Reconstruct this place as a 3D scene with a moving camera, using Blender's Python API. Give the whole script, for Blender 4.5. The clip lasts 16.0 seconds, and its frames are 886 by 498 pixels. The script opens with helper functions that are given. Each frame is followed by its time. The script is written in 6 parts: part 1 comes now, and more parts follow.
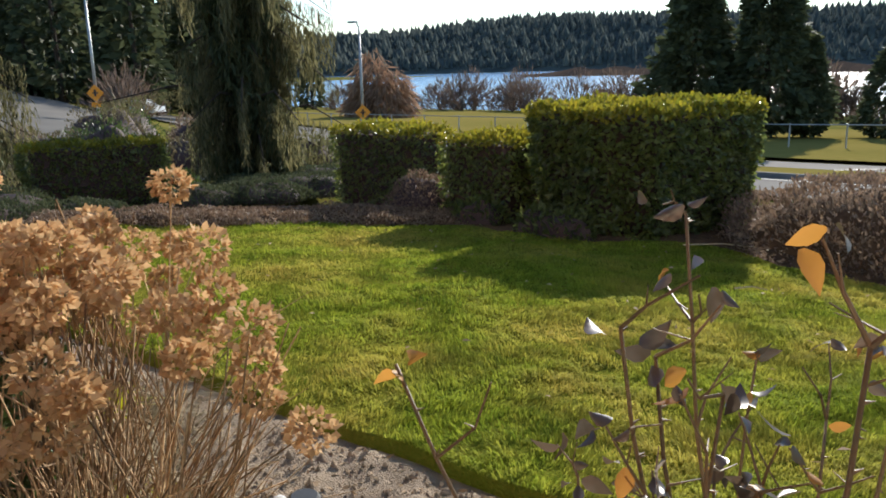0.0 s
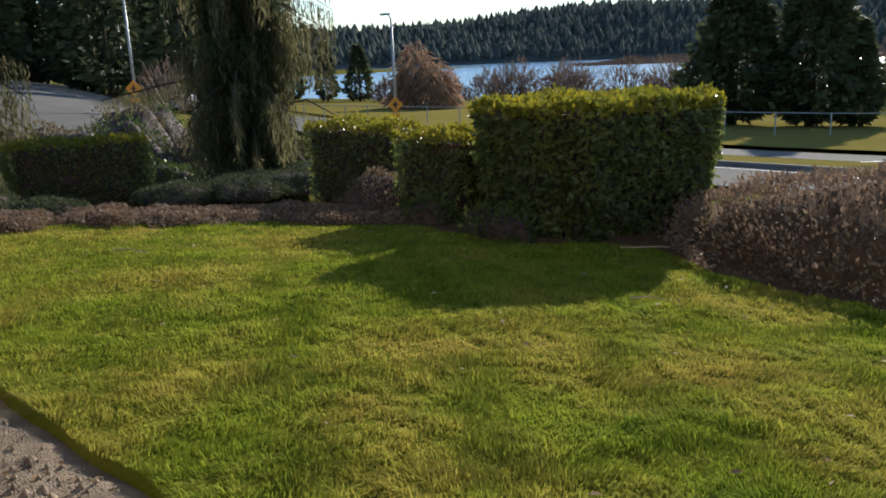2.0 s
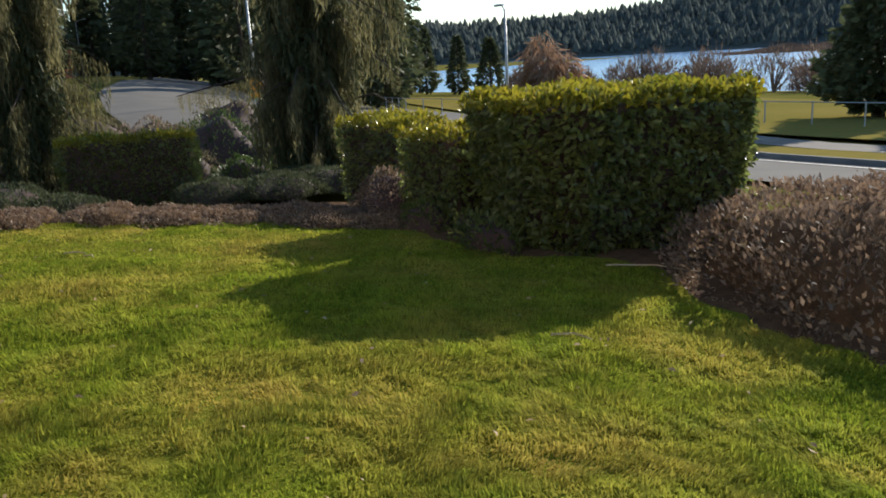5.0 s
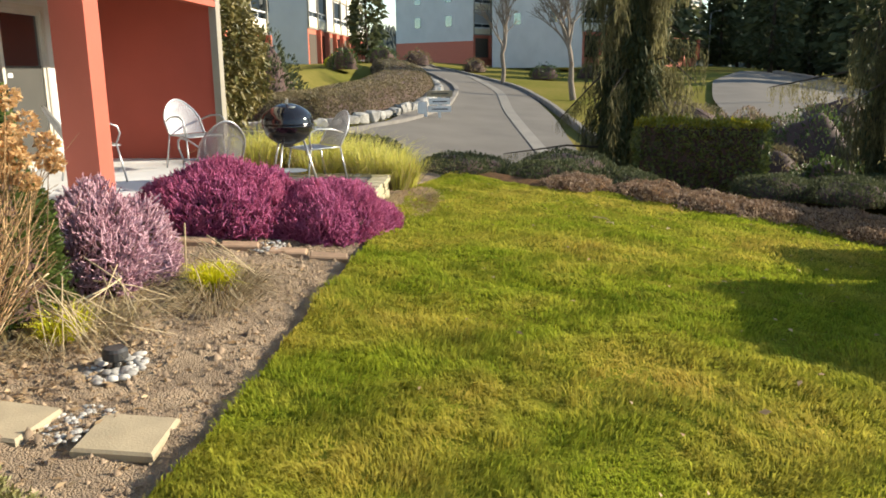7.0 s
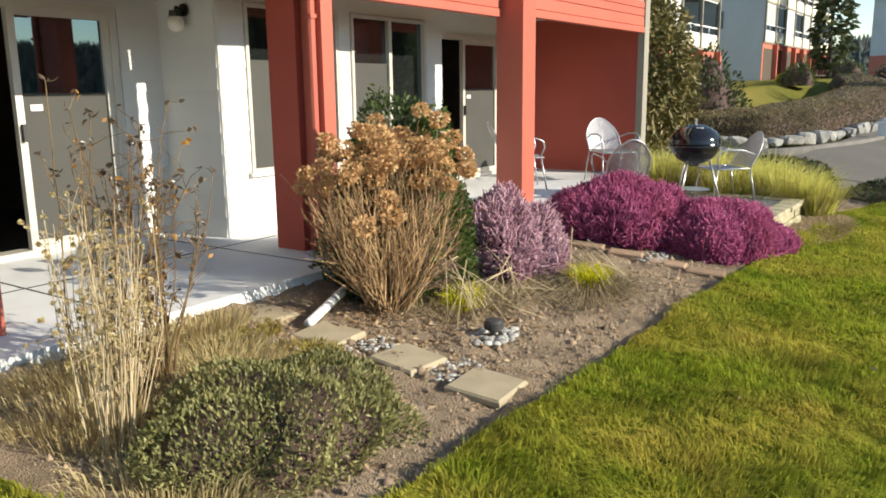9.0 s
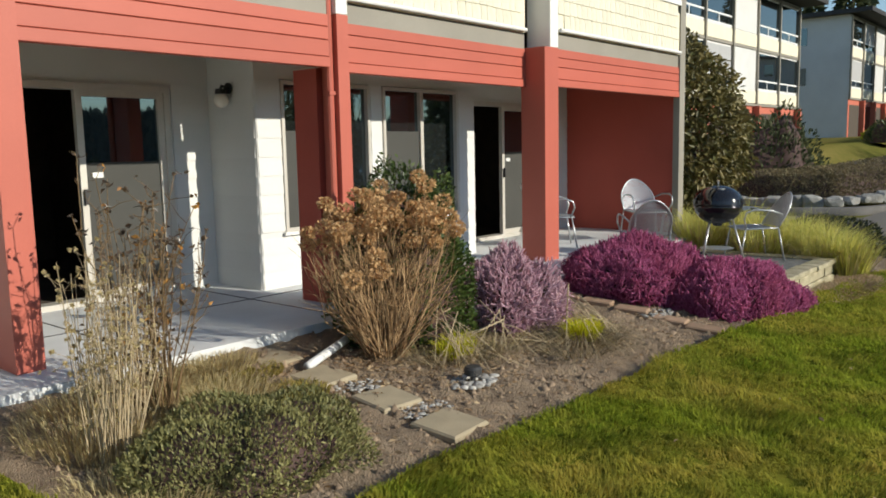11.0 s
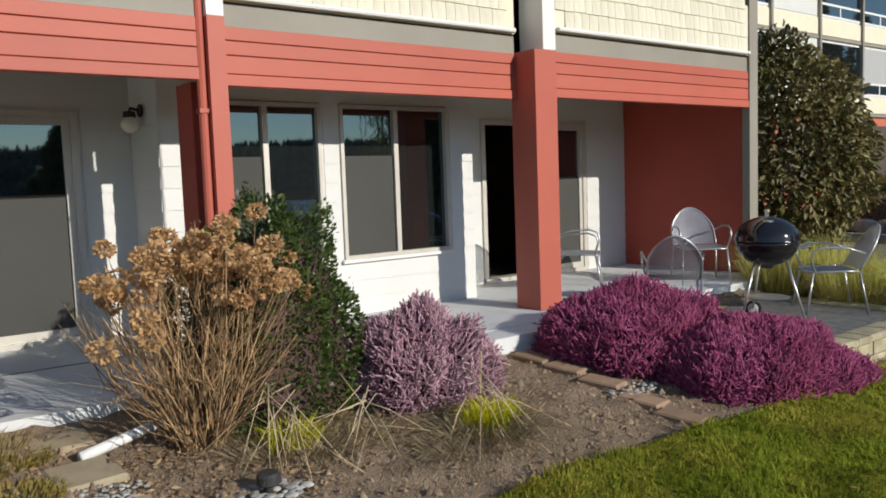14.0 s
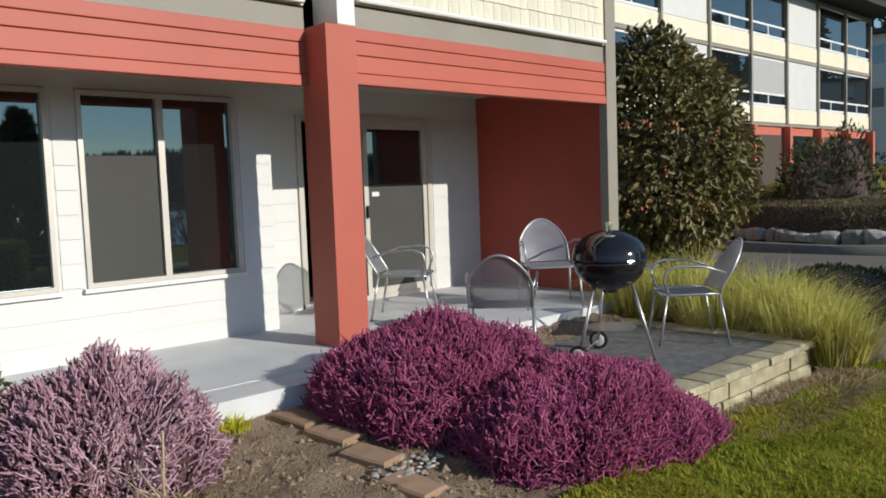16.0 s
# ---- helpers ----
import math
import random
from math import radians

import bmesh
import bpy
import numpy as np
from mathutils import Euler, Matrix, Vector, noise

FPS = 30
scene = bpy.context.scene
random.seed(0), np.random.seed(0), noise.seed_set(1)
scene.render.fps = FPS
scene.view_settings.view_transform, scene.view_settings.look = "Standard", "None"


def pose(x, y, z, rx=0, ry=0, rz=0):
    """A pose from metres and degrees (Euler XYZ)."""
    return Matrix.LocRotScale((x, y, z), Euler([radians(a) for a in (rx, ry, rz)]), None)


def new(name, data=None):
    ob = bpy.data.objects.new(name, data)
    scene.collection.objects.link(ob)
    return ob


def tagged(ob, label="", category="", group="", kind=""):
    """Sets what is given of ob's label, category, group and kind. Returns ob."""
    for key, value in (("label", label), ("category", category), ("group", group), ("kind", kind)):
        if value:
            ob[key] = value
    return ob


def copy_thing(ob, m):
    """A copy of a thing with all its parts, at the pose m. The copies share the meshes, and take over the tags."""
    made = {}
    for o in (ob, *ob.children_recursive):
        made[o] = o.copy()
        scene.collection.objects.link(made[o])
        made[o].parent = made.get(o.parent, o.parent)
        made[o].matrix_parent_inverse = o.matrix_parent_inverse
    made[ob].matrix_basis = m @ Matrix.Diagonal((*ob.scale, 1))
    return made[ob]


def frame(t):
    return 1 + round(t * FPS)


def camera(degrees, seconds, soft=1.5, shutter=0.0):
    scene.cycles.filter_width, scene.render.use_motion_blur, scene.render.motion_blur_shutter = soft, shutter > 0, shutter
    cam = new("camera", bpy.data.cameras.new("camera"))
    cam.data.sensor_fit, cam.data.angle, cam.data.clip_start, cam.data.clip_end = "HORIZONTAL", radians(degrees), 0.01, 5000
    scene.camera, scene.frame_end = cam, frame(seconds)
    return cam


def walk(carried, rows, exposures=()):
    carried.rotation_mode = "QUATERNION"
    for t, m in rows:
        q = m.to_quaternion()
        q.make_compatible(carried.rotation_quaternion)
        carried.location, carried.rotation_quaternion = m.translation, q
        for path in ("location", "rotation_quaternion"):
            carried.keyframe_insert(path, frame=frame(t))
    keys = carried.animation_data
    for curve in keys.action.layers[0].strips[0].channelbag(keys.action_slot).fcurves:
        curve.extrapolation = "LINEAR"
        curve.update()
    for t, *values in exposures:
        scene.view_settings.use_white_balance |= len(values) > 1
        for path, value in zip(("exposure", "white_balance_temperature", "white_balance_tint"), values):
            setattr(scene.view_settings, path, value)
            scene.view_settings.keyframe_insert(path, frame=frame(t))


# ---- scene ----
cam = camera(58.6, 16.0, soft=1.8)
ROWS = [
    (0.0, -0.251, 0.005, 1.499, 37.11, -13.14, 1.40),
    (0.5, 0.042, 0.191, 1.525, 38.13, -13.07, 1.99),
    (1.0, 0.337, 0.495, 1.527, 39.91, -13.42, 1.89),
    (1.5, 0.495, 0.802, 1.516, 40.55, -13.60, 2.05),
    (2.0, 0.639, 1.098, 1.517, 40.95, -13.69, 2.20),
    (2.5, 0.735, 1.389, 1.524, 41.40, -13.79, 2.19),
    (3.0, 0.749, 1.695, 1.511, 42.41, -13.86, 2.25),
    (5.5, 1.292, 3.207, 1.367, 57.36, -13.54, 2.57),
    (6.0, 1.395, 3.370, 1.345, 67.60, -13.00, 1.20),
    (6.5, 1.295, 3.565, 1.292, 81.09, -12.76, 0.75),
    (7.0, 1.322, 3.655, 1.280, 93.22, -12.82, 0.41),
    (7.5, 1.425, 3.700, 1.262, 102.84, -12.85, -0.06),
    (8.0, 1.625, 3.815, 1.286, 111.30, -13.18, 0.06),
    (8.5, 1.756, 4.010, 1.322, 119.96, -13.43, 0.44),
    (11.0, 1.788, 5.091, 1.407, 130.66, -7.13, 1.18),
    (11.5, 1.462, 5.205, 1.368, 131.94, -6.04, 0.81),
    (12.0, 1.084, 5.338, 1.350, 134.48, -5.38, 1.31),
    (12.5, 0.652, 5.454, 1.339, 137.41, -5.06, 1.65),
    (13.0, 0.225, 5.474, 1.331, 140.52, -4.92, 1.87),
    (13.5, -0.224, 5.446, 1.360, 141.78, -4.98, 1.89),
    (14.0, -0.700, 5.398, 1.354, 142.36, -4.90, 2.04),
    (14.5, -1.165, 5.279, 1.325, 140.42, -4.73, 2.07),
    (15.0, -1.591, 5.181, 1.323, 138.02, -4.69, 2.05),
    (15.5, -2.034, 5.071, 1.319, 136.63, -4.60, 1.90),
    (16.0, -2.475, 4.934, 1.296, 136.39, -4.48, 2.07),
]
EXPOSURES = [(0.0, 0.74, 6300, 10), (0.5, 0.36, 6250, 10), (1.0, 0.34, 6250, 10), (3.0, 0.53, 6300, 10), (5.5, 0.66, 6700, 10), (6.0, 0.92, 7300, 9), (7.0, 1.14, 7500, 9), (8.5, 0.95, 7100, 7), (11.0, 0.15, 6600, 7), (11.5, -0.08, 6600, 8), (12.5, -0.14, 6450, 9), (13.5, -0.08, 6400, 10), (16.0, -0.08, 6300, 9)]
walk(cam, [(t, pose(x, y, z, 90 + pitch, roll, yaw)) for t, x, y, z, yaw, pitch, roll in ROWS], EXPOSURES)

# ---- sky and sun: low winter sun over the lake ----
SUN_AWAY = Vector((-0.25, 1.0, 0.398)).normalized()
world = bpy.data.worlds.new("sky")
scene.world = world
world.use_nodes = True
wn = world.node_tree
sky = wn.nodes.new("ShaderNodeTexSky")
sky.sky_type = "NISHITA"
sky.sun_disc = False
sky.sun_elevation = math.asin(SUN_AWAY.z)
sky.sun_rotation = math.atan2(SUN_AWAY.x, SUN_AWAY.y)
sky.air_density, sky.dust_density, sky.ozone_density = 1.0, 0.05, 2.5
wn.nodes["Background"].inputs["Strength"].default_value = 0.125
wn.links.new(sky.outputs[0], wn.nodes["Background"].inputs["Color"])
sun_data = bpy.data.lights.new("sun", "SUN")
sun_data.energy, sun_data.angle, sun_data.color = 4.6, radians(0.55), (1.0, 0.93, 0.82)
sun = new("sun", sun_data)
sun.rotation_euler = SUN_AWAY.to_track_quat("Z", "Y").to_euler()
tagged(sun, kind="structure")


# ---- materials ----
def tree_of(name):
    m = bpy.data.materials.new(name)
    m.use_nodes = True
    return m, m.node_tree, m.node_tree.nodes["Principled BSDF"]


def plain(name, a, b=None, rough=0.7, scale=6.0, fine=60.0, bump=0.15, metal=0.0, spec=0.4, vary=0.12, obj_random=0.0, island=0.0, stretch=(1, 1, 1), depth=0.004):
    """A surface of two tones, mixed by coarse and fine noise in object space, with fine relief."""
    m, t, p = tree_of(name)
    b = b or tuple(c * (1 - vary) for c in a)
    co = t.nodes.new("ShaderNodeTexCoord")
    mp = t.nodes.new("ShaderNodeMapping")
    mp.inputs["Scale"].default_value = stretch
    t.links.new(co.outputs["Object"], mp.inputs["Vector"])
    n1, n2 = t.nodes.new("ShaderNodeTexNoise"), t.nodes.new("ShaderNodeTexNoise")
    n1.inputs["Scale"].default_value, n2.inputs["Scale"].default_value = scale, fine
    n1.inputs["Detail"].default_value = 4
    for n in (n1, n2):
        t.links.new(mp.outputs[0], n.inputs["Vector"])
    add = t.nodes.new("ShaderNodeMath")
    add.operation = "MULTIPLY_ADD"
    add.inputs[1].default_value, add.inputs[2].default_value = 0.45, 0.0
    t.links.new(n2.outputs["Fac"], add.inputs[0])
    sm = t.nodes.new("ShaderNodeMath")
    t.links.new(n1.outputs["Fac"], sm.inputs[0])
    t.links.new(add.outputs[0], sm.inputs[1])
    rp = t.nodes.new("ShaderNodeMapRange")
    rp.inputs["From Min"].default_value, rp.inputs["From Max"].default_value = 0.5, 0.95
    t.links.new(sm.outputs[0], rp.inputs["Value"])
    mix = t.nodes.new("ShaderNodeMix")
    mix.data_type = "RGBA"
    mix.inputs["A"].default_value, mix.inputs["B"].default_value = (*a, 1), (*b, 1)
    t.links.new(rp.outputs[0], mix.inputs["Factor"])
    out = mix.outputs["Result"]
    if obj_random or island:
        hsv = t.nodes.new("ShaderNodeHueSaturation")
        r = t.nodes.new("ShaderNodeObjectInfo") if obj_random else t.nodes.new("ShaderNodeNewGeometry")
        src = r.outputs["Random"] if obj_random else r.outputs["Random Per Island"]
        mr = t.nodes.new("ShaderNodeMapRange")
        k = obj_random or island
        mr.inputs["To Min"].default_value, mr.inputs["To Max"].default_value = 1 - k, 1 + k
        t.links.new(src, mr.inputs["Value"])
        t.links.new(mr.outputs[0], hsv.inputs["Value"])
        t.links.new(out, hsv.inputs["Color"])
        out = hsv.outputs[0]
    t.links.new(out, p.inputs["Base Color"])
    p.inputs["Roughness"].default_value, p.inputs["Metallic"].default_value = rough, metal
    p.inputs["Specular IOR Level"].default_value = spec
    if bump:
        bp = t.nodes.new("ShaderNodeBump")
        bp.inputs["Strength"].default_value, bp.inputs["Distance"].default_value = bump, depth
        t.links.new(n2.outputs["Fac"], bp.inputs["Height"])
        t.links.new(bp.outputs[0], p.inputs["Normal"])
    return m


def foliage(name, dark, light, rough=0.5, through_light=0.3, spec=0.4, patch=1.2, dry=None):
    """Leaves: tone by leaf and by patch, some light through the blade."""
    m, t, p = tree_of(name)
    g = t.nodes.new("ShaderNodeNewGeometry")
    co = t.nodes.new("ShaderNodeTexCoord")
    n = t.nodes.new("ShaderNodeTexNoise")
    n.inputs["Scale"].default_value = patch
    n.inputs["Detail"].default_value = 3
    t.links.new(co.outputs["Object"], n.inputs["Vector"])
    av = t.nodes.new("ShaderNodeMath")
    av.operation = "MULTIPLY_ADD"
    av.inputs[1].default_value = 0.6
    t.links.new(g.outputs["Random Per Island"], av.inputs[0])
    half = t.nodes.new("ShaderNodeMapRange")
    half.inputs["From Min"].default_value, half.inputs["From Max"].default_value = 0.3, 0.7
    half.inputs["To Max"].default_value = 0.4
    t.links.new(n.outputs["Fac"], half.inputs["Value"])
    t.links.new(half.outputs[0], av.inputs[2])
    mix = t.nodes.new("ShaderNodeMix")
    mix.data_type = "RGBA"
    mix.inputs["A"].default_value, mix.inputs["B"].default_value = (*dark, 1), (*light, 1)
    t.links.new(av.outputs[0], mix.inputs["Factor"])
    out = mix.outputs["Result"]
    if dry:
        n3 = t.nodes.new("ShaderNodeTexNoise")
        n3.inputs["Scale"].default_value = 0.75
        n3.inputs["Detail"].default_value = 5
        n3.inputs["Roughness"].default_value = 0.65
        t.links.new(co.outputs["Object"], n3.inputs["Vector"])
        mr = t.nodes.new("ShaderNodeMapRange")
        mr.inputs["From Min"].default_value, mr.inputs["From Max"].default_value = 0.42, 0.72
        t.links.new(n3.outputs["Fac"], mr.inputs["Value"])
        m2 = t.nodes.new("ShaderNodeMix")
        m2.data_type = "RGBA"
        m2.inputs["B"].default_value = (*dry, 1)
        t.links.new(mr.outputs[0], m2.inputs["Factor"])
        t.links.new(out, m2.inputs["A"])
        out = m2.outputs["Result"]
    t.links.new(out, p.inputs["Base Color"])
    p.inputs["Roughness"].default_value = rough
    p.inputs["Specular IOR Level"].default_value = spec
    if through_light:
        tr = t.nodes.new("ShaderNodeBsdfTranslucent")
        t.links.new(out, tr.inputs["Color"])
        ms = t.nodes.new("ShaderNodeMixShader")
        ms.inputs[0].default_value = through_light
        t.links.new(p.outputs[0], ms.inputs[1])
        t.links.new(tr.outputs[0], ms.inputs[2])
        t.links.new(ms.outputs[0], t.nodes["Material Output"].inputs["Surface"])
    return m


def glass_pane(name, tint, rough=0.02, dark=(0.02, 0.02, 0.022), spec=0.9):
    """A window pane that mirrors the sky over a dim room."""
    m, t, p = tree_of(name)
    p.inputs["Base Color"].default_value = (*dark, 1)
    p.inputs["Roughness"].default_value = rough
    p.inputs["Specular IOR Level"].default_value = spec
    p.inputs["IOR"].default_value = 1.9
    p.inputs["Specular Tint"].default_value = (*tint, 1)
    return m


RED = plain("red_paint", (0.47, 0.115, 0.076), (0.42, 0.10, 0.066), rough=0.55, scale=1.6, fine=90, bump=0.1, obj_random=0.05)
RED_DARK = plain("brick_red_wall_paint", (0.43, 0.078, 0.052), (0.37, 0.066, 0.044), rough=0.6, scale=1.4, fine=80, bump=0.1)
TAUPE = plain("taupe_paint", (0.29, 0.265, 0.22), (0.25, 0.23, 0.19), rough=0.6, scale=2, fine=60)
WHITE = plain("white_siding_paint", (0.67, 0.67, 0.645), (0.61, 0.61, 0.585), rough=0.55, scale=1.5, fine=70, bump=0.08, obj_random=0.02)
WHITE_TRIM = plain("white_trim_paint", (0.78, 0.77, 0.74), (0.70, 0.69, 0.66), rough=0.5, scale=2, fine=60, bump=0.06)
CREAM = plain("cream_shingle_paint", (0.71, 0.67, 0.535), (0.63, 0.59, 0.465), rough=0.7, scale=5, fine=80, bump=0.3, obj_random=0.06, stretch=(4, 4, 0.8))
CREAM_FLAT = plain("cream_paint", (0.78, 0.72, 0.55), (0.72, 0.66, 0.5), rough=0.7, scale=2, fine=40)
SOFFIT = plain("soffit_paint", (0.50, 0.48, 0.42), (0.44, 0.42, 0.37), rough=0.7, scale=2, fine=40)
FRAME = plain("tan_metal_frame", (0.60, 0.57, 0.51), (0.52, 0.49, 0.43), rough=0.4, scale=3, fine=60, metal=0.2, bump=0.03)
FRAME_WHITE = plain("white_window_frame", (0.80, 0.80, 0.78), (0.72, 0.72, 0.70), rough=0.4, bump=0.03)
BLACK_TRIM = plain("black_reveal", (0.02, 0.018, 0.016), (0.03, 0.025, 0.02), rough=0.6)
GLASS = glass_pane("window_glass", (0.72, 0.92, 1.0), dark=(0.012, 0.014, 0.014))
SCREEN = plain("insect_screen", (0.062, 0.062, 0.055), (0.048, 0.048, 0.043), rough=0.75, scale=1.2, fine=300, bump=0.05)
# indoor shade is put into this dark colour
ROOM = plain("room_painted_dim", (0.10, 0.08, 0.06), (0.07, 0.055, 0.045), rough=0.9)
CURTAIN = plain("grey_curtain", (0.45, 0.45, 0.44), (0.36, 0.36, 0.36), rough=0.9, stretch=(10, 10, 0.5), scale=3)
CONCRETE = plain("pale_porch_concrete", (0.68, 0.69, 0.69), (0.56, 0.57, 0.57), rough=0.8, scale=2.2, fine=120, bump=0.2)
AGGREGATE = plain("exposed_aggregate", (0.20, 0.20, 0.19), (0.10, 0.10, 0.10), rough=0.85, scale=14, fine=160, bump=0.5, depth=0.006)
WALL_STONE = plain("pale_wall_block", (0.50, 0.44, 0.30), (0.30, 0.27, 0.17), rough=0.9, scale=7, fine=60, bump=0.5, obj_random=0.16, depth=0.01)
PAVER = plain("sandstone_stepping_stone", (0.40, 0.33, 0.22), (0.29, 0.245, 0.165), rough=0.9, scale=5, fine=90, bump=0.4, obj_random=0.08)
EDGING = plain("buff_edging_brick", (0.35, 0.23, 0.15), (0.25, 0.17, 0.11), rough=0.9, scale=8, fine=90, bump=0.4, obj_random=0.15)
SOIL = plain("bed_soil", (0.36, 0.27, 0.18), (0.20, 0.145, 0.096), rough=0.95, scale=5, fine=110, bump=1.0, depth=0.025)
CRUMB = plain("soil_crumb", (0.36, 0.26, 0.17), (0.21, 0.15, 0.10), rough=0.95, scale=20, fine=120, bump=0.5, island=0.35)
PEBBLE = plain("pale_pebble", (0.45, 0.43, 0.39), (0.28, 0.27, 0.25), rough=0.75, scale=18, fine=90, bump=0.2, island=0.35)
ROCK = plain("rockery_stone", (0.38, 0.37, 0.34), (0.22, 0.215, 0.20), rough=0.9, scale=2.5, fine=25, bump=0.6, obj_random=0.2, depth=0.03)
TURF = plain("lawn_turf", (0.115, 0.15, 0.015), (0.22, 0.19, 0.03), rough=1.0, spec=0.0, scale=1.4, fine=70, bump=0.7, depth=0.02)
FAR_GRASS = plain("far_grass", (0.115, 0.125, 0.026), (0.21, 0.17, 0.055), rough=1.0, spec=0.0, scale=0.12, fine=3, bump=0.2)
PARK_GRASS = plain("winter_park_grass", (0.27, 0.21, 0.062), (0.19, 0.165, 0.042), rough=1.0, spec=0.0, scale=0.05, fine=2, bump=0.2)
MULCH = plain("bark_mulch", (0.17, 0.098, 0.052), (0.085, 0.050, 0.028), rough=1.0, spec=0.05, scale=9, fine=70, bump=0.8, depth=0.02)
ASPHALT = plain("worn_asphalt", (0.185, 0.170, 0.148), (0.145, 0.134, 0.118), rough=1.0, spec=0.12, scale=0.5, fine=30, bump=0.2)
PATH_GREY = plain("pale_footpath", (0.24, 0.215, 0.18), (0.19, 0.17, 0.145), rough=1.0, spec=0.1, scale=0.7, fine=20, bump=0.1)
KERB = plain("kerb_concrete", (0.23, 0.215, 0.195), (0.15, 0.14, 0.125), rough=0.95, spec=0.1, scale=1.5, fine=30, bump=0.3)
GUTTER = plain("pale_gutter_concrete", (0.26, 0.245, 0.215), (0.21, 0.20, 0.18), rough=1.0, spec=0.1, scale=1, fine=20)
LINE = plain("road_paint", (0.7, 0.68, 0.6), (0.5, 0.48, 0.42), rough=0.8)
LINE_YELLOW = plain("yellow_road_paint", (0.65, 0.45, 0.10), (0.5, 0.36, 0.1), rough=0.8)
BARK = plain("dark_bark", (0.075, 0.055, 0.04), (0.045, 0.033, 0.025), rough=0.95, scale=10, fine=50, bump=0.8, depth=0.02, stretch=(1, 1, 0.3))
BARK_GREY = plain("grey_bark", (0.24, 0.20, 0.16), (0.16, 0.13, 0.10), rough=0.95, scale=8, fine=40, bump=0.6, depth=0.01, stretch=(1, 1, 0.3))
STEM_TAN = plain("dry_stem", (0.46, 0.31, 0.165), (0.20, 0.115, 0.055), rough=0.8, scale=10, fine=80, island=0.6)
STEM_PALE = plain("bleached_stem", (0.52, 0.42, 0.27), (0.38, 0.29, 0.17), rough=0.8, scale=10, fine=80, island=0.25)
CANE = plain("rose_cane", (0.20, 0.12, 0.055), (0.13, 0.09, 0.04), rough=0.6, scale=20, fine=90, island=0.25)
SILVER = plain("silver_powder_coat", (0.52, 0.53, 0.54), (0.44, 0.45, 0.46), rough=0.38, metal=0.75, bump=0.03)
MESH_METAL = plain("grey_mesh_metal", (0.40, 0.41, 0.43), (0.33, 0.34, 0.36), rough=0.45, metal=0.6, bump=0.03)
ENAMEL = plain("black_enamel", (0.010, 0.010, 0.012), (0.014, 0.014, 0.016), rough=0.10, bump=0.0, spec=0.6)
ALUMINIUM = plain("dull_aluminium", (0.62, 0.62, 0.60), (0.5, 0.5, 0.49), rough=0.35, metal=0.85, bump=0.04)
RUBBER = plain("black_rubber", (0.025, 0.025, 0.025), (0.04, 0.04, 0.04), rough=0.7)
PLASTIC_WHITE = plain("white_plastic", (0.8, 0.8, 0.77), (0.7, 0.7, 0.68), rough=0.4)
PLASTIC_BLACK = plain("black_plastic", (0.03, 0.03, 0.03), (0.045, 0.045, 0.045), rough=0.5)
LAMP_GLASS = plain("opal_globe", (0.85, 0.82, 0.72), (0.8, 0.76, 0.66), rough=0.25, bump=0.0)
SIGN_AMBER = plain("amber_sign", (0.85, 0.32, 0.02), (0.75, 0.28, 0.02), rough=0.5)
GALV = plain("galvanised_steel", (0.42, 0.43, 0.43), (0.33, 0.34, 0.34), rough=0.5, metal=0.6)
ROOF = plain("dark_roof", (0.05, 0.05, 0.052), (0.035, 0.035, 0.036), rough=0.9)
BLUE_WALL = plain("pale_grey_stucco", (0.60, 0.60, 0.585), (0.52, 0.52, 0.51), rough=0.85, scale=0.6, fine=12)
SALMON = plain("salmon_paint", (0.55, 0.16, 0.10), (0.48, 0.13, 0.085), rough=0.7)
TIMBER = plain("weathered_timber", (0.42, 0.34, 0.22), (0.30, 0.24, 0.15), rough=0.85)

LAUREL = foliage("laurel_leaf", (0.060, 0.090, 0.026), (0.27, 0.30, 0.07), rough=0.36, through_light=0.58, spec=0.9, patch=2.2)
# lighter copy of the laurel leaf: sunlight on the hedge tops, put into colour
LAUREL_TOP = foliage("laurel_leaf_painted_sun", (0.14, 0.17, 0.02), (0.42, 0.34, 0.03), rough=0.35, through_light=0.4, spec=0.5)
GRASS = foliage("lawn_grass", (0.080, 0.145, 0.012), (0.42, 0.465, 0.050), rough=0.85, through_light=0.5, spec=0.04, patch=2.6, dry=(0.55, 0.41, 0.10))
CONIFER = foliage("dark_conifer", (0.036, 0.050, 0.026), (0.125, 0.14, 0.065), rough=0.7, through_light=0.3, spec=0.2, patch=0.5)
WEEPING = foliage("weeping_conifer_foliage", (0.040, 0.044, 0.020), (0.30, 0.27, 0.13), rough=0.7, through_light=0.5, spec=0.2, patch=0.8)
HEATH = foliage("magenta_heather_flower", (0.22, 0.030, 0.105), (0.80, 0.27, 0.50), rough=0.8, through_light=0.4, spec=0.15, patch=6, dry=(0.46, 0.11, 0.20))
HEATH_PALE = foliage("mauve_heather_flower", (0.38, 0.19, 0.25), (0.78, 0.55, 0.62), rough=0.8, through_light=0.25, spec=0.15, patch=3)
# filler inside shrubs and hedges; the shade between leaves is in its dark colour
SHADED_CORE = foliage("shaded_shrub_core", (0.035, 0.025, 0.018), (0.10, 0.05, 0.045), rough=0.8, through_light=0.0)
BOX_LEAF = foliage("small_dark_leaf", (0.026, 0.052, 0.014), (0.125, 0.175, 0.042), rough=0.4, through_light=0.35)
LOW_LEAF = foliage("low_shrub_leaf", (0.085, 0.095, 0.030), (0.36, 0.33, 0.13), rough=0.6, through_light=0.2)
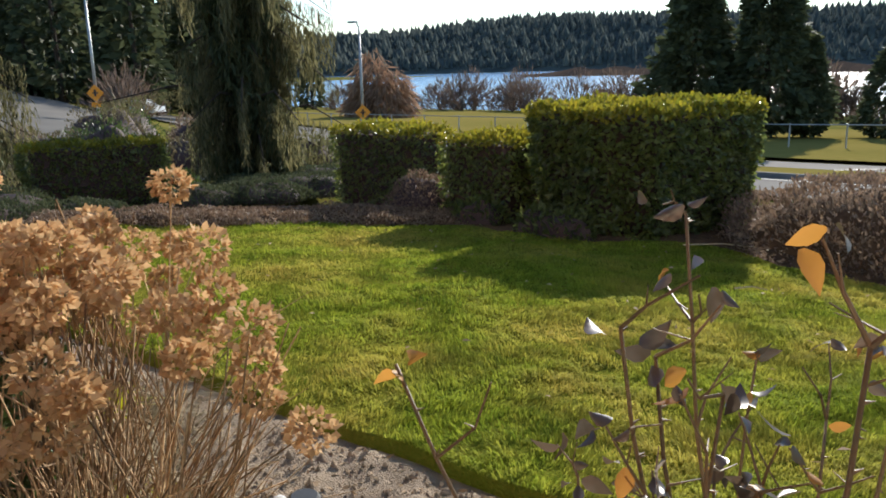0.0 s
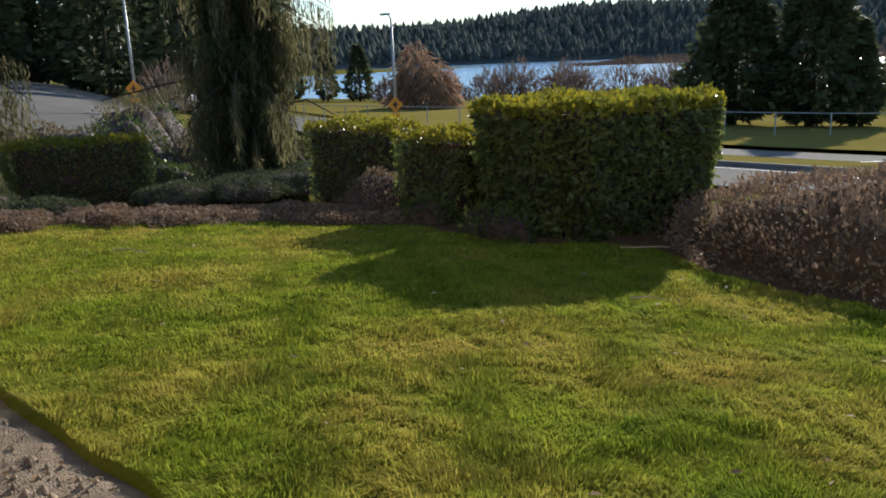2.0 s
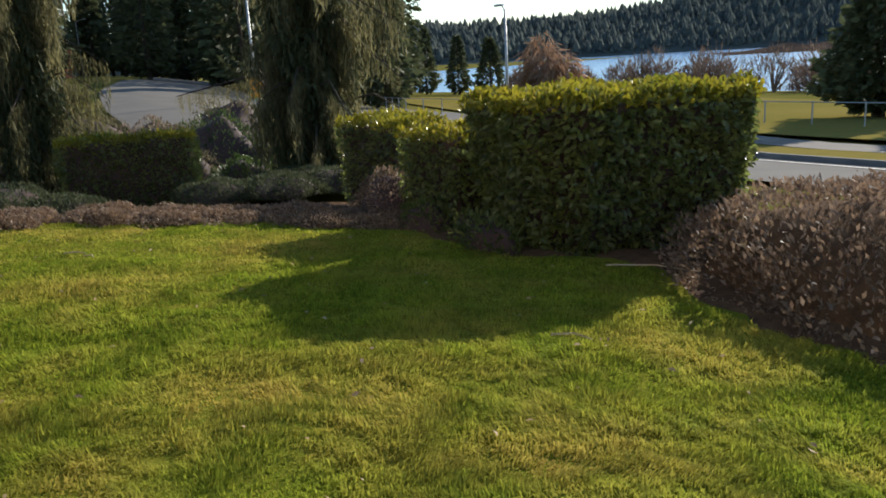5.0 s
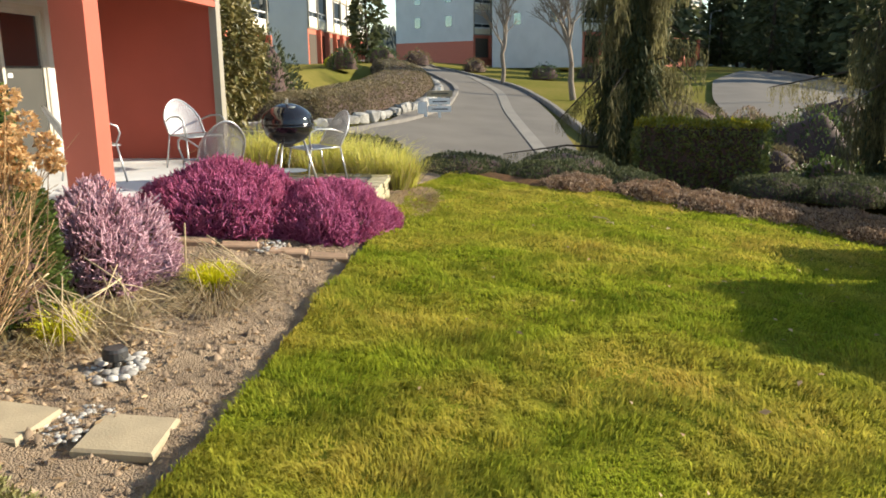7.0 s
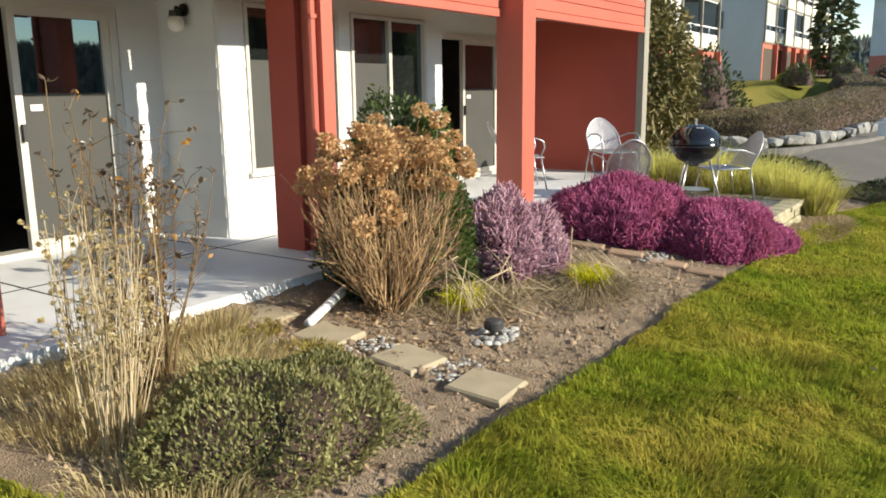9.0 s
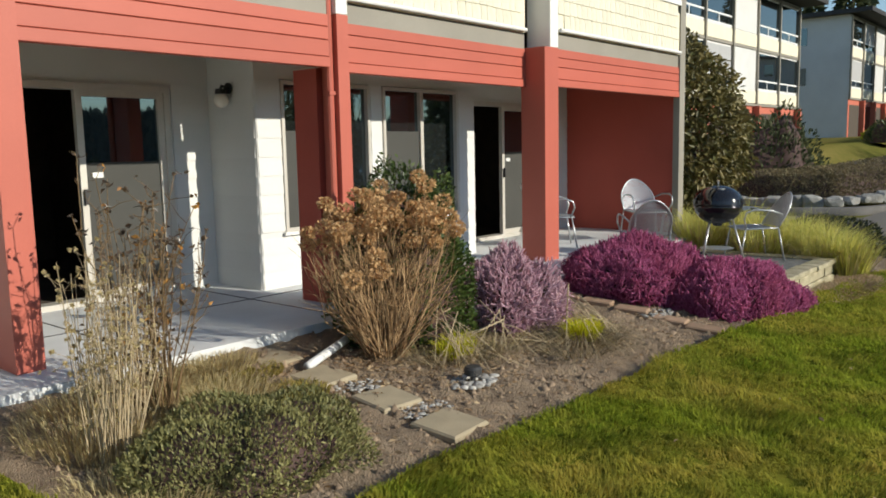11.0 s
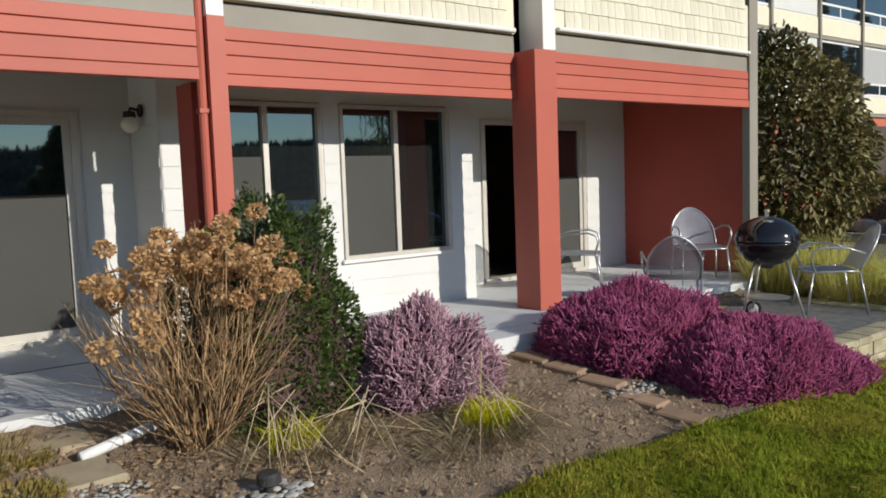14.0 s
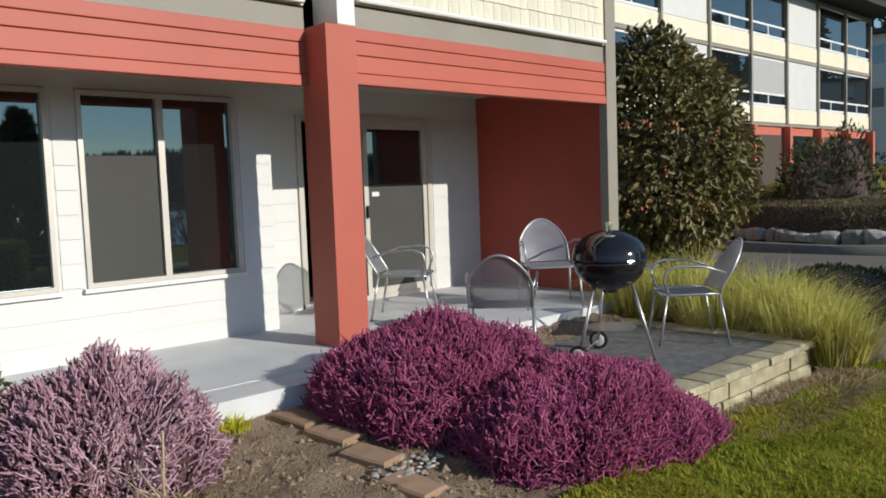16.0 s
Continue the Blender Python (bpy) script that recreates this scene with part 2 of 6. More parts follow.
MAGNOLIA = foliage("broad_evergreen_leaf", (0.06, 0.075, 0.02), (0.28, 0.22, 0.085), rough=0.45, through_light=0.25, spec=0.4)
DRY_HEAD = foliage("dry_flower_head", (0.40, 0.225, 0.095), (0.82, 0.57, 0.31), rough=0.8, through_light=0.35, spec=0.15, patch=5)
DRY_GRASS = foliage("dry_grass_blade", (0.30, 0.23, 0.10), (0.75, 0.63, 0.36), rough=0.7, through_light=0.45, spec=0.2)
YELLOW_GRASS = foliage("yellow_green_grass_blade", (0.40, 0.42, 0.07), (0.88, 0.80, 0.28), rough=0.6, through_light=0.55, spec=0.25)
LIME = foliage("lime_shoot", (0.45, 0.46, 0.02), (0.80, 0.74, 0.05), rough=0.5, through_light=0.45)
MOSS = foliage("moss_and_weed", (0.16, 0.15, 0.03), (0.46, 0.38, 0.10), rough=0.8, through_light=0.35, spec=0.1, patch=5, dry=(0.40, 0.28, 0.11))
DEAD_BLADE = foliage("withered_leaf_blade", (0.17, 0.125, 0.07), (0.55, 0.45, 0.28), rough=0.8, through_light=0.25, spec=0.15, patch=6)
ROSE_LEAF = foliage("bronzed_rose_leaf", (0.045, 0.038, 0.028), (0.20, 0.135, 0.085), rough=0.32, through_light=0.3, spec=0.7)
ROSE_AMBER = foliage("amber_rose_leaf", (0.30, 0.13, 0.03), (0.66, 0.34, 0.06), rough=0.5, through_light=0.45)
BANK_LEAF = foliage("brown_hedge_leaf", (0.085, 0.082, 0.040), (0.29, 0.225, 0.12), rough=0.7, through_light=0.25)
COTONEASTER = foliage("russet_ground_cover", (0.11, 0.072, 0.048), (0.40, 0.28, 0.19), rough=0.6, through_light=0.3, spec=0.35)
WILLOW = foliage("bare_willow_twig", (0.28, 0.17, 0.11), (0.46, 0.30, 0.20), rough=0.9, through_light=0.3, spec=0.1)
THICKET = foliage("bare_thicket_twig", (0.14, 0.10, 0.08), (0.27, 0.19, 0.14), rough=0.9, through_light=0.2, spec=0.1)
# paler and bluer than near conifers: distance haze is mixed into the leaf colour
FAR_WOOD_HAZED = foliage("far_wood_hazed", (0.070, 0.088, 0.085), (0.135, 0.150, 0.130), rough=1.0, through_light=0.2, spec=0.0, patch=0.03)
REED = plain("far_reed_bed", (0.105, 0.075, 0.055), (0.07, 0.052, 0.042), rough=1.0, spec=0.0, scale=0.02, fine=0.4)
DEAD_LEAF = foliage("dead_leaf", (0.25, 0.14, 0.06), (0.55, 0.42, 0.26), rough=0.8, through_light=0.2)


def water_material():
    m, t, p = tree_of("lake_water")
    p.inputs["Base Color"].default_value = (0.10, 0.24, 0.42, 1)
    p.inputs["Roughness"].default_value = 0.22
    co, mp, n, bp = (t.nodes.new(k) for k in ("ShaderNodeTexCoord", "ShaderNodeMapping", "ShaderNodeTexNoise", "ShaderNodeBump"))
    mp.inputs["Scale"].default_value = (0.25, 0.9, 1)
    n.inputs["Scale"].default_value = 1.0
    n.inputs["Detail"].default_value = 6
    bp.inputs["Strength"].default_value, bp.inputs["Distance"].default_value = 0.5, 0.25
    for a, b in ((co.outputs["Object"], mp.inputs[0]), (mp.outputs[0], n.inputs["Vector"]), (n.outputs["Fac"], bp.inputs["Height"]), (bp.outputs[0], p.inputs["Normal"])):
        t.links.new(a, b)
    return m


WATER = water_material()


# ---- mesh helpers ----
rng = np.random.default_rng(7)


class Geo:
    """Collects boxes, tubes and blades into one mesh."""

    def __init__(self):
        self.v, self.f, self.n = [], [], 0

    def add(self, verts, faces):
        verts = np.asarray(verts, float).reshape(-1, 3)
        self.v.append(verts)
        self.f.extend([tuple(i + self.n for i in f) for f in faces])
        self.n += len(verts)
        return self

    def box(self, x0, x1, y0, y1, z0, z1, m=None, bevel=0.0):
        if bevel:
            e = bevel
            ring = []
            for z, k in ((z0, e), (z0 + e, 0), (z1 - e, 0), (z1, e)):
                ring += [(x0 + k, y0 + k, z), (x1 - k, y0 + k, z), (x1 - k, y1 - k, z), (x0 + k, y1 - k, z)]
            faces = [(3, 2, 1, 0), (12, 13, 14, 15)]
            for r in range(3):
                for i in range(4):
                    j = (i + 1) % 4
                    faces.append((r * 4 + i, r * 4 + j, r * 4 + 4 + j, r * 4 + 4 + i))
            vs = ring
        else:
            vs = [(x0, y0, z0), (x1, y0, z0), (x1, y1, z0), (x0, y1, z0), (x0, y0, z1), (x1, y0, z1), (x1, y1, z1), (x0, y1, z1)]
            faces = [(3, 2, 1, 0), (4, 5, 6, 7), (0, 1, 5, 4), (1, 2, 6, 5), (2, 3, 7, 6), (3, 0, 4, 7)]
        if m is not None:
            vs = [tuple(m @ Vector(q)) for q in vs]
        return self.add(vs, faces)

    def tube(self, pts, r, sides=6, r1=None, cap=True):
        """A tube along pts, tapering from r to r1."""
        pts = [Vector(q) for q in pts]
        r1 = r if r1 is None else r1
        vs, k = [], len(pts)
        side = None
        for i, q in enumerate(pts):
            d = (pts[min(i + 1, k - 1)] - pts[max(i - 1, 0)]).normalized()
            if side is None:
                side = d.orthogonal().normalized()
            side = (side - d * side.dot(d)).normalized()
            up = d.cross(side)
            rad = r + (r1 - r) * i / max(1, k - 1)
            for s in range(sides):
                a = 2 * math.pi * s / sides
                vs.append(q + side * (rad * math.cos(a)) + up * (rad * math.sin(a)))
        fs = []
        for i in range(k - 1):
            for s in range(sides):
                s2 = (s + 1) % sides
                fs.append((i * sides + s, i * sides + s2, (i + 1) * sides + s2, (i + 1) * sides + s))
        if cap:
            fs += [tuple(range(sides))[::-1], tuple((k - 1) * sides + s for s in range(sides))]
        return self.add([tuple(q) for q in vs], fs)

    def lathe(self, profile, sides=24, centre=(0, 0, 0), cap=True):
        cx, cy, cz = centre
        vs, fs = [], []
        for r, z in profile:
            for s in range(sides):
                a = 2 * math.pi * s / sides
                vs.append((cx + r * math.cos(a), cy + r * math.sin(a), cz + z))
        for i in range(len(profile) - 1):
            for s in range(sides):
                s2 = (s + 1) % sides
                fs.append((i * sides + s, i * sides + s2, (i + 1) * sides + s2, (i + 1) * sides + s))
        if cap:
            fs += [tuple(range(sides))[::-1], tuple((len(profile) - 1) * sides + s for s in range(sides))]
        return self.add(vs, fs)

    def mesh(self, name, smooth=False):
        me = bpy.data.meshes.new(name)
        me.from_pydata(np.concatenate(self.v).tolist(), [], self.f)
        if smooth:
            me.polygons.foreach_set("use_smooth", [True] * len(me.polygons))
        me.validate()
        return me


def fast_mesh(name, verts, corners):
    """A mesh from arrays: verts (n, 3) and faces with the same number of corners (m, k)."""
    verts, corners = np.asarray(verts, np.float32), np.asarray(corners, np.int32)
    k = corners.shape[1]
    me = bpy.data.meshes.new(name)
    me.vertices.add(len(verts))
    me.vertices.foreach_set("co", verts.ravel())
    me.loops.add(corners.size)
    me.loops.foreach_set("vertex_index", corners.ravel())
    me.polygons.add(len(corners))
    me.polygons.foreach_set("loop_start", np.arange(len(corners), dtype=np.int32) * k)
    me.update(calc_edges=True)
    return me


MASS = {"leaf_mass", "top_growth", "shoot_mass", "twig_mass", "seed_mass", "thorn_mass", "foliage", "tuft", "outer_tuft", "straw_tuft", "cane_mass", "bloom", "flower_mass", "stem_mass", "amber_leaf_mass", "stone_mass", "limb_mass"}


def put(name, mesh, material, parent=None, label="", m=None):
    if len(mesh.materials) == 0:
        mesh.materials.append(material)
    ob = new(name, mesh)
    if parent is not None:
        ob.parent = parent
    if m is not None:
        ob.matrix_basis = m
    return tagged(ob, label, kind="stuff" if name in MASS else "")


def part(name, geo, material, parent=None, label="", smooth=False, m=None):
    return put(name, geo.mesh(name, smooth), material, parent, label, m)


def thing(name, label, category, m=None, group="", kind=""):
    ob = new(name)
    ob.empty_display_size = 0.1
    if m is not None:
        ob.matrix_basis = m
    return tagged(ob, label, category, group, kind)


def unit(v):
    return v / np.maximum(np.linalg.norm(v, axis=-1, keepdims=True), 1e-9)


def leaf_mesh(name, base, along, size, width=0.45, fold=0.18, flat=None, oval=False):
    """Diamond leaves: base points, directions, lengths. flat: preferred facing."""
    n = len(base)
    size = np.broadcast_to(np.asarray(size, float), (n,))[:, None]
    along = unit(along)
    ref = rng.normal(size=(n, 3)) if flat is None else flat + rng.normal(size=(n, 3)) * 0.45
    side = unit(np.cross(along, ref))
    up = np.cross(side, along)
    tip = base + along * size
    if oval:
        p1, p2 = base + along * size * 0.30, base + along * size * 0.68
        o, c = side * size * width * 0.5, up * size * fold
        rows = [base, p1 + o + c, p2 + o * 0.9 + c, tip - up * size * fold * 0.6, p2 - o * 0.9 + c, p1 - o + c]
        verts = np.stack(rows, 1).reshape(-1, 3)
        i = np.arange(n)[:, None] * 6
        return fast_mesh(name, verts, np.concatenate([i + np.array([[0, 1, 2, 3]]), i + np.array([[0, 3, 4, 5]])], 0))
    mid = base + along * size * 0.45
    a = mid + side * size * width * 0.5 + up * size * fold
    b = mid - side * size * width * 0.5 + up * size * fold
    verts = np.stack([base, a, tip, b], 1).reshape(-1, 3)
    return fast_mesh(name, verts, np.arange(4 * n).reshape(n, 4))


def blade_mesh(name, base, lean, height, width):
    """Grass blades, each bent once: two quads' worth in a strip of three rows."""
    n = len(base)
    h = np.broadcast_to(np.asarray(height, float), (n,))[:, None]
    w = np.broadcast_to(np.asarray(width, float), (n,))[:, None]
    ang = rng.uniform(0, 2 * np.pi, n)
    side = np.stack([np.cos(ang), np.sin(ang), np.zeros(n)], 1)
    up = np.array([0, 0, 1.0])
    mid = base + up * h * 0.6 + lean * h * 0.25
    tip = base + up * h * np.clip(1 - 0.35 * np.linalg.norm(lean, axis=1, keepdims=True), 0.25, 1) + lean * h * 0.85
    verts = np.stack([base - side * w / 2, base + side * w / 2, mid + side * w * 0.35, mid - side * w * 0.35, tip], 1).reshape(-1, 3)
    i = np.arange(n)[:, None] * 5
    tris = np.concatenate([i + np.array([[0, 1, 2]]), i + np.array([[0, 2, 3]]), i + np.array([[3, 2, 4]])], 0)
    return fast_mesh(name, verts, tris)


def fan_tubes(name, a, b, r0, r1=0.0, bend=None):
    """Three-sided stems from a to b with one bend."""
    n = len(a)
    d = unit(b - a)
    s = unit(np.cross(d, rng.normal(size=(n, 3))))
    u = np.cross(d, s)
    r0 = np.broadcast_to(np.asarray(r0, float), (n,))[:, None]
    r1 = np.broadcast_to(np.asarray(r1, float), (n,))[:, None]
    mid = (a + b) / 2 + (bend if bend is not None else 0)
    rows = []
    for q, r in ((a, r0), (mid, (r0 + r1) / 2), (b, r1)):
        for k in range(3):
            ang = 2 * np.pi * k / 3
            rows.append(q + s * r * np.cos(ang) + u * r * np.sin(ang))
    verts = np.stack(rows, 1).reshape(-1, 3)
    i = np.arange(n)[:, None] * 9
    faces = [i + np.array([[r * 3 + k, r * 3 + (k + 1) % 3, r * 3 + 3 + (k + 1) % 3, r * 3 + 3 + k]]) for r in range(2) for k in range(3)]
    return fast_mesh(name, verts, np.concatenate(faces, 0))


def join_meshes(name, meshes):
    bm = bmesh.new()
    for me in meshes:
        bm.from_mesh(me)
    out = bpy.data.meshes.new(name)
    bm.to_mesh(out)
    bm.free()
    return out


# ---- the lie of the land ----
def lerp_table(v, table):
    xs, ys = zip(*table)
    return np.interp(v, xs, ys)


def ground(x, y):
    """Height of the ground: the lawn falls gently from the house, the road lies below, the drive climbs again."""
    x, y = np.asarray(x, float), np.asarray(y, float)
    z = lerp_table(y, [(0, 0), (2.5, -0.195), (5, -0.29), (8, -0.53), (11, -0.72)])
    z = z - 0.02 * np.clip(-4 - x, 0, 7.5) * np.clip(y / 4, 0, 1)
    u, v = np.maximum(0, -11.5 - x), np.maximum(0, y - 11.0)
    dx = lerp_table(u, [(0, 0), (3, -0.35), (8, -1.05), (12, -1.2), (20, -0.75), (45, 0.95), (62, 1.75), (120, 2.5), (300, 3)])
    dy = lerp_table(v, [(0, 0), (4, -0.35), (9, -1.1), (20, -1.6), (50, -3.2), (110, -6.0), (140, -7.6), (400, -7.6)])
    w = u / (u + v + 1e-6)
    w = np.clip((w - 0.58) / 0.24, 0, 1)
    w = w * w * (3 - 2 * w)
    z = z + dx * w + dy * (1 - w) * np.where(v > 0, 1, 0)
    # terrace that carries the neighbouring flats
    k = np.clip((-6.0 - y + np.clip((-x - 30) * 0.16, 0, 5.5)) / 2.0, 0, 1) * np.clip((-x - 31.5) / 3, 0, 1) * np.clip((110 + x) / 20, 0, 1)
    rise = lerp_table(u, [(0, 0), (12, 1.6), (20, 1.7), (32, 1.3), (45, 0.85), (60, 0.4), (100, 0)])
    return z + k * rise


def edge_near(x):
    """The lawn's edge along the bed."""
    x = np.asarray(x, float)
    return 2.46 + 0.012 * np.sin(x * 2.3) - 0.022 * np.clip(x, -12, 0) + 0.01 * np.sin(x * 7.1) + np.where(x < -9.3, (-9.3 - x) * 0.22, 0)


def edge_far(x):
    """The lawn's edge along the shrub border at the top of the bank."""
    return np.interp(x, [-11.2, -10.6, -10.1, -9.6, -9.1, -8.2, -7.2, -6.5, -5.9, -5.3, -4.3, -3.5, -3.1, -2.4, -1.7, -0.6, 3.0, 6.0], [3.1, 3.7, 4.5, 5.4, 6.2, 7.15, 7.85, 8.08, 8.12, 8.05, 8.1, 8.5, 8.6, 8.05, 7.75, 7.55, 7.4, 7.3])


def sheet(name, xs, ys, z_of, material, label="", kind="structure", smooth=True):
    """A grid over rows ys(x) with heights z_of(x, y)."""
    xs = np.asarray(xs, float)
    rows = np.stack([ys(x) for x in xs])
    X = np.repeat(xs[:, None], rows.shape[1], 1)
    V = np.stack([X, rows, z_of(X, rows)], -1).reshape(-1, 3)
    a, b = rows.shape
    i = (np.arange(a - 1)[:, None] * b + np.arange(b - 1)[None]).ravel()
    me = fast_mesh(name, V, np.stack([i, i + b, i + b + 1, i + 1], 1))
    if smooth:
        me.polygons.foreach_set("use_smooth", [True] * len(me.polygons))
    return tagged(put(name, me, material), label, kind=kind)


def spread(a, b, k):
    return np.linspace(a, b, k)


# far ground, coarse to the horizon, dipping under the lake and under the near lawn
def far_rows(x):
    return np.concatenate([[-3000, -900, -300, -150, -90], spread(-60, 60, 81), spread(63, 200, 40), [215, 240, 300, 600]])


FAR_X = np.concatenate([[-3000, -1500, -700, -400, -250], spread(-200, -62, 47), spread(-60, 60, 81), [70, 90, 150, 400, 1200, 3000]])


def far_height(x, y):
    z = ground(x, y) - 0.10
    near = (x > -12.2) & (x < 7) & (y > -3) & (y < 15)
    deep = near & (x < -5) & (y > 6)
    return np.where(deep, z - 0.65, np.where(near, z - 0.15, z))


sheet("ground", FAR_X, far_rows, far_height, FAR_GRASS, "rough winter grass sloping down to a lake shore")

LAWN_X = spread(-11.1, 7.0, 185)
BED_END = 0.30


def lawn_rows(x):
    a = edge_near(x) if x < BED_END else max(0.34, 2.45 - (x - BED_END) * 9)
    f = max(edge_far(x) + 0.25, a + 0.1)
    return np.concatenate([[a - 0.015, a], spread(a + 0.02, f, 60)])


def lawn_height(x, y):
    z = ground(x, y) + 0.012 * np.sin(x * 2.1 + y * 1.7) + 0.008 * np.sin(x * 5.3 - y * 4.1)
    z[:, 0] -= 0.10
    return z


sheet("lawn", LAWN_X, lawn_rows, lawn_height, TURF, "mown lawn of green and straw-coloured winter grass")


def bed_rows(x):
    return spread(-0.2, float(edge_near(x)) + 0.02, 70)


def bed_height(x, y):
    d = np.clip((edge_near(x) - y) / 0.12, 0, 1)
    bumps = 0.018 * np.sin(x * 9 + 2 * np.sin(y * 6)) * np.sin(y * 8 + x) + 0.010 * np.sin(x * 23 + y * 17) + 0.006 * np.sin(x * 41 - y * 37)
    dip = 0.17 * np.clip((-6.2 - x) / 0.8, 0, 1) * np.clip((x + 9.9) / 0.5, 0, 1) * np.clip((y - 2.0) / 0.15, 0, 1) * d
    return ground(x, y) - 0.075 + 0.035 * d + bumps * d - dip + 0.055 * np.clip((0.7 - y) / 0.4, 0, 1)


def soil_z(x, y):
    return float(bed_height(np.array(x, float), np.array(y, float)))


sheet("flower_bed", spread(-11.3, BED_END + 0.15, 210), bed_rows, bed_height, SOIL, "bare brown crumbly soil of a flower bed", "structure")


def border_rows(x):
    f = float(edge_far(x))
    return np.concatenate([[f - 0.02], spread(f + 0.05, f + 6.5, 26)])


def border_height(x, y):
    f = edge_far(x)
    d = y - f
    return ground(x, y) - 0.03 + 0.07 * np.clip(d / 0.4, 0, 1) - 0.22 * np.clip((d - 0.9) / 1.4, 0, 1) * np.clip((-x - 3.5) / 1.5, 0, 1) + 0.02 * np.sin(x * 7) * np.sin(y * 6)


sheet("shrub_border", spread(-14.5, 7.0, 120), border_rows, border_height, MULCH, "brown bark mulch under a shrub border")


def ribbon(name, pts, widths, material, label, lift=0.03, sub=6, kind="structure", parent=None, skirt=0.0):
    """A strip along a smooth line of plan points, lying on the land."""
    P = np.array(pts, float)
    t = np.linspace(0, len(P) - 1, (len(P) - 1) * sub + 1)
    c = np.stack([np.interp(t, np.arange(len(P)), P[:, k]) for k in range(2)], 1)
    for _ in range(3):
        c[1:-1] = (c[:-2] + 2 * c[1:-1] + c[2:]) / 4
    w = np.interp(t, np.arange(len(P)), widths)
    d = unit(np.gradient(c, axis=0))
    nrm = np.stack([-d[:, 1], d[:, 0]], 1)
    rows = [c + nrm * (w * k)[:, None] for k in np.linspace(-0.5, 0.5, 9)]
    V = np.stack([np.concatenate([r, (ground(r[:, 0], r[:, 1]) + lift)[:, None]], 1) for r in rows], 1)
    if skirt:
        lo = V[:, [0, -1]].copy()
        lo[:, :, 2] -= skirt
        V = np.concatenate([lo[:, :1], V, lo[:, 1:]], 1)
    a, b = V.shape[:2]
    i = (np.arange(a - 1)[:, None] * b + np.arange(b - 1)[None]).ravel()
    me = fast_mesh(name, V.reshape(-1, 3), np.stack([i, i + b, i + b + 1, i + 1], 1))
    return tagged(put(name, me, material, parent), label, kind=kind)


# drive: comes off the road behind the trees, passes the flats' corner and climbs between lawns
ribbon("driveway", [(-22.0, -16), (-22.0, -8), (-21.8, 0), (-22.0, 6), (-24, 14), (-30, 24)], [7.5, 7.5, 8.5, 9, 8, 8], ASPHALT, "grey worn asphalt drive", 0.04)
ribbon("driveway_branch", [(-22.5, 2.6), (-28, 3.0), (-36, 3.6), (-46, 3.4), (-56, 1.6), (-64, -3.0), (-74, -10)], [8.5, 7.6, 6.4, 5.4, 5.0, 5, 5], ASPHALT, "grey asphalt drive climbing past the flats", 0.06)
ribbon("gutter_strip", [(-24.5, 5.6), (-30, 5.2), (-38, 4.6), (-47, 4.4), (-58, 2.2)], [0.5, 0.5, 0.5, 0.5, 0.5], GUTTER, "pale concrete gutter strip along the drive", 0.085)
ribbon("kerb_far", [(-26.0, 8.4), (-33, 7.6), (-42, 6.9), (-50, 5.7), (-60, 1.8), (-68, -3)], [0.28] * 6, KERB, "dark weathered concrete kerb", 0.20, skirt=0.3)
ribbon("kerb_near", [(-27.2, -7.5), (-26.7, -4.0), (-27.5, -1.5), (-30.6, 0.25), (-37, 1.7), (-47, 1.9), (-57, -0.8)], [0.25] * 7, KERB, "pale concrete kerb below the rock bank", 0.18, skirt=0.3)
# public road along the lake side
ribbon("road", [(22, 21.0), (8, 21.4), (-4, 21.6), (-16, 24.5), (-30, 32), (-52, 42), (-90, 52), (-150, 68)], [4.6] * 4 + [7, 9, 9, 9], ASPHALT, "grey asphalt road below the bank", 0.05)
ribbon("road_edge_line", [(22, 22.6), (8, 23.0), (-4, 23.2), (-15, 25.8)], [0.12] * 4, LINE, "thin white painted edge line", 0.075)
ribbon("verge_kerb", [(22, 23.4), (8, 23.8), (-4, 24.0), (-15, 26.7), (-28, 35)], [0.2] * 5, KERB, "dark concrete kerb of the verge", 0.2, skirt=0.3)
ribbon("verge", [(22, 24.9), (8, 25.2), (-4, 25.4), (-15, 28.0), (-27, 36)], [2.2] * 5, PARK_GRASS, "strip of yellowed grass verge", 0.15)
ribbon("footpath", [(22, 27.6), (8, 27.8), (-4, 28.0), (-14, 30.4), (-26, 38)], [2.4] * 5, PATH_GREY, "pale grey footpath with tarred cracks", 0.14)
ribbon("path_crack", [(-5.4, 26.8), (-4.6, 27.6), (-3.2, 28.9)], [0.06] * 3, BLACK_TRIM, "black tarred crack across the path", 0.165)
ribbon("path_crack_two", [(-9.0, 27.9), (-8.6, 28.6), (-8.2, 29.9)], [0.06] * 3, BLACK_TRIM, "black tarred crack across the path", 0.165)
ribbon("park", [(40, 48), (0, 50), (-30, 58), (-60, 75), (-100, 100)], [34, 36, 38, 40, 46], PARK_GRASS, "straw-coloured park grass above the lake", 0.06, sub=10)

# lake
lk = Geo().add([(-3000, 140, -8.0), (3000, 140, -8.0), (3000, 2600, -8.0), (-3000, 2600, -8.0)], [(0, 1, 2, 3)])
tagged(part("water", lk, WATER), "wind-rippled blue lake under low sun", kind="structure")


# ---- the flats: ground floor with porch bays ----
BEAM0, BEAM1 = 2.13, 2.57
YF, YM, YW, YB = -0.10, -0.36, -1.32, -2.10
FLOOR = 0.06


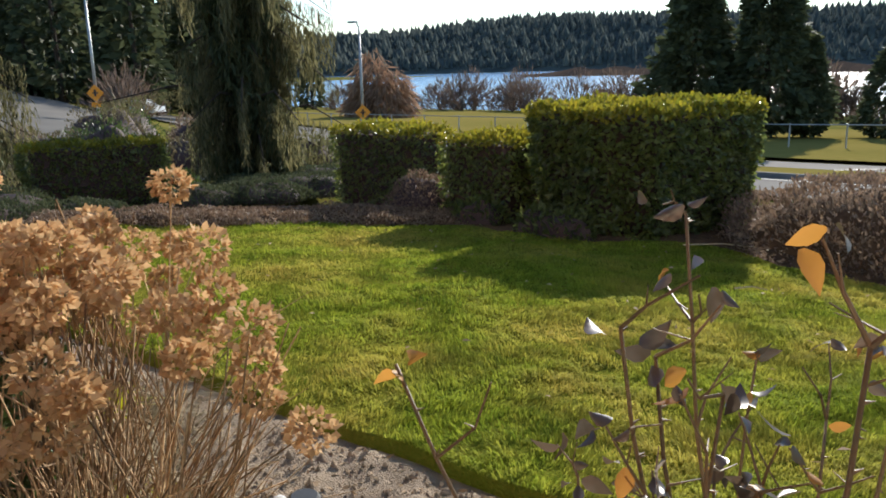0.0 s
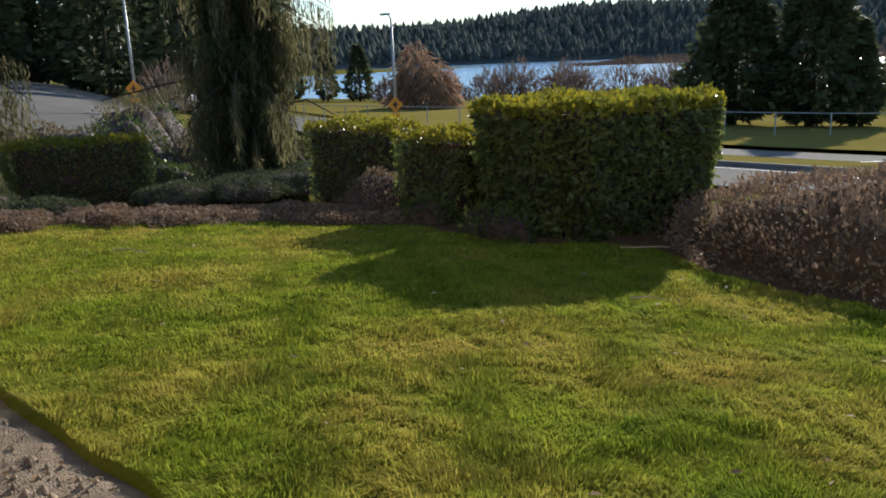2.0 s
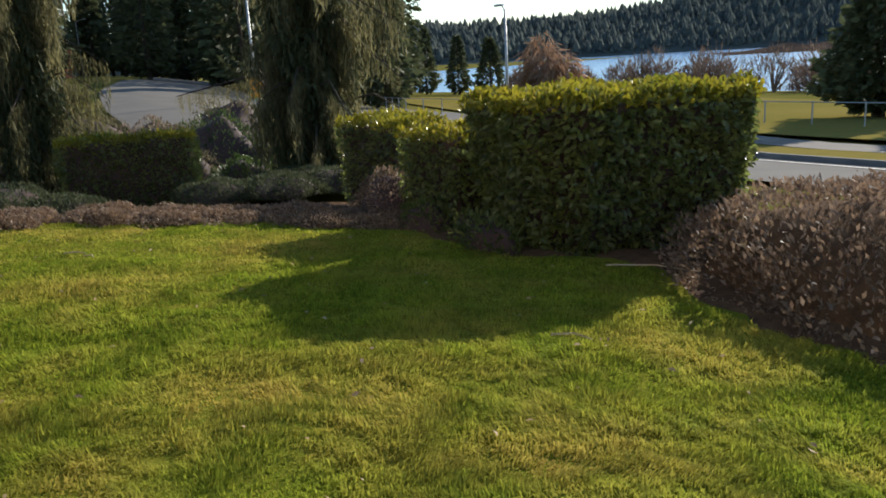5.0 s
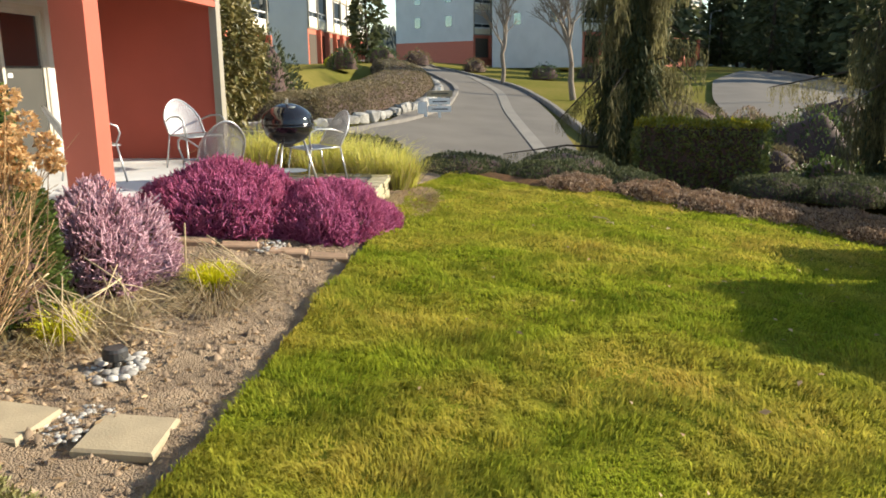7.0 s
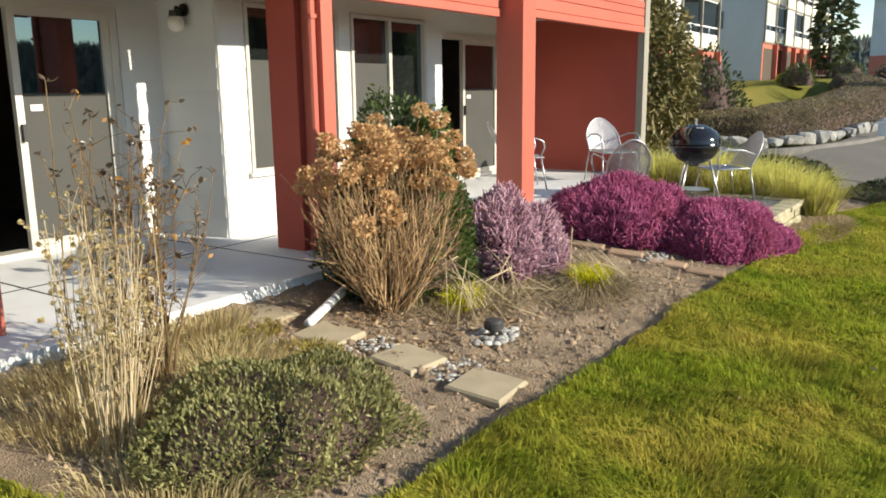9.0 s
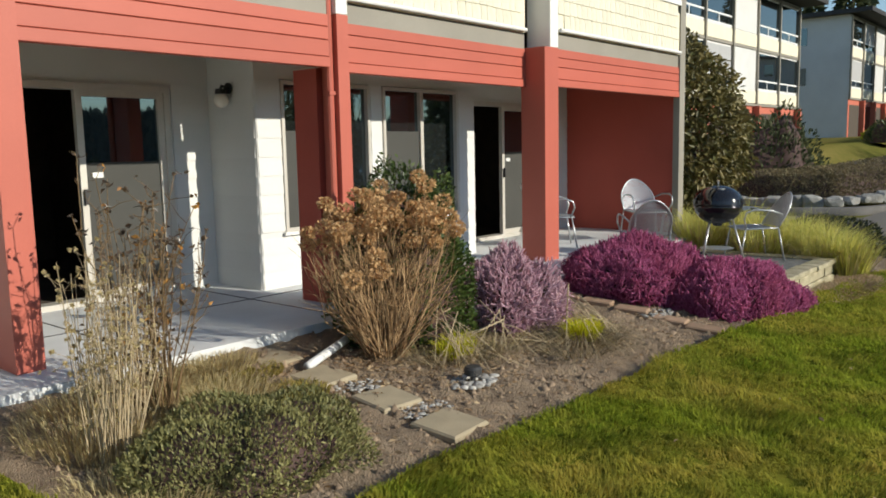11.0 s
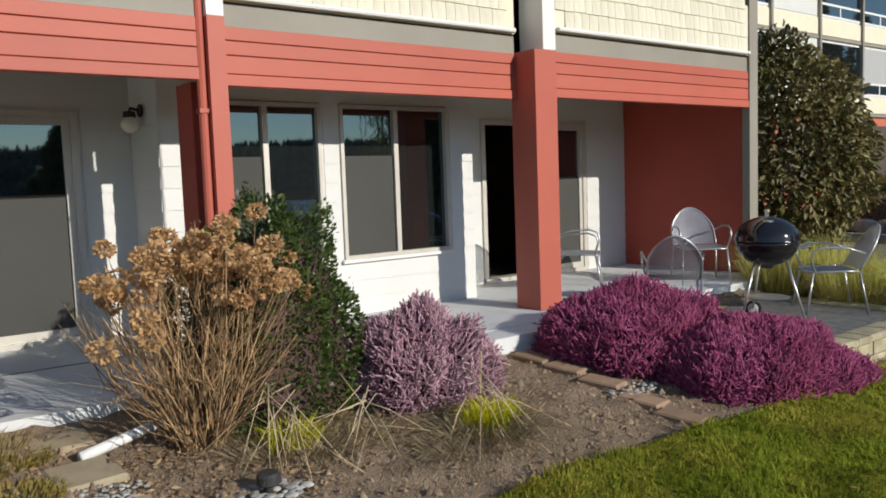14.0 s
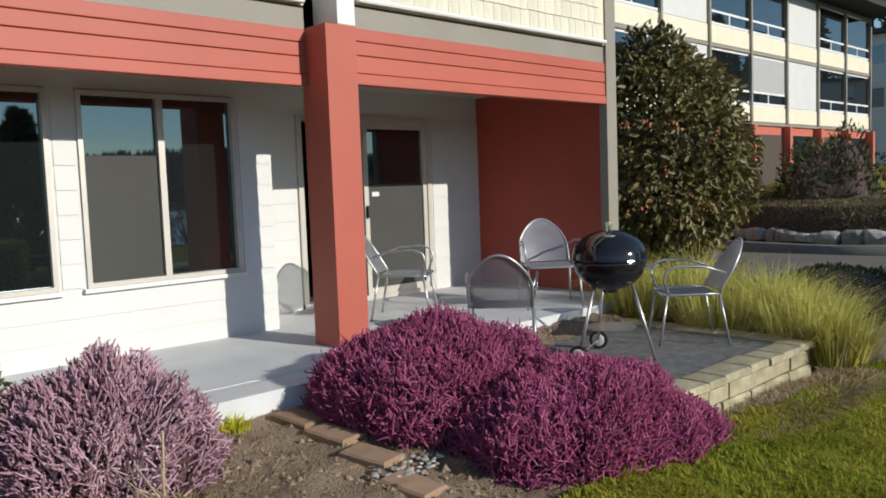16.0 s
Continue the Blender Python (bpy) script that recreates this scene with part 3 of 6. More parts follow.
def lap_boards(owner, x0, x1, z0, z1, y, material, step=0.19, axis="x", face=1, lean=0.012):
    """Lapped boards on a wall, each its own piece; the lower edge stands proud."""
    n = max(1, round((z1 - z0) / step))
    h = (z1 - z0) / n
    g = Geo()
    L = x1 - x0
    vs = [(0, 0, 0), (L, 0, 0), (L, 0, h), (0, 0, h), (0, lean * face, 0.0), (L, lean * face, 0.0), (L, 0.003 * face, h), (0, 0.003 * face, h)]
    if axis == "y":
        vs = [(b, a, c) for a, b, c in vs]
    g.add(vs, [(4, 5, 6, 7), (0, 1, 5, 4), (3, 7, 6, 2), (0, 4, 7, 3), (1, 2, 6, 5)])
    me = g.mesh("board")
    for i in range(n):
        m = Matrix.Translation((x0, y, z0 + i * h) if axis == "x" else (y, x0, z0 + i * h))
        put("board", me, material, owner, m=m)


# slabs
porch = Geo().box(-9.95, 5.0, YB - 0.2, 0.30, -0.35, FLOOR)
porch.box(-6.3, -3.3, 0.30, 0.62, -0.35, FLOOR - 0.004)
tagged(part("porch_slab", porch, CONCRETE), "pale grey painted concrete porch slab with dark joints", kind="structure")
joint = Geo()
for x in (-2.55, -0.9, 1.2):
    joint.box(x, x + 0.012, -2.0, 0.29, FLOOR, FLOOR + 0.004)
joint.box(-3.2, 1.5, -1.05, -1.038, FLOOR, FLOOR + 0.004)
tagged(part("slab_joint", joint, BLACK_TRIM), "dark narrow joints in the slab", kind="structure")

# back walls
wall_w = Geo()
wall_w.box(-6.30, -2.90, YW - 0.16, YW, FLOOR, 0.60)
wall_w.box(-6.30, -2.90, YW - 0.16, YW, 2.14, 2.60)
for a, b in ((-3.20, -2.90), (-4.63, -4.42), (-6.30, -5.95)):
    wall_w.box(a, b, YW - 0.16, YW, 0.60, 2.14)
wall_w.box(-6.30, -6.14, YB, YW - 0.16, FLOOR, 2.60)
wall_w.box(-3.06, -2.90, YB, YW - 0.16, FLOOR, 2.60)
ww = tagged(part("wall_window", wall_w, WHITE), "white lap-sided wall with a wide window", kind="structure")
lap_boards(ww, -6.29, -2.91, FLOOR, 0.57, YW, WHITE)
for a, b in ((-3.20, -2.91), (-4.60, -4.45), (-6.29, -5.98)):
    lap_boards(ww, a, b, 0.63, 2.12, YW, WHITE)

wall_r = Geo()
wall_r.box(-7.08, -6.14, YB - 0.16, YB, FLOOR, 2.60)
wall_r.box(-9.80, -8.96, YB - 0.16, YB, FLOOR, 2.60)
wall_r.box(-8.96, -7.08, YB - 0.16, YB, 2.10, 2.60)
wr = tagged(part("wall_recess", wall_r, WHITE), "white lap-sided recessed wall", kind="structure")
lap_boards(wr, -7.05, -6.30, FLOOR, 2.12, YB, WHITE)
lap_boards(wr, -9.80, -9.0, FLOOR, 2.12, YB, WHITE)

wall_l = Geo()
wall_l.box(-2.90, -2.44, YB - 0.16, YB, FLOOR, 2.60)
wall_l.box(-2.44, -0.60, YB - 0.16, YB, 2.08, 2.60)
wall_l.box(-0.60, 5.0, YB - 0.16, YB, FLOOR, 2.60)
wl = tagged(part("wall_left_bay", wall_l, WHITE), "white lap-sided wall beside a sliding door", kind="structure")
lap_boards(wl, -2.89, -2.47, FLOOR, 2.10, YB, WHITE)
lap_boards(wl, -0.57, 5.0, FLOOR, 2.10, YB, WHITE)
lap_boards(wl, YB, YW - 0.02, FLOOR, 2.12, -2.90, WHITE, axis="y", face=1)

# red end wall
tagged(part("wall_end", Geo().box(-9.92, -9.80, YB - 0.2, YF - 0.08, -0.4, 2.60), RED_DARK), "brick-red painted smooth end wall of the porch", kind="structure")
tagged(part("trim_end_post", Geo().box(-9.925, -9.745, YF - 0.08, YF + 0.02, -0.35, 6.0, bevel=0.006), TAUPE), "taupe corner board at the end of the flats", kind="structure")
tagged(part("wall_end_upper", Geo().box(-9.92, -9.80, -9.0, YF - 0.08, 2.60, 6.0), TAUPE), "taupe upper end wall", kind="structure")

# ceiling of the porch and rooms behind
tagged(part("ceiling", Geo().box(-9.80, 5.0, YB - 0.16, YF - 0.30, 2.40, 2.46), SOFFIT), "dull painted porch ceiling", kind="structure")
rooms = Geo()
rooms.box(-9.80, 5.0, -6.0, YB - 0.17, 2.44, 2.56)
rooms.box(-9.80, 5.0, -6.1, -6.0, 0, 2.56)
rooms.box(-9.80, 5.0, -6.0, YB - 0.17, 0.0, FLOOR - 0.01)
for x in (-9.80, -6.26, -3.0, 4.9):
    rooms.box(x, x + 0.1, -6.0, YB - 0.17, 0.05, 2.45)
tagged(part("wall_rooms", rooms, ROOM), "rooms behind the glass, their dimness painted in", kind="structure")


def beam(x0, x1, y, name):
    """Red fascia of three boards with a taupe band, a pale rail and shingles over it."""
    core = tagged(part(name, Geo().box(x0, x1, y - 0.14, y - 0.02, BEAM0 + 0.01, BEAM1), RED), "red-painted timber fascia of wide boards", kind="structure")
    for i, (a, b) in enumerate(((BEAM0, 2.215), (2.222, 2.355), (2.362, 2.465), (2.472, BEAM1))):
        g = Geo().box(0, x1 - x0, 0, 0.022 + (0.012 if i == 0 else 0), 0, b - a, bevel=0.004)
        put("board", g.mesh("board"), RED, core, m=Matrix.Translation((x0, y - 0.02, a)))
    tagged(part(name + "_band", Geo().box(x0, x1, y - 0.12, y - 0.012, BEAM1, 2.735), TAUPE), "taupe painted band board", kind="structure")
    # solid black strip draws the shadow line between band and parapet
    tagged(part(name + "_reveal", Geo().box(x0, x1, y - 0.12, y - 0.02, 2.735, 2.755), BLACK_TRIM), "black strip painted in as a shadow gap", kind="structure")
    rail = Geo().tube([(x0 + 0.02, y + 0.03, 2.785), (x1 - 0.02, y + 0.03, 2.785)], 0.024, 8)
    for k in range(3):
        xx = x0 + (x1 - x0) * (0.2 + 0.3 * k)
        rail.box(xx, xx + 0.03, y - 0.03, y + 0.03, 2.765, 2.80)
    tagged(part(name + "_rail", rail, WHITE_TRIM), "pale painted pipe rail along the fascia", kind="structure")


def shingles(owner, x0, x1, z0, rows, y):
    meshes = []
    for w in (0.105, 0.13, 0.155):
        g = Geo()
        g.add([(0, 0, 0), (w, 0, 0), (w, 0, 0.19), (0, 0, 0.19), (0, 0.016, 0), (w, 0.016, 0), (w, 0.003, 0.19), (0, 0.003, 0.19)],
              [(4, 5, 6, 7), (0, 1, 5, 4), (3, 7, 6, 2), (0, 4, 7, 3), (1, 2, 6, 5)])
        meshes.append((w, g.mesh("shingle")))
    r = random.Random(int(-x0 * 10) + rows)
    for k in range(rows):
        x = x0 - r.uniform(0, 0.08)
        while x < x1:
            w, me = r.choice(meshes)
            if x >= x0 - 0.001 and x + w <= x1 + 0.001:
                put("shingle", me, CREAM, owner, m=Matrix.Translation((x, y, z0 + k * 0.165 + r.uniform(-0.004, 0.004))))
            x += w + 0.004


def bay_upper(x0, x1, y, name):
    core = tagged(part(name, Geo().box(x0, x1, y - 0.16, y - 0.002, 2.755, 3.36), CREAM_FLAT), "cream shingled parapet under upper windows", kind="structure")
    shingles(core, x0 + 0.005, x1 - 0.005, 2.81, 4, y)
    win = thing("window_" + name, "upper window with white frame reflecting blue sky", "window", kind="structure")
    fr = Geo().box(x0, x1, y - 0.10, y + 0.03, 3.47, 3.53).box(x0, x1, y - 0.10, y + 0.02, 4.75, 4.85)
    k = 3
    for i in range(k + 1):
        xx = x0 + (x1 - x0 - 0.06) * i / k
        fr.box(xx, xx + 0.06, y - 0.10, y + 0.02, 3.53, 4.75)
    part("window_frame", fr, FRAME_WHITE, win)
    for i in range(k):
        a = x0 + (x1 - x0 - 0.06) * i / k + 0.06
        b = x0 + (x1 - x0 - 0.06) * (i + 1) / k
        part("pane", Geo().box(a, b, y - 0.06, y - 0.05, 3.53, 4.75), GLASS, win)
    tagged(part(name + "_head", Geo().box(x0, x1, y - 0.16, y, 4.85, 6.0), CREAM_FLAT), "cream wall over upper windows", kind="structure")


BAYS = ((-9.745, -6.37, YF, "beam_right"), (-6.08, -3.01, YF - 0.26, "beam_mid"), (-2.81, -0.28, YF - 0.02, "beam_left"), (-0.10, 5.0, YF - 0.02, "beam_far_left"))
for x0, x1, y, name in BAYS:
    beam(x0, x1, y, name)
    bay_upper(x0, x1, y, name.replace("beam", "parapet"))


def porch_post(x0, x1, y0, name):
    p = tagged(part(name, Geo().box(x0, x1, y0, YF + 0.015, FLOOR, BEAM1 + 0.01, bevel=0.006), RED), "square red-painted porch post", kind="structure")
    tagged(part(name + "_upper", Geo().box(x0 + 0.002, x1 - (0.0 if x1 - x0 < 0.25 else 0.12), y0 + 0.01, YF + 0.012, BEAM1 + 0.01, 6.0, bevel=0.006), WHITE_TRIM), "white painted upper post", kind="structure")
    return p


porch_post(-6.37, -6.08, -0.42, "post_two")
porch_post(-3.01, -2.88, -0.30, "post_one")
porch_post(-0.28, -0.10, -0.42, "post_zero")
tagged(part("post_one_wing", Geo().box(-2.98, -2.82, -0.62, -0.31, FLOOR, BEAM0 + 0.01), RED_DARK), "dark red wing of the slender post", kind="structure")
spout = Geo().tube([(-2.845, -0.16, 0.10), (-2.845, -0.16, 4.2)], 0.034, 10)
for z in (0.6, 1.9):
    spout.box(-2.885, -2.805, -0.20, -0.12, z, z + 0.03)
sp = tagged(part("downspout", spout, RED, smooth=False), "red-painted round downspout beside the post", "downspout")

# roof slab and block above, closing the house
tagged(part("roof", Geo().box(-10.3, 5.4, -9.5, 0.5, 6.0, 6.25), ROOF), "dark flat roof with overhang", kind="structure")
tagged(part("wall_back", Geo().box(-9.9, 5.0, -9.1, -9.0, -0.4, 6.0).box(5.0, 5.1, -9.1, -0.1, -0.4, 6.0), WHITE), "plain outer walls of the flats", kind="structure")


def window_set(name, x0, x1, y, z0, z1, splits, screens, label):
    w = thing(name, label, "window", kind="structure")
    fr = Geo()
    t = 0.036
    fr.box(x0, x1, y - 0.06, y + 0.025, z1 - t, z1).box(x0, x1, y - 0.06, y + 0.025, z0, z0 + t)
    fr.box(x0, x0 + t, y - 0.06, y + 0.025, z0 + t, z1 - t).box(x1 - t, x1, y - 0.06, y + 0.025, z0 + t, z1 - t)
    for s in splits:
        fr.box(s - 0.026, s + 0.026, y - 0.05, y + 0.02, z0 + t, z1 - t)
    part("window_frame", fr, FRAME, w)
    part("window_sill", Geo().box(x0 - 0.03, x1 + 0.03, y - 0.02, y + 0.05, z0 - 0.035, z0 - 0.002), WHITE_TRIM, w)
    edges = [x0 + t] + list(splits) + [x1 - t]
    for i in range(len(edges) - 1):
        a, b = edges[i] + (0.03 if i else 0), edges[i + 1] - (0.03 if i < len(edges) - 2 else 0)
        part("pane", Geo().box(a, b, y - 0.035, y - 0.028, z0 + t, z1 - t), GLASS, w)
        if screens[i]:
            part("insect_screen", Geo().box(a + 0.01, b - 0.01, y - 0.008, y - 0.004, z0 + t, z1 - t - screens[i]), SCREEN, w, "grey insect screen over the lower pane")
    return w


window_set("window_1", -4.42, -3.20, YW, 0.62, 2.13, [-3.85], [0.0, 0.46], "two-light window with tan frame mirroring trees and sky")
window_set("window_2", -5.95, -4.63, YW, 0.62, 2.13, [-5.28], [0.0, 0.46], "two-light sliding window with tan frame and an insect screen")


def sliding_door(name, x0, xm, x1, y, z1, open_right, label):
    """A two-leaf patio door: one leaf open on a dark room, the other glazed with a screen."""
    d = thing(name, label, "door", kind="structure")
    fr = Geo()
    fr.box(x0, x1, y - 0.12, y + 0.03, z1 - 0.06, z1).box(x0, x0 + 0.06, y - 0.12, y + 0.03, FLOOR, z1 - 0.06).box(x1 - 0.06, x1, y - 0.12, y + 0.03, FLOOR, z1 - 0.06)
    fr.box(x0, x1, y - 0.12, y + 0.05, FLOOR, FLOOR + 0.05)
    part("door_frame", fr, FRAME, d)
    a, b = (x0 + 0.06, xm) if open_right else (xm, x1 - 0.06)
    leaf = part("leaf", Geo().box(a, a + 0.06, y - 0.05, y + 0.01, FLOOR + 0.05, z1 - 0.06).box(b - 0.06, b, y - 0.05, y + 0.01, FLOOR + 0.05, z1 - 0.06)
                .box(a + 0.06, b - 0.06, y - 0.05, y + 0.01, FLOOR + 0.05, FLOOR + 0.12).box(a + 0.06, b - 0.06, y - 0.05, y + 0.01, z1 - 0.12, z1 - 0.06), FRAME, d)
    part("pane", Geo().box(a + 0.06, b - 0.06, y - 0.03, y - 0.02, FLOOR + 0.12, z1 - 0.12), GLASS, leaf)
    part("insect_screen", Geo().box(a + 0.07, b - 0.07, y - 0.012, y - 0.008, FLOOR + 0.12, 1.36), SCREEN, leaf, "grey screen over the lower glass")
    hx = b - 0.045 if open_right else a + 0.02
    part("door_handle", Geo().box(hx, hx + 0.03, y + 0.012, y + 0.05, 0.98, 1.12, bevel=0.006), PLASTIC_BLACK, leaf, "black pull handle")
    part("sticker", Geo().box(b - 0.22 if open_right else a + 0.10, b - 0.12 if open_right else a + 0.20, y - 0.006, y - 0.003, 1.22, 1.27), PLASTIC_WHITE, leaf, "small white sticker on the glass")
    return d


sliding_door("door_1", -2.44, -1.52, -0.60, YB, 2.08, True, "tan-framed sliding patio door standing half open on a dark room")
sliding_door("door_2", -8.96, -7.95, -7.08, YB, 2.10, True, "tan-framed sliding patio door standing open on a dark room")

# warm pendant and a yellow board glimpsed through the open door
pend = thing("ceiling_lamp", "small warm hanging lamp inside the dark room", "lamp", Matrix.Translation((-7.45, -4.2, 2.18)))
part("shade", Geo().lathe([(0.10, 0), (0.16, 0.06), (0.05, 0.12)], 14), LAMP_GLASS, pend)
part("stem", Geo().tube([(0, 0, 0.12), (0, 0, 0.27)], 0.01, 6), FRAME, pend)
tagged(part("table", Geo().box(-7.6, -7.0, -4.6, -4.0, 0.72, 0.76).box(-7.55, -7.5, -4.55, -4.5, FLOOR, 0.72).box(-7.1, -7.05, -4.1, -4.05, FLOOR, 0.72).box(-7.55, -7.5, -4.1, -4.05, FLOOR, 0.72).box(-7.1, -7.05, -4.55, -4.5, FLOOR, 0.72), TIMBER), "pale wooden table in the dark room", "table")

# globe lamp on the side of the window wall
gl = thing("wall_lamp", "globe wall lamp with black bracket on white siding", "lamp", Matrix.Translation((-2.88, -1.70, 2.06)))
part("backplate", Geo().lathe([(0.055, 0), (0.055, 0.02)], 14), PLASTIC_BLACK, gl, m=Matrix.Rotation(radians(90), 4, "Y"))
part("arm", Geo().tube([(0.01, 0, 0), (0.09, 0, 0.02), (0.10, 0, -0.02)], 0.014, 8), PLASTIC_BLACK, gl)
part("collar", Geo().lathe([(0.05, 0), (0.055, -0.05)], 14, (0.10, 0, -0.01)), PLASTIC_BLACK, gl)
part("globe", Geo().lathe([(0.03, -0.06)] + [(0.075 * math.cos(a), -0.12 + 0.075 * math.sin(a)) for a in np.linspace(1.1, -1.5, 10)], 18, (0.10, 0, 0)), LAMP_GLASS, gl, "opal glass globe", smooth=True)

# ---- raised patio with a block wall ----
pt = Geo().box(-8.98, -5.95, 0.30, 2.20, -0.42, -0.09)
tagged(part("patio", pt, AGGREGATE), "grey exposed-aggregate patio slab", kind="structure")
bw = tagged(part("patio_wall", Geo().box(-9.0, -5.95, 2.16, 2.24, -0.55, -0.14), WALL_STONE), "low lichened wall of pale stone blocks", kind="structure")
r5 = random.Random(5)
for course, (z0, h) in enumerate(((-0.50, 0.11), (-0.385, 0.12), (-0.26, 0.125), (-0.130, 0.062))):
    x = -9.05
    while x < -6.0:
        w = r5.uniform(0.22, 0.42)
        d = 0.16 if course < 3 else 0.24
        g = Geo().box(0, w - 0.012, -d / 2, d / 2, 0, h, bevel=0.012)
        put("stone", g.mesh("stone"), WALL_STONE, bw, m=pose(x, 2.26 + r5.uniform(-0.012, 0.012), z0, 0, 0, r5.uniform(-1.5, 1.5)))
        x += w
y = 0.4
while y < 2.1:
    g = Geo().box(-0.12, 0.12, 0, 0.28, 0, 0.062, bevel=0.012)
    put("stone", g.mesh("stone"), WALL_STONE, bw, m=pose(-9.02, y, -0.130, 0, 0, r5.uniform(-2, 2)))
    y += 0.295


# ---- hedges ----
def prism_points(poly, z0, z1, n, taper=0.0, round_top=0.0):
    """Points and outward directions spread over the sides and top of an upright prism."""
    P = np.array(poly, float)
    c = P.mean(0)
    nxt = np.roll(P, -1, 0)
    L = np.linalg.norm(nxt - P, axis=1)
    side_area = L * (z1 - z0)
    area = 0.5 * abs(np.sum(P[:, 0] * nxt[:, 1] - nxt[:, 0] * P[:, 1]))
    tot = side_area.sum() + area
    pts, nrm = [], []
    for i in range(len(P)):
        k = int(n * side_area[i] / tot)
        s, h = rng.uniform(0, 1, k), rng.uniform(0, 1, k)
        q = P[i] + (nxt[i] - P[i]) * s[:, None]
        e = (nxt[i] - P[i]) / L[i]
        o = np.array([e[1], -e[0]])
        if np.dot(o, (P[i] + nxt[i]) / 2 - c) < 0:
            o = -o
        q = c + (q - c) * (1 - taper * (1 - h))[:, None]
        pts.append(np.concatenate([q, (z0 + h * (z1 - z0))[:, None]], 1))
        nrm.append(np.tile([o[0], o[1], 0.12], (k, 1)))
    k = int(n * area / tot * 1.3)
    lo, hi = P.min(0), P.max(0)
    q = rng.uniform(lo, hi, (k * 3, 2))
    inside = np.ones(len(q), bool)
    for i in range(len(P)):
        e = nxt[i] - P[i]
        o = np.array([e[1], -e[0]])
        if np.dot(o, (P[i] + nxt[i]) / 2 - c) < 0:
            o = -o
        inside &= ((q - P[i]) @ o) <= 0
    q = q[inside][:k]
    pts.append(np.concatenate([q, np.full((len(q), 1), z1)], 1))
    nrm.append(np.tile([0, 0, 1.0], (len(q), 1)))
    return np.concatenate(pts), np.concatenate(nrm)


def hedge(name, poly, z0, z1, label, count, size=0.075, taper=0.0, leaf=None, top=None, group=""):
    h = thing(name, label, "hedge", group=group)
    P = np.array(poly, float)
    c = P.mean(0)
    inner = c + (P - c) * (1 - 0.12 / np.maximum(np.linalg.norm(P - c, axis=1), 0.3))[:, None]
    k = len(P)
    low = c + (inner - c) * (1 - taper)
    core = Geo().add([(*q, z0) for q in low] + [(*q, z1 - 0.07) for q in inner], [tuple(range(k))[::-1], tuple(range(k, 2 * k))] + [(i, (i + 1) % k, k + (i + 1) % k, k + i) for i in range(k)])
    # solid core, coloured dark for the shade inside the hedge
    part("branch_mass", core, SHADED_CORE, h)
    pts, nrm = prism_points(P, z0 + 0.02, z1, count, taper)
    wob = 0.05 * np.sin(pts[:, 0] * 5 + pts[:, 2] * 3) * np.sin(pts[:, 1] * 4 + pts[:, 2] * 5)
    pts = pts + nrm * (wob + rng.normal(0, 0.030, len(pts)))[:, None]
    al = nrm * 0.6 + rng.normal(size=pts.shape) * 0.65 + np.array([0, 0, -0.1])
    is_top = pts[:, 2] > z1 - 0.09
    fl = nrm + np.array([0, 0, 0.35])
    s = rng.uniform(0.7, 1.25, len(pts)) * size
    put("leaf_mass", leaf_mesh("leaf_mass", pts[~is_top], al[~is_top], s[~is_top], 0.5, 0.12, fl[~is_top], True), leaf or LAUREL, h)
    # leaves near the top take the painted sunlit colour
    put("top_growth", leaf_mesh("top_growth", pts[is_top], al[is_top] + np.array([0, 0, 0.5]), s[is_top], 0.5, 0.12, fl[is_top], True), top or LAUREL_TOP, h, "top leaves with sunlight painted in as yellow-green")
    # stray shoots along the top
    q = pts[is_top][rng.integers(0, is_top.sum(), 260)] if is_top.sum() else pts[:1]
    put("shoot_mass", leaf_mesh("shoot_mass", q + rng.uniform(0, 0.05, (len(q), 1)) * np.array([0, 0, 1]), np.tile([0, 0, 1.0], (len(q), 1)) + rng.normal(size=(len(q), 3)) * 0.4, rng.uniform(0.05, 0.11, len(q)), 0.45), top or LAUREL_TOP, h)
    return h


hedge("laurel_hedge", [(-5.46, 8.65), (-4.35, 8.35), (-3.70, 8.5), (-3.08, 10.4), (-3.5, 11.0), (-4.6, 10.9), (-5.6, 9.9)], -0.68, 0.91, "tall clipped laurel hedge with glossy dark leaves and sunlit top", 19000, 0.08, taper=0.14)
hedge("laurel_hedge", [(-7.08, 8.88), (-5.75, 8.75), (-5.70, 9.6), (-7.0, 9.7)], -0.70, 0.49, "small square clipped laurel hedge with yellow top", 4500, 0.075, taper=0.06)
hedge("laurel_hedge", [(-10.25, 9.9), (-8.15, 9.65), (-8.05, 10.5), (-10.05, 11.0)], -0.88, 0.46, "dark clipped laurel hedge with flat top", 6500, 0.075, taper=0.10)
hedge("laurel_hedge", [(-14.95, 6.75), (-14.35, 6.5), (-13.4, 8.7), (-14.0, 8.95)], -1.05, 0.24, "low clipped rectangular laurel hedge in deep shade", 8000, 0.07)


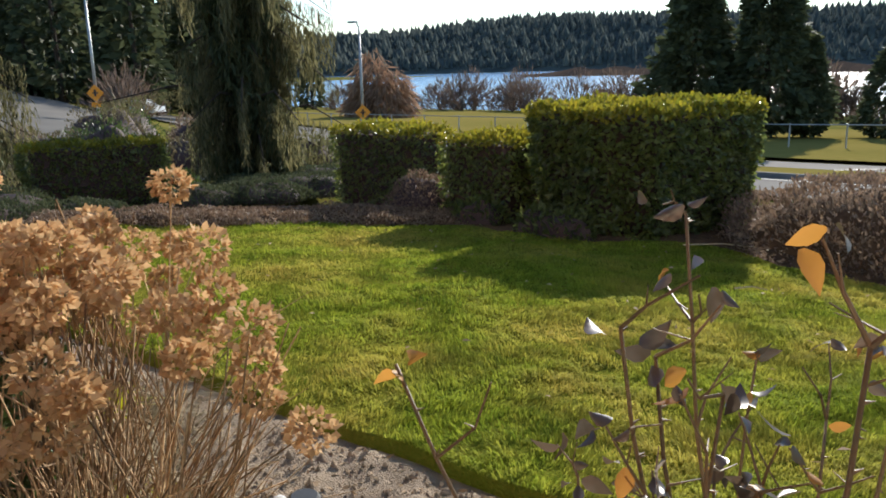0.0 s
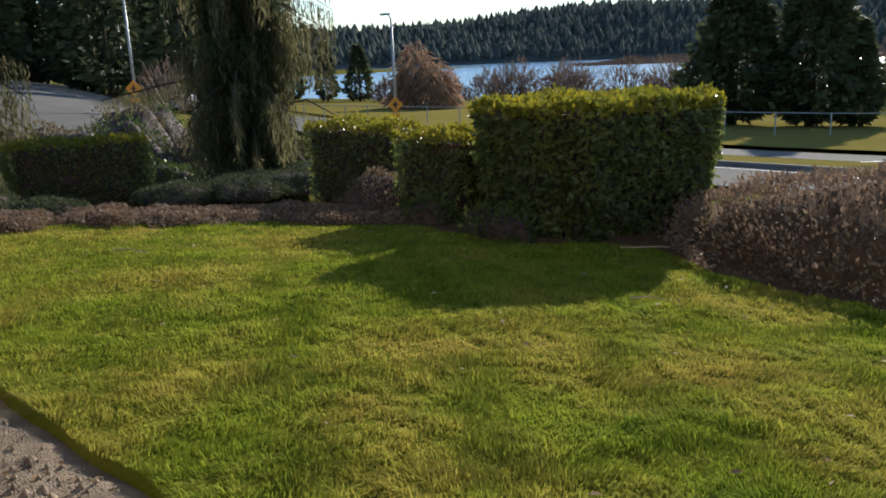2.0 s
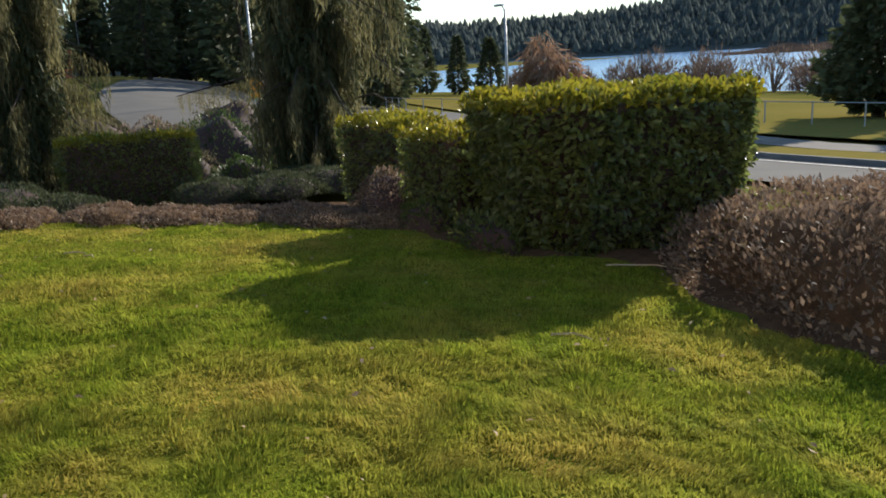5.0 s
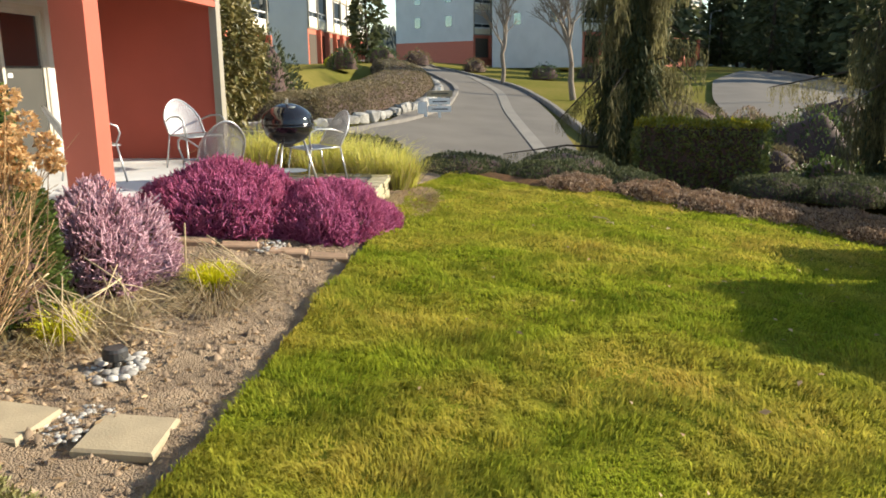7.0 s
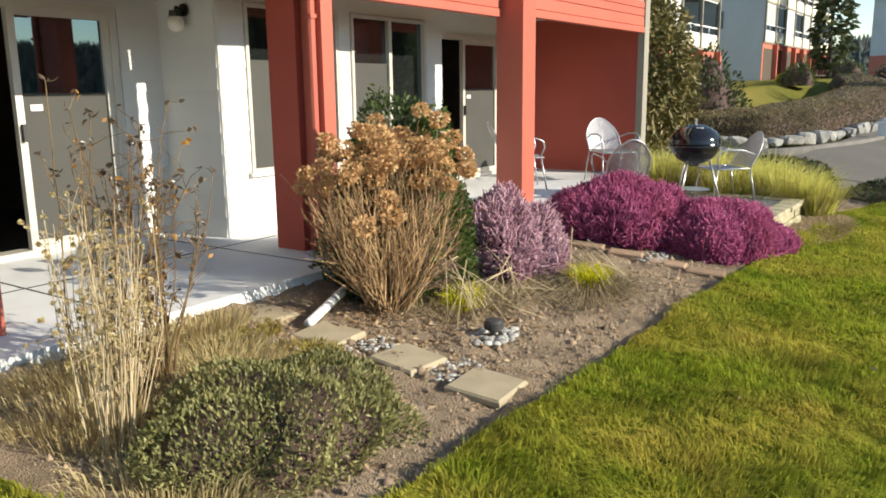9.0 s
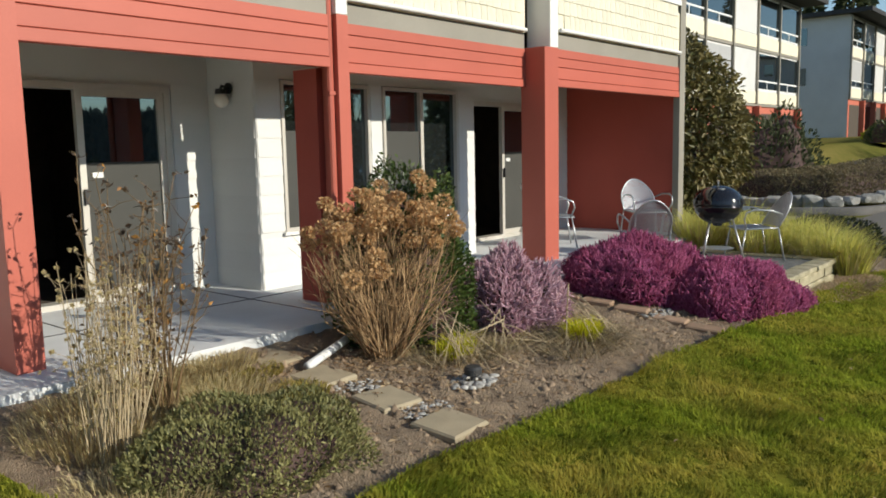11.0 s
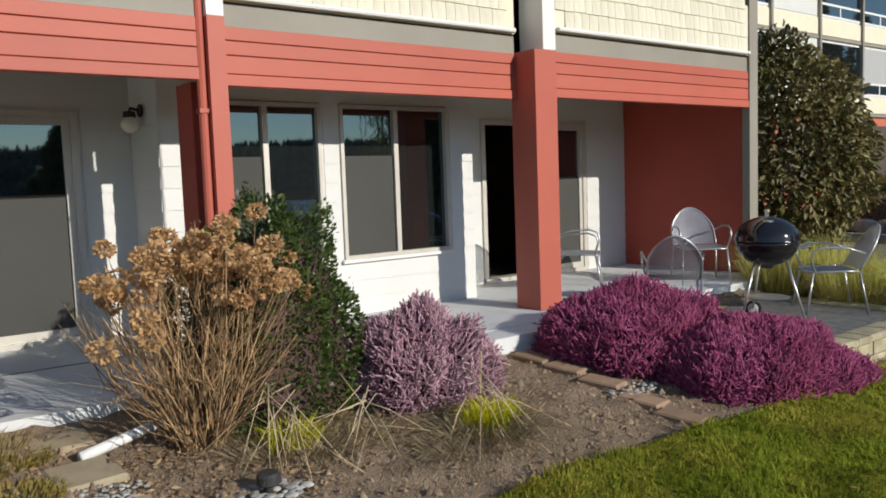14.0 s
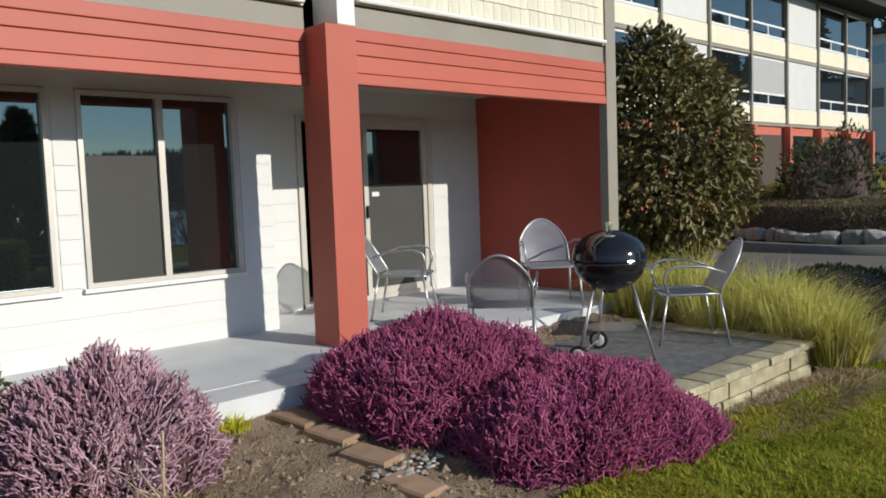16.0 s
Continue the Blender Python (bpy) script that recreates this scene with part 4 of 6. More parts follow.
def mound(name, c, radii, label, category, body, spikes, count, length, thick, up=0.5, leafy=False, width=0.4, lumps=0.15, ground_z=None, group="", z_low=0.02, wild=0.5):
    """A domed shrub: a lumpy dark body under many small shoots."""
    rx, ry, h = radii
    z = soil_z(*c) - 0.02 if ground_z is None else ground_z
    t = thing(name, label, category, Matrix.Translation((c[0], c[1], z)), group=group)
    k = rng.uniform(0, 2 * np.pi, count)
    s = rng.uniform(z_low, 1, count)
    rad = np.sqrt(1 - s * s)
    d = np.stack([rad * np.cos(k), rad * np.sin(k), s], 1)
    lump = 1 + lumps * np.sin(d[:, 0] * 5 + c[0] * 3) * np.sin(d[:, 1] * 6 + c[1]) + lumps * 0.6 * np.sin(d[:, 0] * 11 + d[:, 2] * 9) + rng.normal(0, 0.03, count)
    pos = d * np.array([rx, ry, h]) * lump[:, None]
    nrm = unit(d / np.array([rx, ry, h]))
    g = Geo()
    rows = []
    for i in range(9):
        a = i / 8 * math.pi / 2
        rows.append((math.cos(a) * 0.86, math.sin(a) * 0.88))
    vs, fs, S = [], [], 20
    for cr, sz in rows:
        for j in range(S):
            a = 2 * math.pi * j / S
            dx, dy = math.cos(a) * cr, math.sin(a) * cr
            f = 1 + lumps * math.sin(dx * 5 + c[0] * 3) * math.sin(dy * 6 + c[1])
            vs.append((dx * rx * f, dy * ry * f, sz * h * f))
    for i in range(8):
        for j in range(S):
            j2 = (j + 1) % S
            fs.append((i * S + j, i * S + j2, (i + 1) * S + j2, (i + 1) * S + j))
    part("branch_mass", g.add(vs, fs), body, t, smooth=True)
    L = rng.uniform(0.6, 1.3, count) * length
    ax = unit(nrm + np.array([0, 0, up]) + rng.normal(size=(count, 3)) * wild)
    if leafy:
        put("leaf_mass", leaf_mesh("leaf_mass", pos - ax * L[:, None] * 0.4, ax, L, width, 0.1, nrm), spikes, t)
    else:
        # flower spikes: two stacked cones
        a = pos - ax * L[:, None] * 0.55
        put("flower_mass", fan_tubes("flower_mass", a, pos + ax * L[:, None] * 0.45, thick * 0.6, thick * 0.35, bend=rng.normal(size=(count, 3)) * 0.004), spikes, t)
        # florets standing off the spikes
        m = count * 2
        i = rng.integers(0, count, m)
        fpos = a[i] + ax[i] * (L[i] * rng.uniform(0.3, 1.0, m))[:, None]
        put("bloom", leaf_mesh("bloom", fpos, ax[i] * 0.5 + rng.normal(size=(m, 3)), rng.uniform(0.012, 0.022, m), 0.7, 0.1), spikes, t)
    return t


# ---- beds: heathers ----
for hc, hr, hn, note in (((-5.98, 1.12), (0.82, 0.74, 0.56), 8200, "magenta winter heather in full flower beside the patio"), ((-6.22, 2.06), (0.84, 0.60, 0.45), 7200, "low magenta winter heather beside the edging bricks"), ((-6.60, 2.40), (0.58, 0.40, 0.30), 3400, "low magenta winter heather spilling to the lawn edge")):
    mound("heather", hc, hr, note, "shrub", SHADED_CORE, HEATH, hn, 0.10, 0.011, group="magenta heathers", lumps=0.08, up=0.7, wild=0.75)
mound("heather", (-3.86, 0.92), (0.54, 0.50, 0.58), "pale mauve heather bush in flower", "shrub", SHADED_CORE, HEATH_PALE, 4800, 0.10, 0.012)
mound("evergreen_shrub", (-2.88, 0.64), (0.64, 0.52, 1.27), "dark small-leaved evergreen bush behind dry flower heads", "shrub", SHADED_CORE, BOX_LEAF, 15000, 0.042, 0, leafy=True, up=0.3, lumps=0.14, width=0.5)
mound("low_shrub", (-0.55, 1.70), (0.66, 0.56, 0.29), "low spreading grey-green shrub at the bed's end", "shrub", SHADED_CORE, LOW_LEAF, 15000, 0.030, 0, leafy=True, up=0.3, lumps=0.14, width=0.35)
mound("ground_cover", (-0.75, 9.75), (2.6, 2.0, 0.95), "wide mound of russet small-leaved ground cover", "shrub", MULCH, COTONEASTER, 15000, 0.06, 0, leafy=True, up=0.2, lumps=0.07, ground_z=-0.68, width=0.45)
mound("ground_cover", (2.6, 10.0), (2.6, 2.1, 0.9), "wide mound of russet small-leaved ground cover", "shrub", MULCH, COTONEASTER, 9000, 0.065, 0, leafy=True, up=0.2, lumps=0.07, ground_z=-0.68, width=0.45)
mound("low_shrub", (-7.5, 9.0), (0.60, 0.5, 0.62), "rounded dark twiggy shrub between hedges", "shrub", SHADED_CORE, COTONEASTER, 2600, 0.05, 0, leafy=True, lumps=0.08, ground_z=-0.68)
for cx, cy, rx, ry, h in ((-11.9, 3.2, 0.95, 0.8, 0.30), (-12.3, 5.0, 1.6, 0.9, 0.42), (-11.4, 4.6, 0.8, 0.7, 0.26), (-11.1, 5.7, 0.8, 0.6, 0.24), (-12.3, 8.6, 1.0, 0.7, 0.30), (-11.4, 9.4, 0.9, 0.7, 0.30), (-12.6, 9.9, 1.0, 0.8, 0.34), (-13.4, 11.0, 1.2, 0.9, 0.40), (-11.8, 10.9, 1.1, 0.8, 0.36), (-14.6, 11.6, 1.2, 1.0, 0.40), (-12.6, 12.2, 1.2, 0.9, 0.40), (-10.6, 12.0, 1.1, 0.8, 0.36)):
    mound("ground_cover", (cx, cy), (rx, ry, h), "dark low juniper in the tree shade", "shrub", SHADED_CORE, CONIFER, 4200, 0.055, 0, leafy=True, lumps=0.1, ground_z=float(ground(cx, cy)) - 0.02, group="border shrubs")
for k in range(8):
    cx = -10.2 + 0.50 * k
    cy = float(edge_far(cx)) + 0.62 + 0.12 * math.sin(k * 2.1)
    mound("ground_cover", (cx, cy), (0.70, 0.50, 0.15 + 0.03 * math.sin(k * 1.7)), "low russet ground-cover shrub along the border", "shrub", MULCH, COTONEASTER, 2200, 0.045, 0, leafy=True, lumps=0.16, wild=0.8, ground_z=float(ground(cx, cy)) + 0.02, group="border shrubs")
mound("dark_shrub", (-12.4, 1.35), (1.1, 0.85, 0.42), "dark shaded low shrub at the lawn's corner", "shrub", SHADED_CORE, CONIFER, 2600, 0.06, 0, leafy=True, lumps=0.08, ground_z=float(ground(-12.4, 1.35)))

# small laurel regrowth at the foot of the tall hedge
for cx, cy in ((-4.75, 8.28), (-5.15, 8.45), (-6.2, 8.6)):
    mound("laurel_sprout", (cx, cy), (0.42, 0.22, 0.34), "leafy laurel regrowth at the hedge's foot", "shrub", SHADED_CORE, LAUREL, 420, 0.085, 0, leafy=True, ground_z=-0.60, group="laurel regrowth")


# ---- dry hydrangea ----
def flower_ball(c, r, n, bag):
    d = unit(rng.normal(size=(n, 3)))
    d[:, 2] *= 0.8
    bag.append((c + d * r * rng.uniform(0.75, 1.0, (n, 1)), d))


hy = thing("hydrangea", "dry winter hydrangea with tan papery flower heads on bare canes", "shrub", Matrix.Translation((-2.28, 1.00, soil_z(-2.28, 1.0))))
n = 190
ang, lean = rng.uniform(0, 2 * np.pi, n), np.sqrt(rng.uniform(0, 1, n))
tips = np.stack([np.cos(ang) * lean * 0.74, np.sin(ang) * lean * 0.54, 0.66 + 0.44 * (1 - lean ** 2) + rng.normal(0, 0.14, n)], 1)
base = np.stack([np.cos(ang), np.sin(ang), np.zeros(n)], 1) * rng.uniform(0.02, 0.16, (n, 1))
put("cane_mass", fan_tubes("cane_mass", base, tips, 0.0048, 0.0026, bend=rng.normal(size=(n, 3)) * 0.085), STEM_TAN, hy)
m = 620
i = rng.integers(0, n, m)
f0 = rng.uniform(0.25, 0.8, (m, 1))
sb = base[i] * (1 - f0) + tips[i] * f0
put("twig_mass", fan_tubes("twig_mass", sb, sb + unit(tips[i] - base[i] + rng.normal(size=(m, 3)) * 0.35) * rng.uniform(0.15, 0.4, (m, 1)), 0.0028, 0.001), STEM_TAN, hy)
top = np.argsort(-tips[:, 2] + rng.normal(0, 0.22, n))[:66]
for h in top:
    bag = []
    flower_ball(tips[h], rng.uniform(0.050, 0.080), 170, bag)
    put("flower_head", leaf_mesh("flower_head", bag[0][0] - bag[0][1] * 0.01, bag[0][1] + rng.normal(size=bag[0][1].shape) * 0.5, rng.uniform(0.018, 0.032, 170), 0.8, 0.15), DRY_HEAD, hy)


def grass_clump(name, c, r, count, height, spreadk, material, label, category="grass clump", z=None, width=0.006, group=""):
    zz = soil_z(*c) if z is None else z
    t = thing(name, label, category, Matrix.Translation((c[0], c[1], zz)), group=group)
    a, q = rng.uniform(0, 2 * np.pi, count), np.sqrt(rng.uniform(0, 1, count))
    base = np.stack([np.cos(a) * q * r[0], np.sin(a) * q * r[1], np.zeros(count)], 1)
    lean = np.stack([np.cos(a), np.sin(a), np.zeros(count)], 1) * (q * spreadk)[:, None] + rng.normal(size=(count, 3)) * 0.22 * np.array([1, 1, 0])
    tall = rng.uniform(0.55, 1.15, count) * height
    put("tuft", blade_mesh("tuft", base[::2], lean[::2], tall[::2], width), material, t)
    put("outer_tuft", blade_mesh("outer_tuft", base[1::2], lean[1::2] * 1.25, tall[1::2] * 0.9, width), material, t)
    return t


# bed plants
grass_clump("yellow_shoots", (-3.78, 1.79), (0.13, 0.10), 620, 0.25, 0.75, LIME, "tuft of lime-yellow spring shoots", "plant", width=0.012)
grass_clump("dead_perennial", (-3.74, 1.82), (0.26, 0.20), 460, 0.22, 3.4, DEAD_BLADE, "arching mop of withered grey-tan leaves", "plant", width=0.009)
grass_clump("dead_perennial", (-3.60, 1.90), (0.40, 0.26), 380, 0.13, 3.4, DEAD_BLADE, "flattened dead perennial stems", "plant", width=0.007)
grass_clump("yellow_shoots", (-2.68, 1.33), (0.14, 0.10), 260, 0.22, 0.7, LIME, "small lime-green shoots among dead stems", "plant", width=0.010)
grass_clump("dead_perennial", (-2.70, 1.35), (0.36, 0.26), 320, 0.16, 3.2, DEAD_BLADE, "bleached dead stems fallen over the soil", "plant", width=0.007)
grass_clump("yellow_shoots", (-4.7, 0.72), (0.10, 0.08), 90, 0.12, 0.7, LIME, "small lime-green tuft at the slab's edge", "plant", width=0.010)
grass_clump("dead_perennial", (-4.3, 1.35), (0.35, 0.25), 220, 0.07, 3.0, DEAD_BLADE, "thin dead straw on the soil", "plant")
for cx, cy, rx, ry, k, hgt in ((-0.85, 0.95, 0.34, 0.36, 1300, 0.18), (-0.75, 1.15, 0.30, 0.3, 700, 0.14), (-0.15, 0.9, 0.4, 0.5, 1500, 0.18), (0.1, 1.8, 0.25, 0.6, 1100, 0.13), (-0.45, 0.55, 0.5, 0.2, 1000, 0.20), (-1.15, 0.50, 0.30, 0.16, 700, 0.13)):
    grass_clump("straw_grass", (cx, cy), (rx, ry), k, hgt, 1.0, DRY_GRASS, "straw-coloured unkempt grass by the porch", z=soil_z(cx, cy), group="straw grass")

# moss and creeping weeds by the stepping stones
for cx, cy, rx, ry, k in ((-1.15, 0.62, 0.42, 0.26, 1500), (-0.85, 1.05, 0.40, 0.30, 1500), (-1.25, 1.15, 0.26, 0.24, 700), (-0.55, 0.62, 0.36, 0.24, 900)):
    grass_clump("moss_patch", (cx, cy), (rx, ry), k, 0.060, 0.9, MOSS, "yellow-green moss and creeping weeds on the soil", "moss", width=0.012, group="moss patches")


def fallen_stalks(c, n, length, seed, label):
    """Long bleached stems fallen outwards from one crown."""
    r = random.Random(seed)
    t = thing("fallen_stalks", label, "plant", Matrix.Translation((c[0], c[1], soil_z(*c))))
    for _ in range(n):
        a = r.gauss(0.9, 0.9)
        L = length * r.uniform(0.5, 1.1)
        top = r.uniform(0.10, 0.42)
        ex, ey = math.cos(a) * L, math.sin(a) * L
        drop = soil_z(c[0] + ex, c[1] + ey) - soil_z(*c)
        bx, by = r.uniform(-0.12, 0.12), r.uniform(-0.10, 0.10)
        pts = [(bx - ex * 0.15, by - ey * 0.15, top), (bx + ex * 0.35, by + ey * 0.35, top * 0.62 + 0.02), (bx + ex, by + ey, drop + 0.015)]
        part("stalk", Geo().tube(pts, r.uniform(0.003, 0.006), 5, 0.002), STEM_PALE, t, smooth=True)
    return t


fallen_stalks((-2.62, 1.28), 22, 0.52, 4, "bleached stalks fallen from the dry bush onto the soil")
fallen_stalks((-3.05, 1.42), 11, 0.48, 6, "bleached stalks fallen across the soil")
fallen_stalks((-3.72, 1.80), 12, 0.50, 8, "dry stalks splayed round a yellow tuft")

# ornamental grasses beyond the patio
for cx, cy, r, k, hgt in ((-9.45, 0.45, 0.30, 520, 0.62), (-9.75, 0.95, 0.32, 560, 0.74), (-9.40, 1.35, 0.30, 520, 0.60), (-9.70, 1.75, 0.32, 600, 0.68), (-9.42, 2.15, 0.30, 560, 0.66), (-9.35, 2.42, 0.24, 560, 0.60), (-10.3, 0.5, 0.36, 480, 0.55), (-10.4, 1.4, 0.38, 520, 0.58), (-10.3, 1.9, 0.32, 460, 0.50), (-10.2, -0.3, 0.36, 420, 0.5)):
    clump = grass_clump("ornamental_grass", (cx, cy), (r, r), k, hgt * 1.18, 0.85, YELLOW_GRASS, "arching clump of yellow-green ornamental grass", z=float(ground(cx, cy)) - 0.05, width=0.011, group="ornamental grasses")
    a, q = rng.uniform(0, 2 * np.pi, k // 2), rng.uniform(0, 1, k // 2)
    out = np.stack([np.cos(a), np.sin(a), 0 * a], 1)
    put("straw_tuft", blade_mesh("straw_tuft", out * (q * r)[:, None], out * (0.5 + q * 1.1)[:, None] + rng.normal(size=(k // 2, 3)) * 0.2 * np.array([1, 1, 0]), rng.uniform(0.5, 1.05, k // 2) * hgt, 0.009), DRY_GRASS, clump, "bleached straw blades")
r9 = random.Random(9)
for k in range(6):
    cx, cy = r9.uniform(-3.9, -2.5), r9.uniform(1.0, 2.1)
    grass_clump("dead_straw", (cx, cy), (0.30, 0.16), 70, r9.uniform(0.10, 0.18), 3.4, DRY_GRASS, "loose bleached straw flattened on the soil", "plant", width=0.008, group="bed straw")
grass_clump("straw_litter", (-8.0, 2.58), (1.0, 0.24), 1300, 0.08, 3.0, DRY_GRASS, "straw litter at the foot of the patio wall", "litter", z=float(ground(-8, 2.5)) - 0.10)
grass_clump("straw_litter", (-8.0, 2.78), (1.10, 0.26), 2200, 0.05, 3.2, DEAD_LEAF, "brown matted straw below the patio wall", "litter", z=float(ground(-8, 2.9)) + 0.005, width=0.008)


# ---- stalky plants near the eye: leggy dead perennial and the rose ----
def stalks(name, c, n, height, spread_r, label, heads, material, z=None, seedheads=None, seed_r=0.012):
    zz = float(ground(*c)) if z is None else z
    t = thing(name, label, "plant", Matrix.Translation((c[0], c[1], zz)))
    a = rng.uniform(0, 2 * np.pi, n)
    q = rng.uniform(0.1, 1, n)
    base = np.stack([np.cos(a) * q * 0.16, np.sin(a) * q * 0.16, np.zeros(n)], 1)
    tip = np.stack([np.cos(a) * q * spread_r, np.sin(a) * q * spread_r, height * rng.uniform(0.6, 1.05, n)], 1)
    put("stem_mass", fan_tubes("stem_mass", base, tip, 0.004, 0.0016, bend=rng.normal(size=(n, 3)) * 0.03), material, t)
    m = n * 5
    i = rng.integers(0, n, m)
    f = rng.uniform(0.3, 0.98, (m, 1))
    b = base[i] * (1 - f) + tip[i] * f
    e = b + unit(rng.normal(size=(m, 3)) + np.array([0, 0, 0.8])) * rng.uniform(0.05, 0.17, (m, 1))
    put("twig_mass", fan_tubes("twig_mass", b, e, 0.0017, 0.0007), material, t)
    if heads:
        k = rng.integers(0, m, heads)
        d = unit(rng.normal(size=(heads * 6, 3)))
        put("seed_mass", leaf_mesh("seed_mass", np.repeat(e[k], 6, 0), d, seed_r, 0.7), seedheads, t)
    return t


stalks("dead_perennial", (-0.02, 1.24), 50, 0.98, 0.30, "tall leggy dead perennial with pale seed heads", 520, STEM_PALE, seedheads=DRY_GRASS, seed_r=0.016)
stalks("dead_perennial", (-0.30, 0.95), 26, 0.72, 0.26, "thin dead perennial stems with pale seed heads", 260, STEM_PALE, seedheads=DRY_GRASS, seed_r=0.016)


def rose_bush(c, seed, n, height, label, lean=0.17, reach=0.17):
    r = random.Random(seed)
    z = soil_z(*c)
    t = thing("rose_bush", label, "shrub", Matrix.Translation((c[0], c[1], z)))
    cane, twigs, thorns = Geo(), Geo(), Geo()
    leaves, amber = [], []

    def some_leaves(q, k, low=-1.2):
        for _ in range(k):
            o = q + Vector((r.uniform(-1, 1), r.uniform(-1, 1), r.uniform(-1, 1))) * 0.018
            dd = Vector((r.uniform(-1, 1), r.uniform(-1, 1), r.uniform(low, 0.25)))
            (amber if r.random() < 0.16 else leaves).append((*o, *dd, r.uniform(0.024, 0.046)))

    for i in range(n):
        a = r.uniform(0, 2 * math.pi)
        p = Vector((math.cos(a) * 0.06, math.sin(a) * 0.06, 0))
        d = Vector((math.cos(a) * r.uniform(0.02, lean), math.sin(a) * r.uniform(0.02, lean), 1)).normalized()
        pts, L = [p.copy()], height * r.uniform(0.72, 1.04)
        k = 10
        for s in range(k):
            d = (d + Vector((r.uniform(-1, 1), r.uniform(-1, 1), 0.34)) * 0.14).normalized()
            p = p + d * L / k
            pts.append(p.copy())
            for _ in range(2):
                o = pts[-2].lerp(p, r.random())
                e = (d.orthogonal() + Vector((r.uniform(-1, 1), r.uniform(-1, 1), r.uniform(-0.2, 0.5)))).normalized()
                thorns.tube([o, o + e * 0.012], 0.0026, 4, 0.0003)
        cane.tube(pts, 0.0052, 6, 0.0024)
        some_leaves(pts[-1], r.randint(1, 4), -0.6)
        for s in range(3, k + 1):
            for _ in range(r.choice((0, 1, 1, 2))):
                e = Vector((r.uniform(-1, 1), r.uniform(-1, 1), r.uniform(0.1, 1.1))).normalized()
                q = pts[s] + e * r.uniform(0.04, reach)
                md = (pts[s] + q) / 2 + Vector((r.uniform(-1, 1), r.uniform(-1, 1), r.uniform(-1, 1))) * 0.012
                twigs.tube([pts[s], md, q], 0.0026, 5, 0.0013)
                w = md + Vector((r.uniform(-1, 1), r.uniform(-1, 1), r.uniform(0, 1))) * 0.035
                twigs.tube([md, w], 0.0015, 4, 0.0008)
                if r.random() < 0.62:
                    some_leaves(q, r.randint(1, 3))
    part("cane_mass", cane, CANE, t, smooth=True)
    part("twig_mass", twigs, CANE, t)
    part("thorn_mass", thorns, CANE, t)
    for name, rows, mat, note in (("leaf_mass", leaves, ROSE_LEAF, ""), ("amber_leaf_mass", amber, ROSE_AMBER, "amber autumn leaves")):
        q = np.array(rows)
        put(name, curled_leaves(name, q[:, :3], q[:, 3:6], q[:, 6]), mat, t, note)
    return t


def curled_leaves(name, base, along, size, k=5):
    """Withered oval leaves: folded along the rib, curling down to a point."""
    n = len(base)
    al = unit(along)
    side = unit(np.cross(al, rng.normal(size=(n, 3))))
    up = np.cross(side, al)
    curl, fold = rng.uniform(-0.3, 1.3, n), rng.uniform(0.1, 0.8, n)
    prof = np.sin(np.pi * np.linspace(0.04, 1, k) ** 0.8) * 0.30
    V = []
    for i, s in enumerate(np.linspace(0, 1, k)):
        c = base + al * (size * s)[:, None] - up * (size * curl * s * s * 0.5)[:, None]
        w = (size * max(prof[i], 0.004))[:, None]
        lift = up * (w[:, 0] * fold)[:, None]
        V += [c - side * w + lift, c, c + side * w + lift]
    V = np.stack(V, 1).reshape(-1, 3)
    o = np.arange(n)[:, None] * 3 * k
    F = np.concatenate([o + np.array([[3 * i + j, 3 * i + j + 1, 3 * i + j + 4, 3 * i + j + 3]]) for i in range(k - 1) for j in (0, 1)])
    return fast_mesh(name, V, F)


rose_bush((-0.52, 0.92), 3, 24, 1.24, "leggy rose bush with bronzed winter leaves")
rose_bush((-0.33, 0.58), 12, 2, 1.46, "tall thorny rose canes with amber autumn leaves", 0.03, 0.09)
rose_bush((-0.42, 0.80), 8, 13, 1.42, "leggy rose bush with bronzed and amber leaves")


# ---- stepping stones, edging bricks, pebbles, bed lamp ----
def slab_piece(name, c, w, d, h, yaw, material, label, z, tilt=(0, 0), group=""):
    g = Geo().box(-w / 2, w / 2, -d / 2, d / 2, -h, 0, bevel=0.012)
    ob = part(name, g, material, None, label, m=pose(c[0], c[1], z, tilt[0], tilt[1], yaw))
    return tagged(ob, label, "paving stone", group)


for i, (sx, sy) in enumerate(((-1.63, 2.165), (-1.65, 1.63), (-1.63, 1.035), (-1.62, 0.47))):
    slab_piece("stepping_stone", (sx, sy), 0.335, 0.33, 0.05, (3, -4, 5, -2)[i], PAVER, "square buff sandstone stepping stone in the soil", float(ground(sx, sy)) - 0.012, (-4.5, (1, -1, 0.5, 0)[i]), "stepping stones")
for i, (bx, by) in enumerate(((-5.09, 0.83), (-5.10, 1.18), (-5.07, 1.57), (-4.99, 2.00), (-4.94, 2.35))):
    slab_piece("edging_brick", (bx, by), 0.19, 0.31, 0.06, 8 + 3 * (i % 3), EDGING, "weathered buff edging brick along the heather", float(ground(bx, by)) - 0.005, (-4.5, 0), "edging bricks")


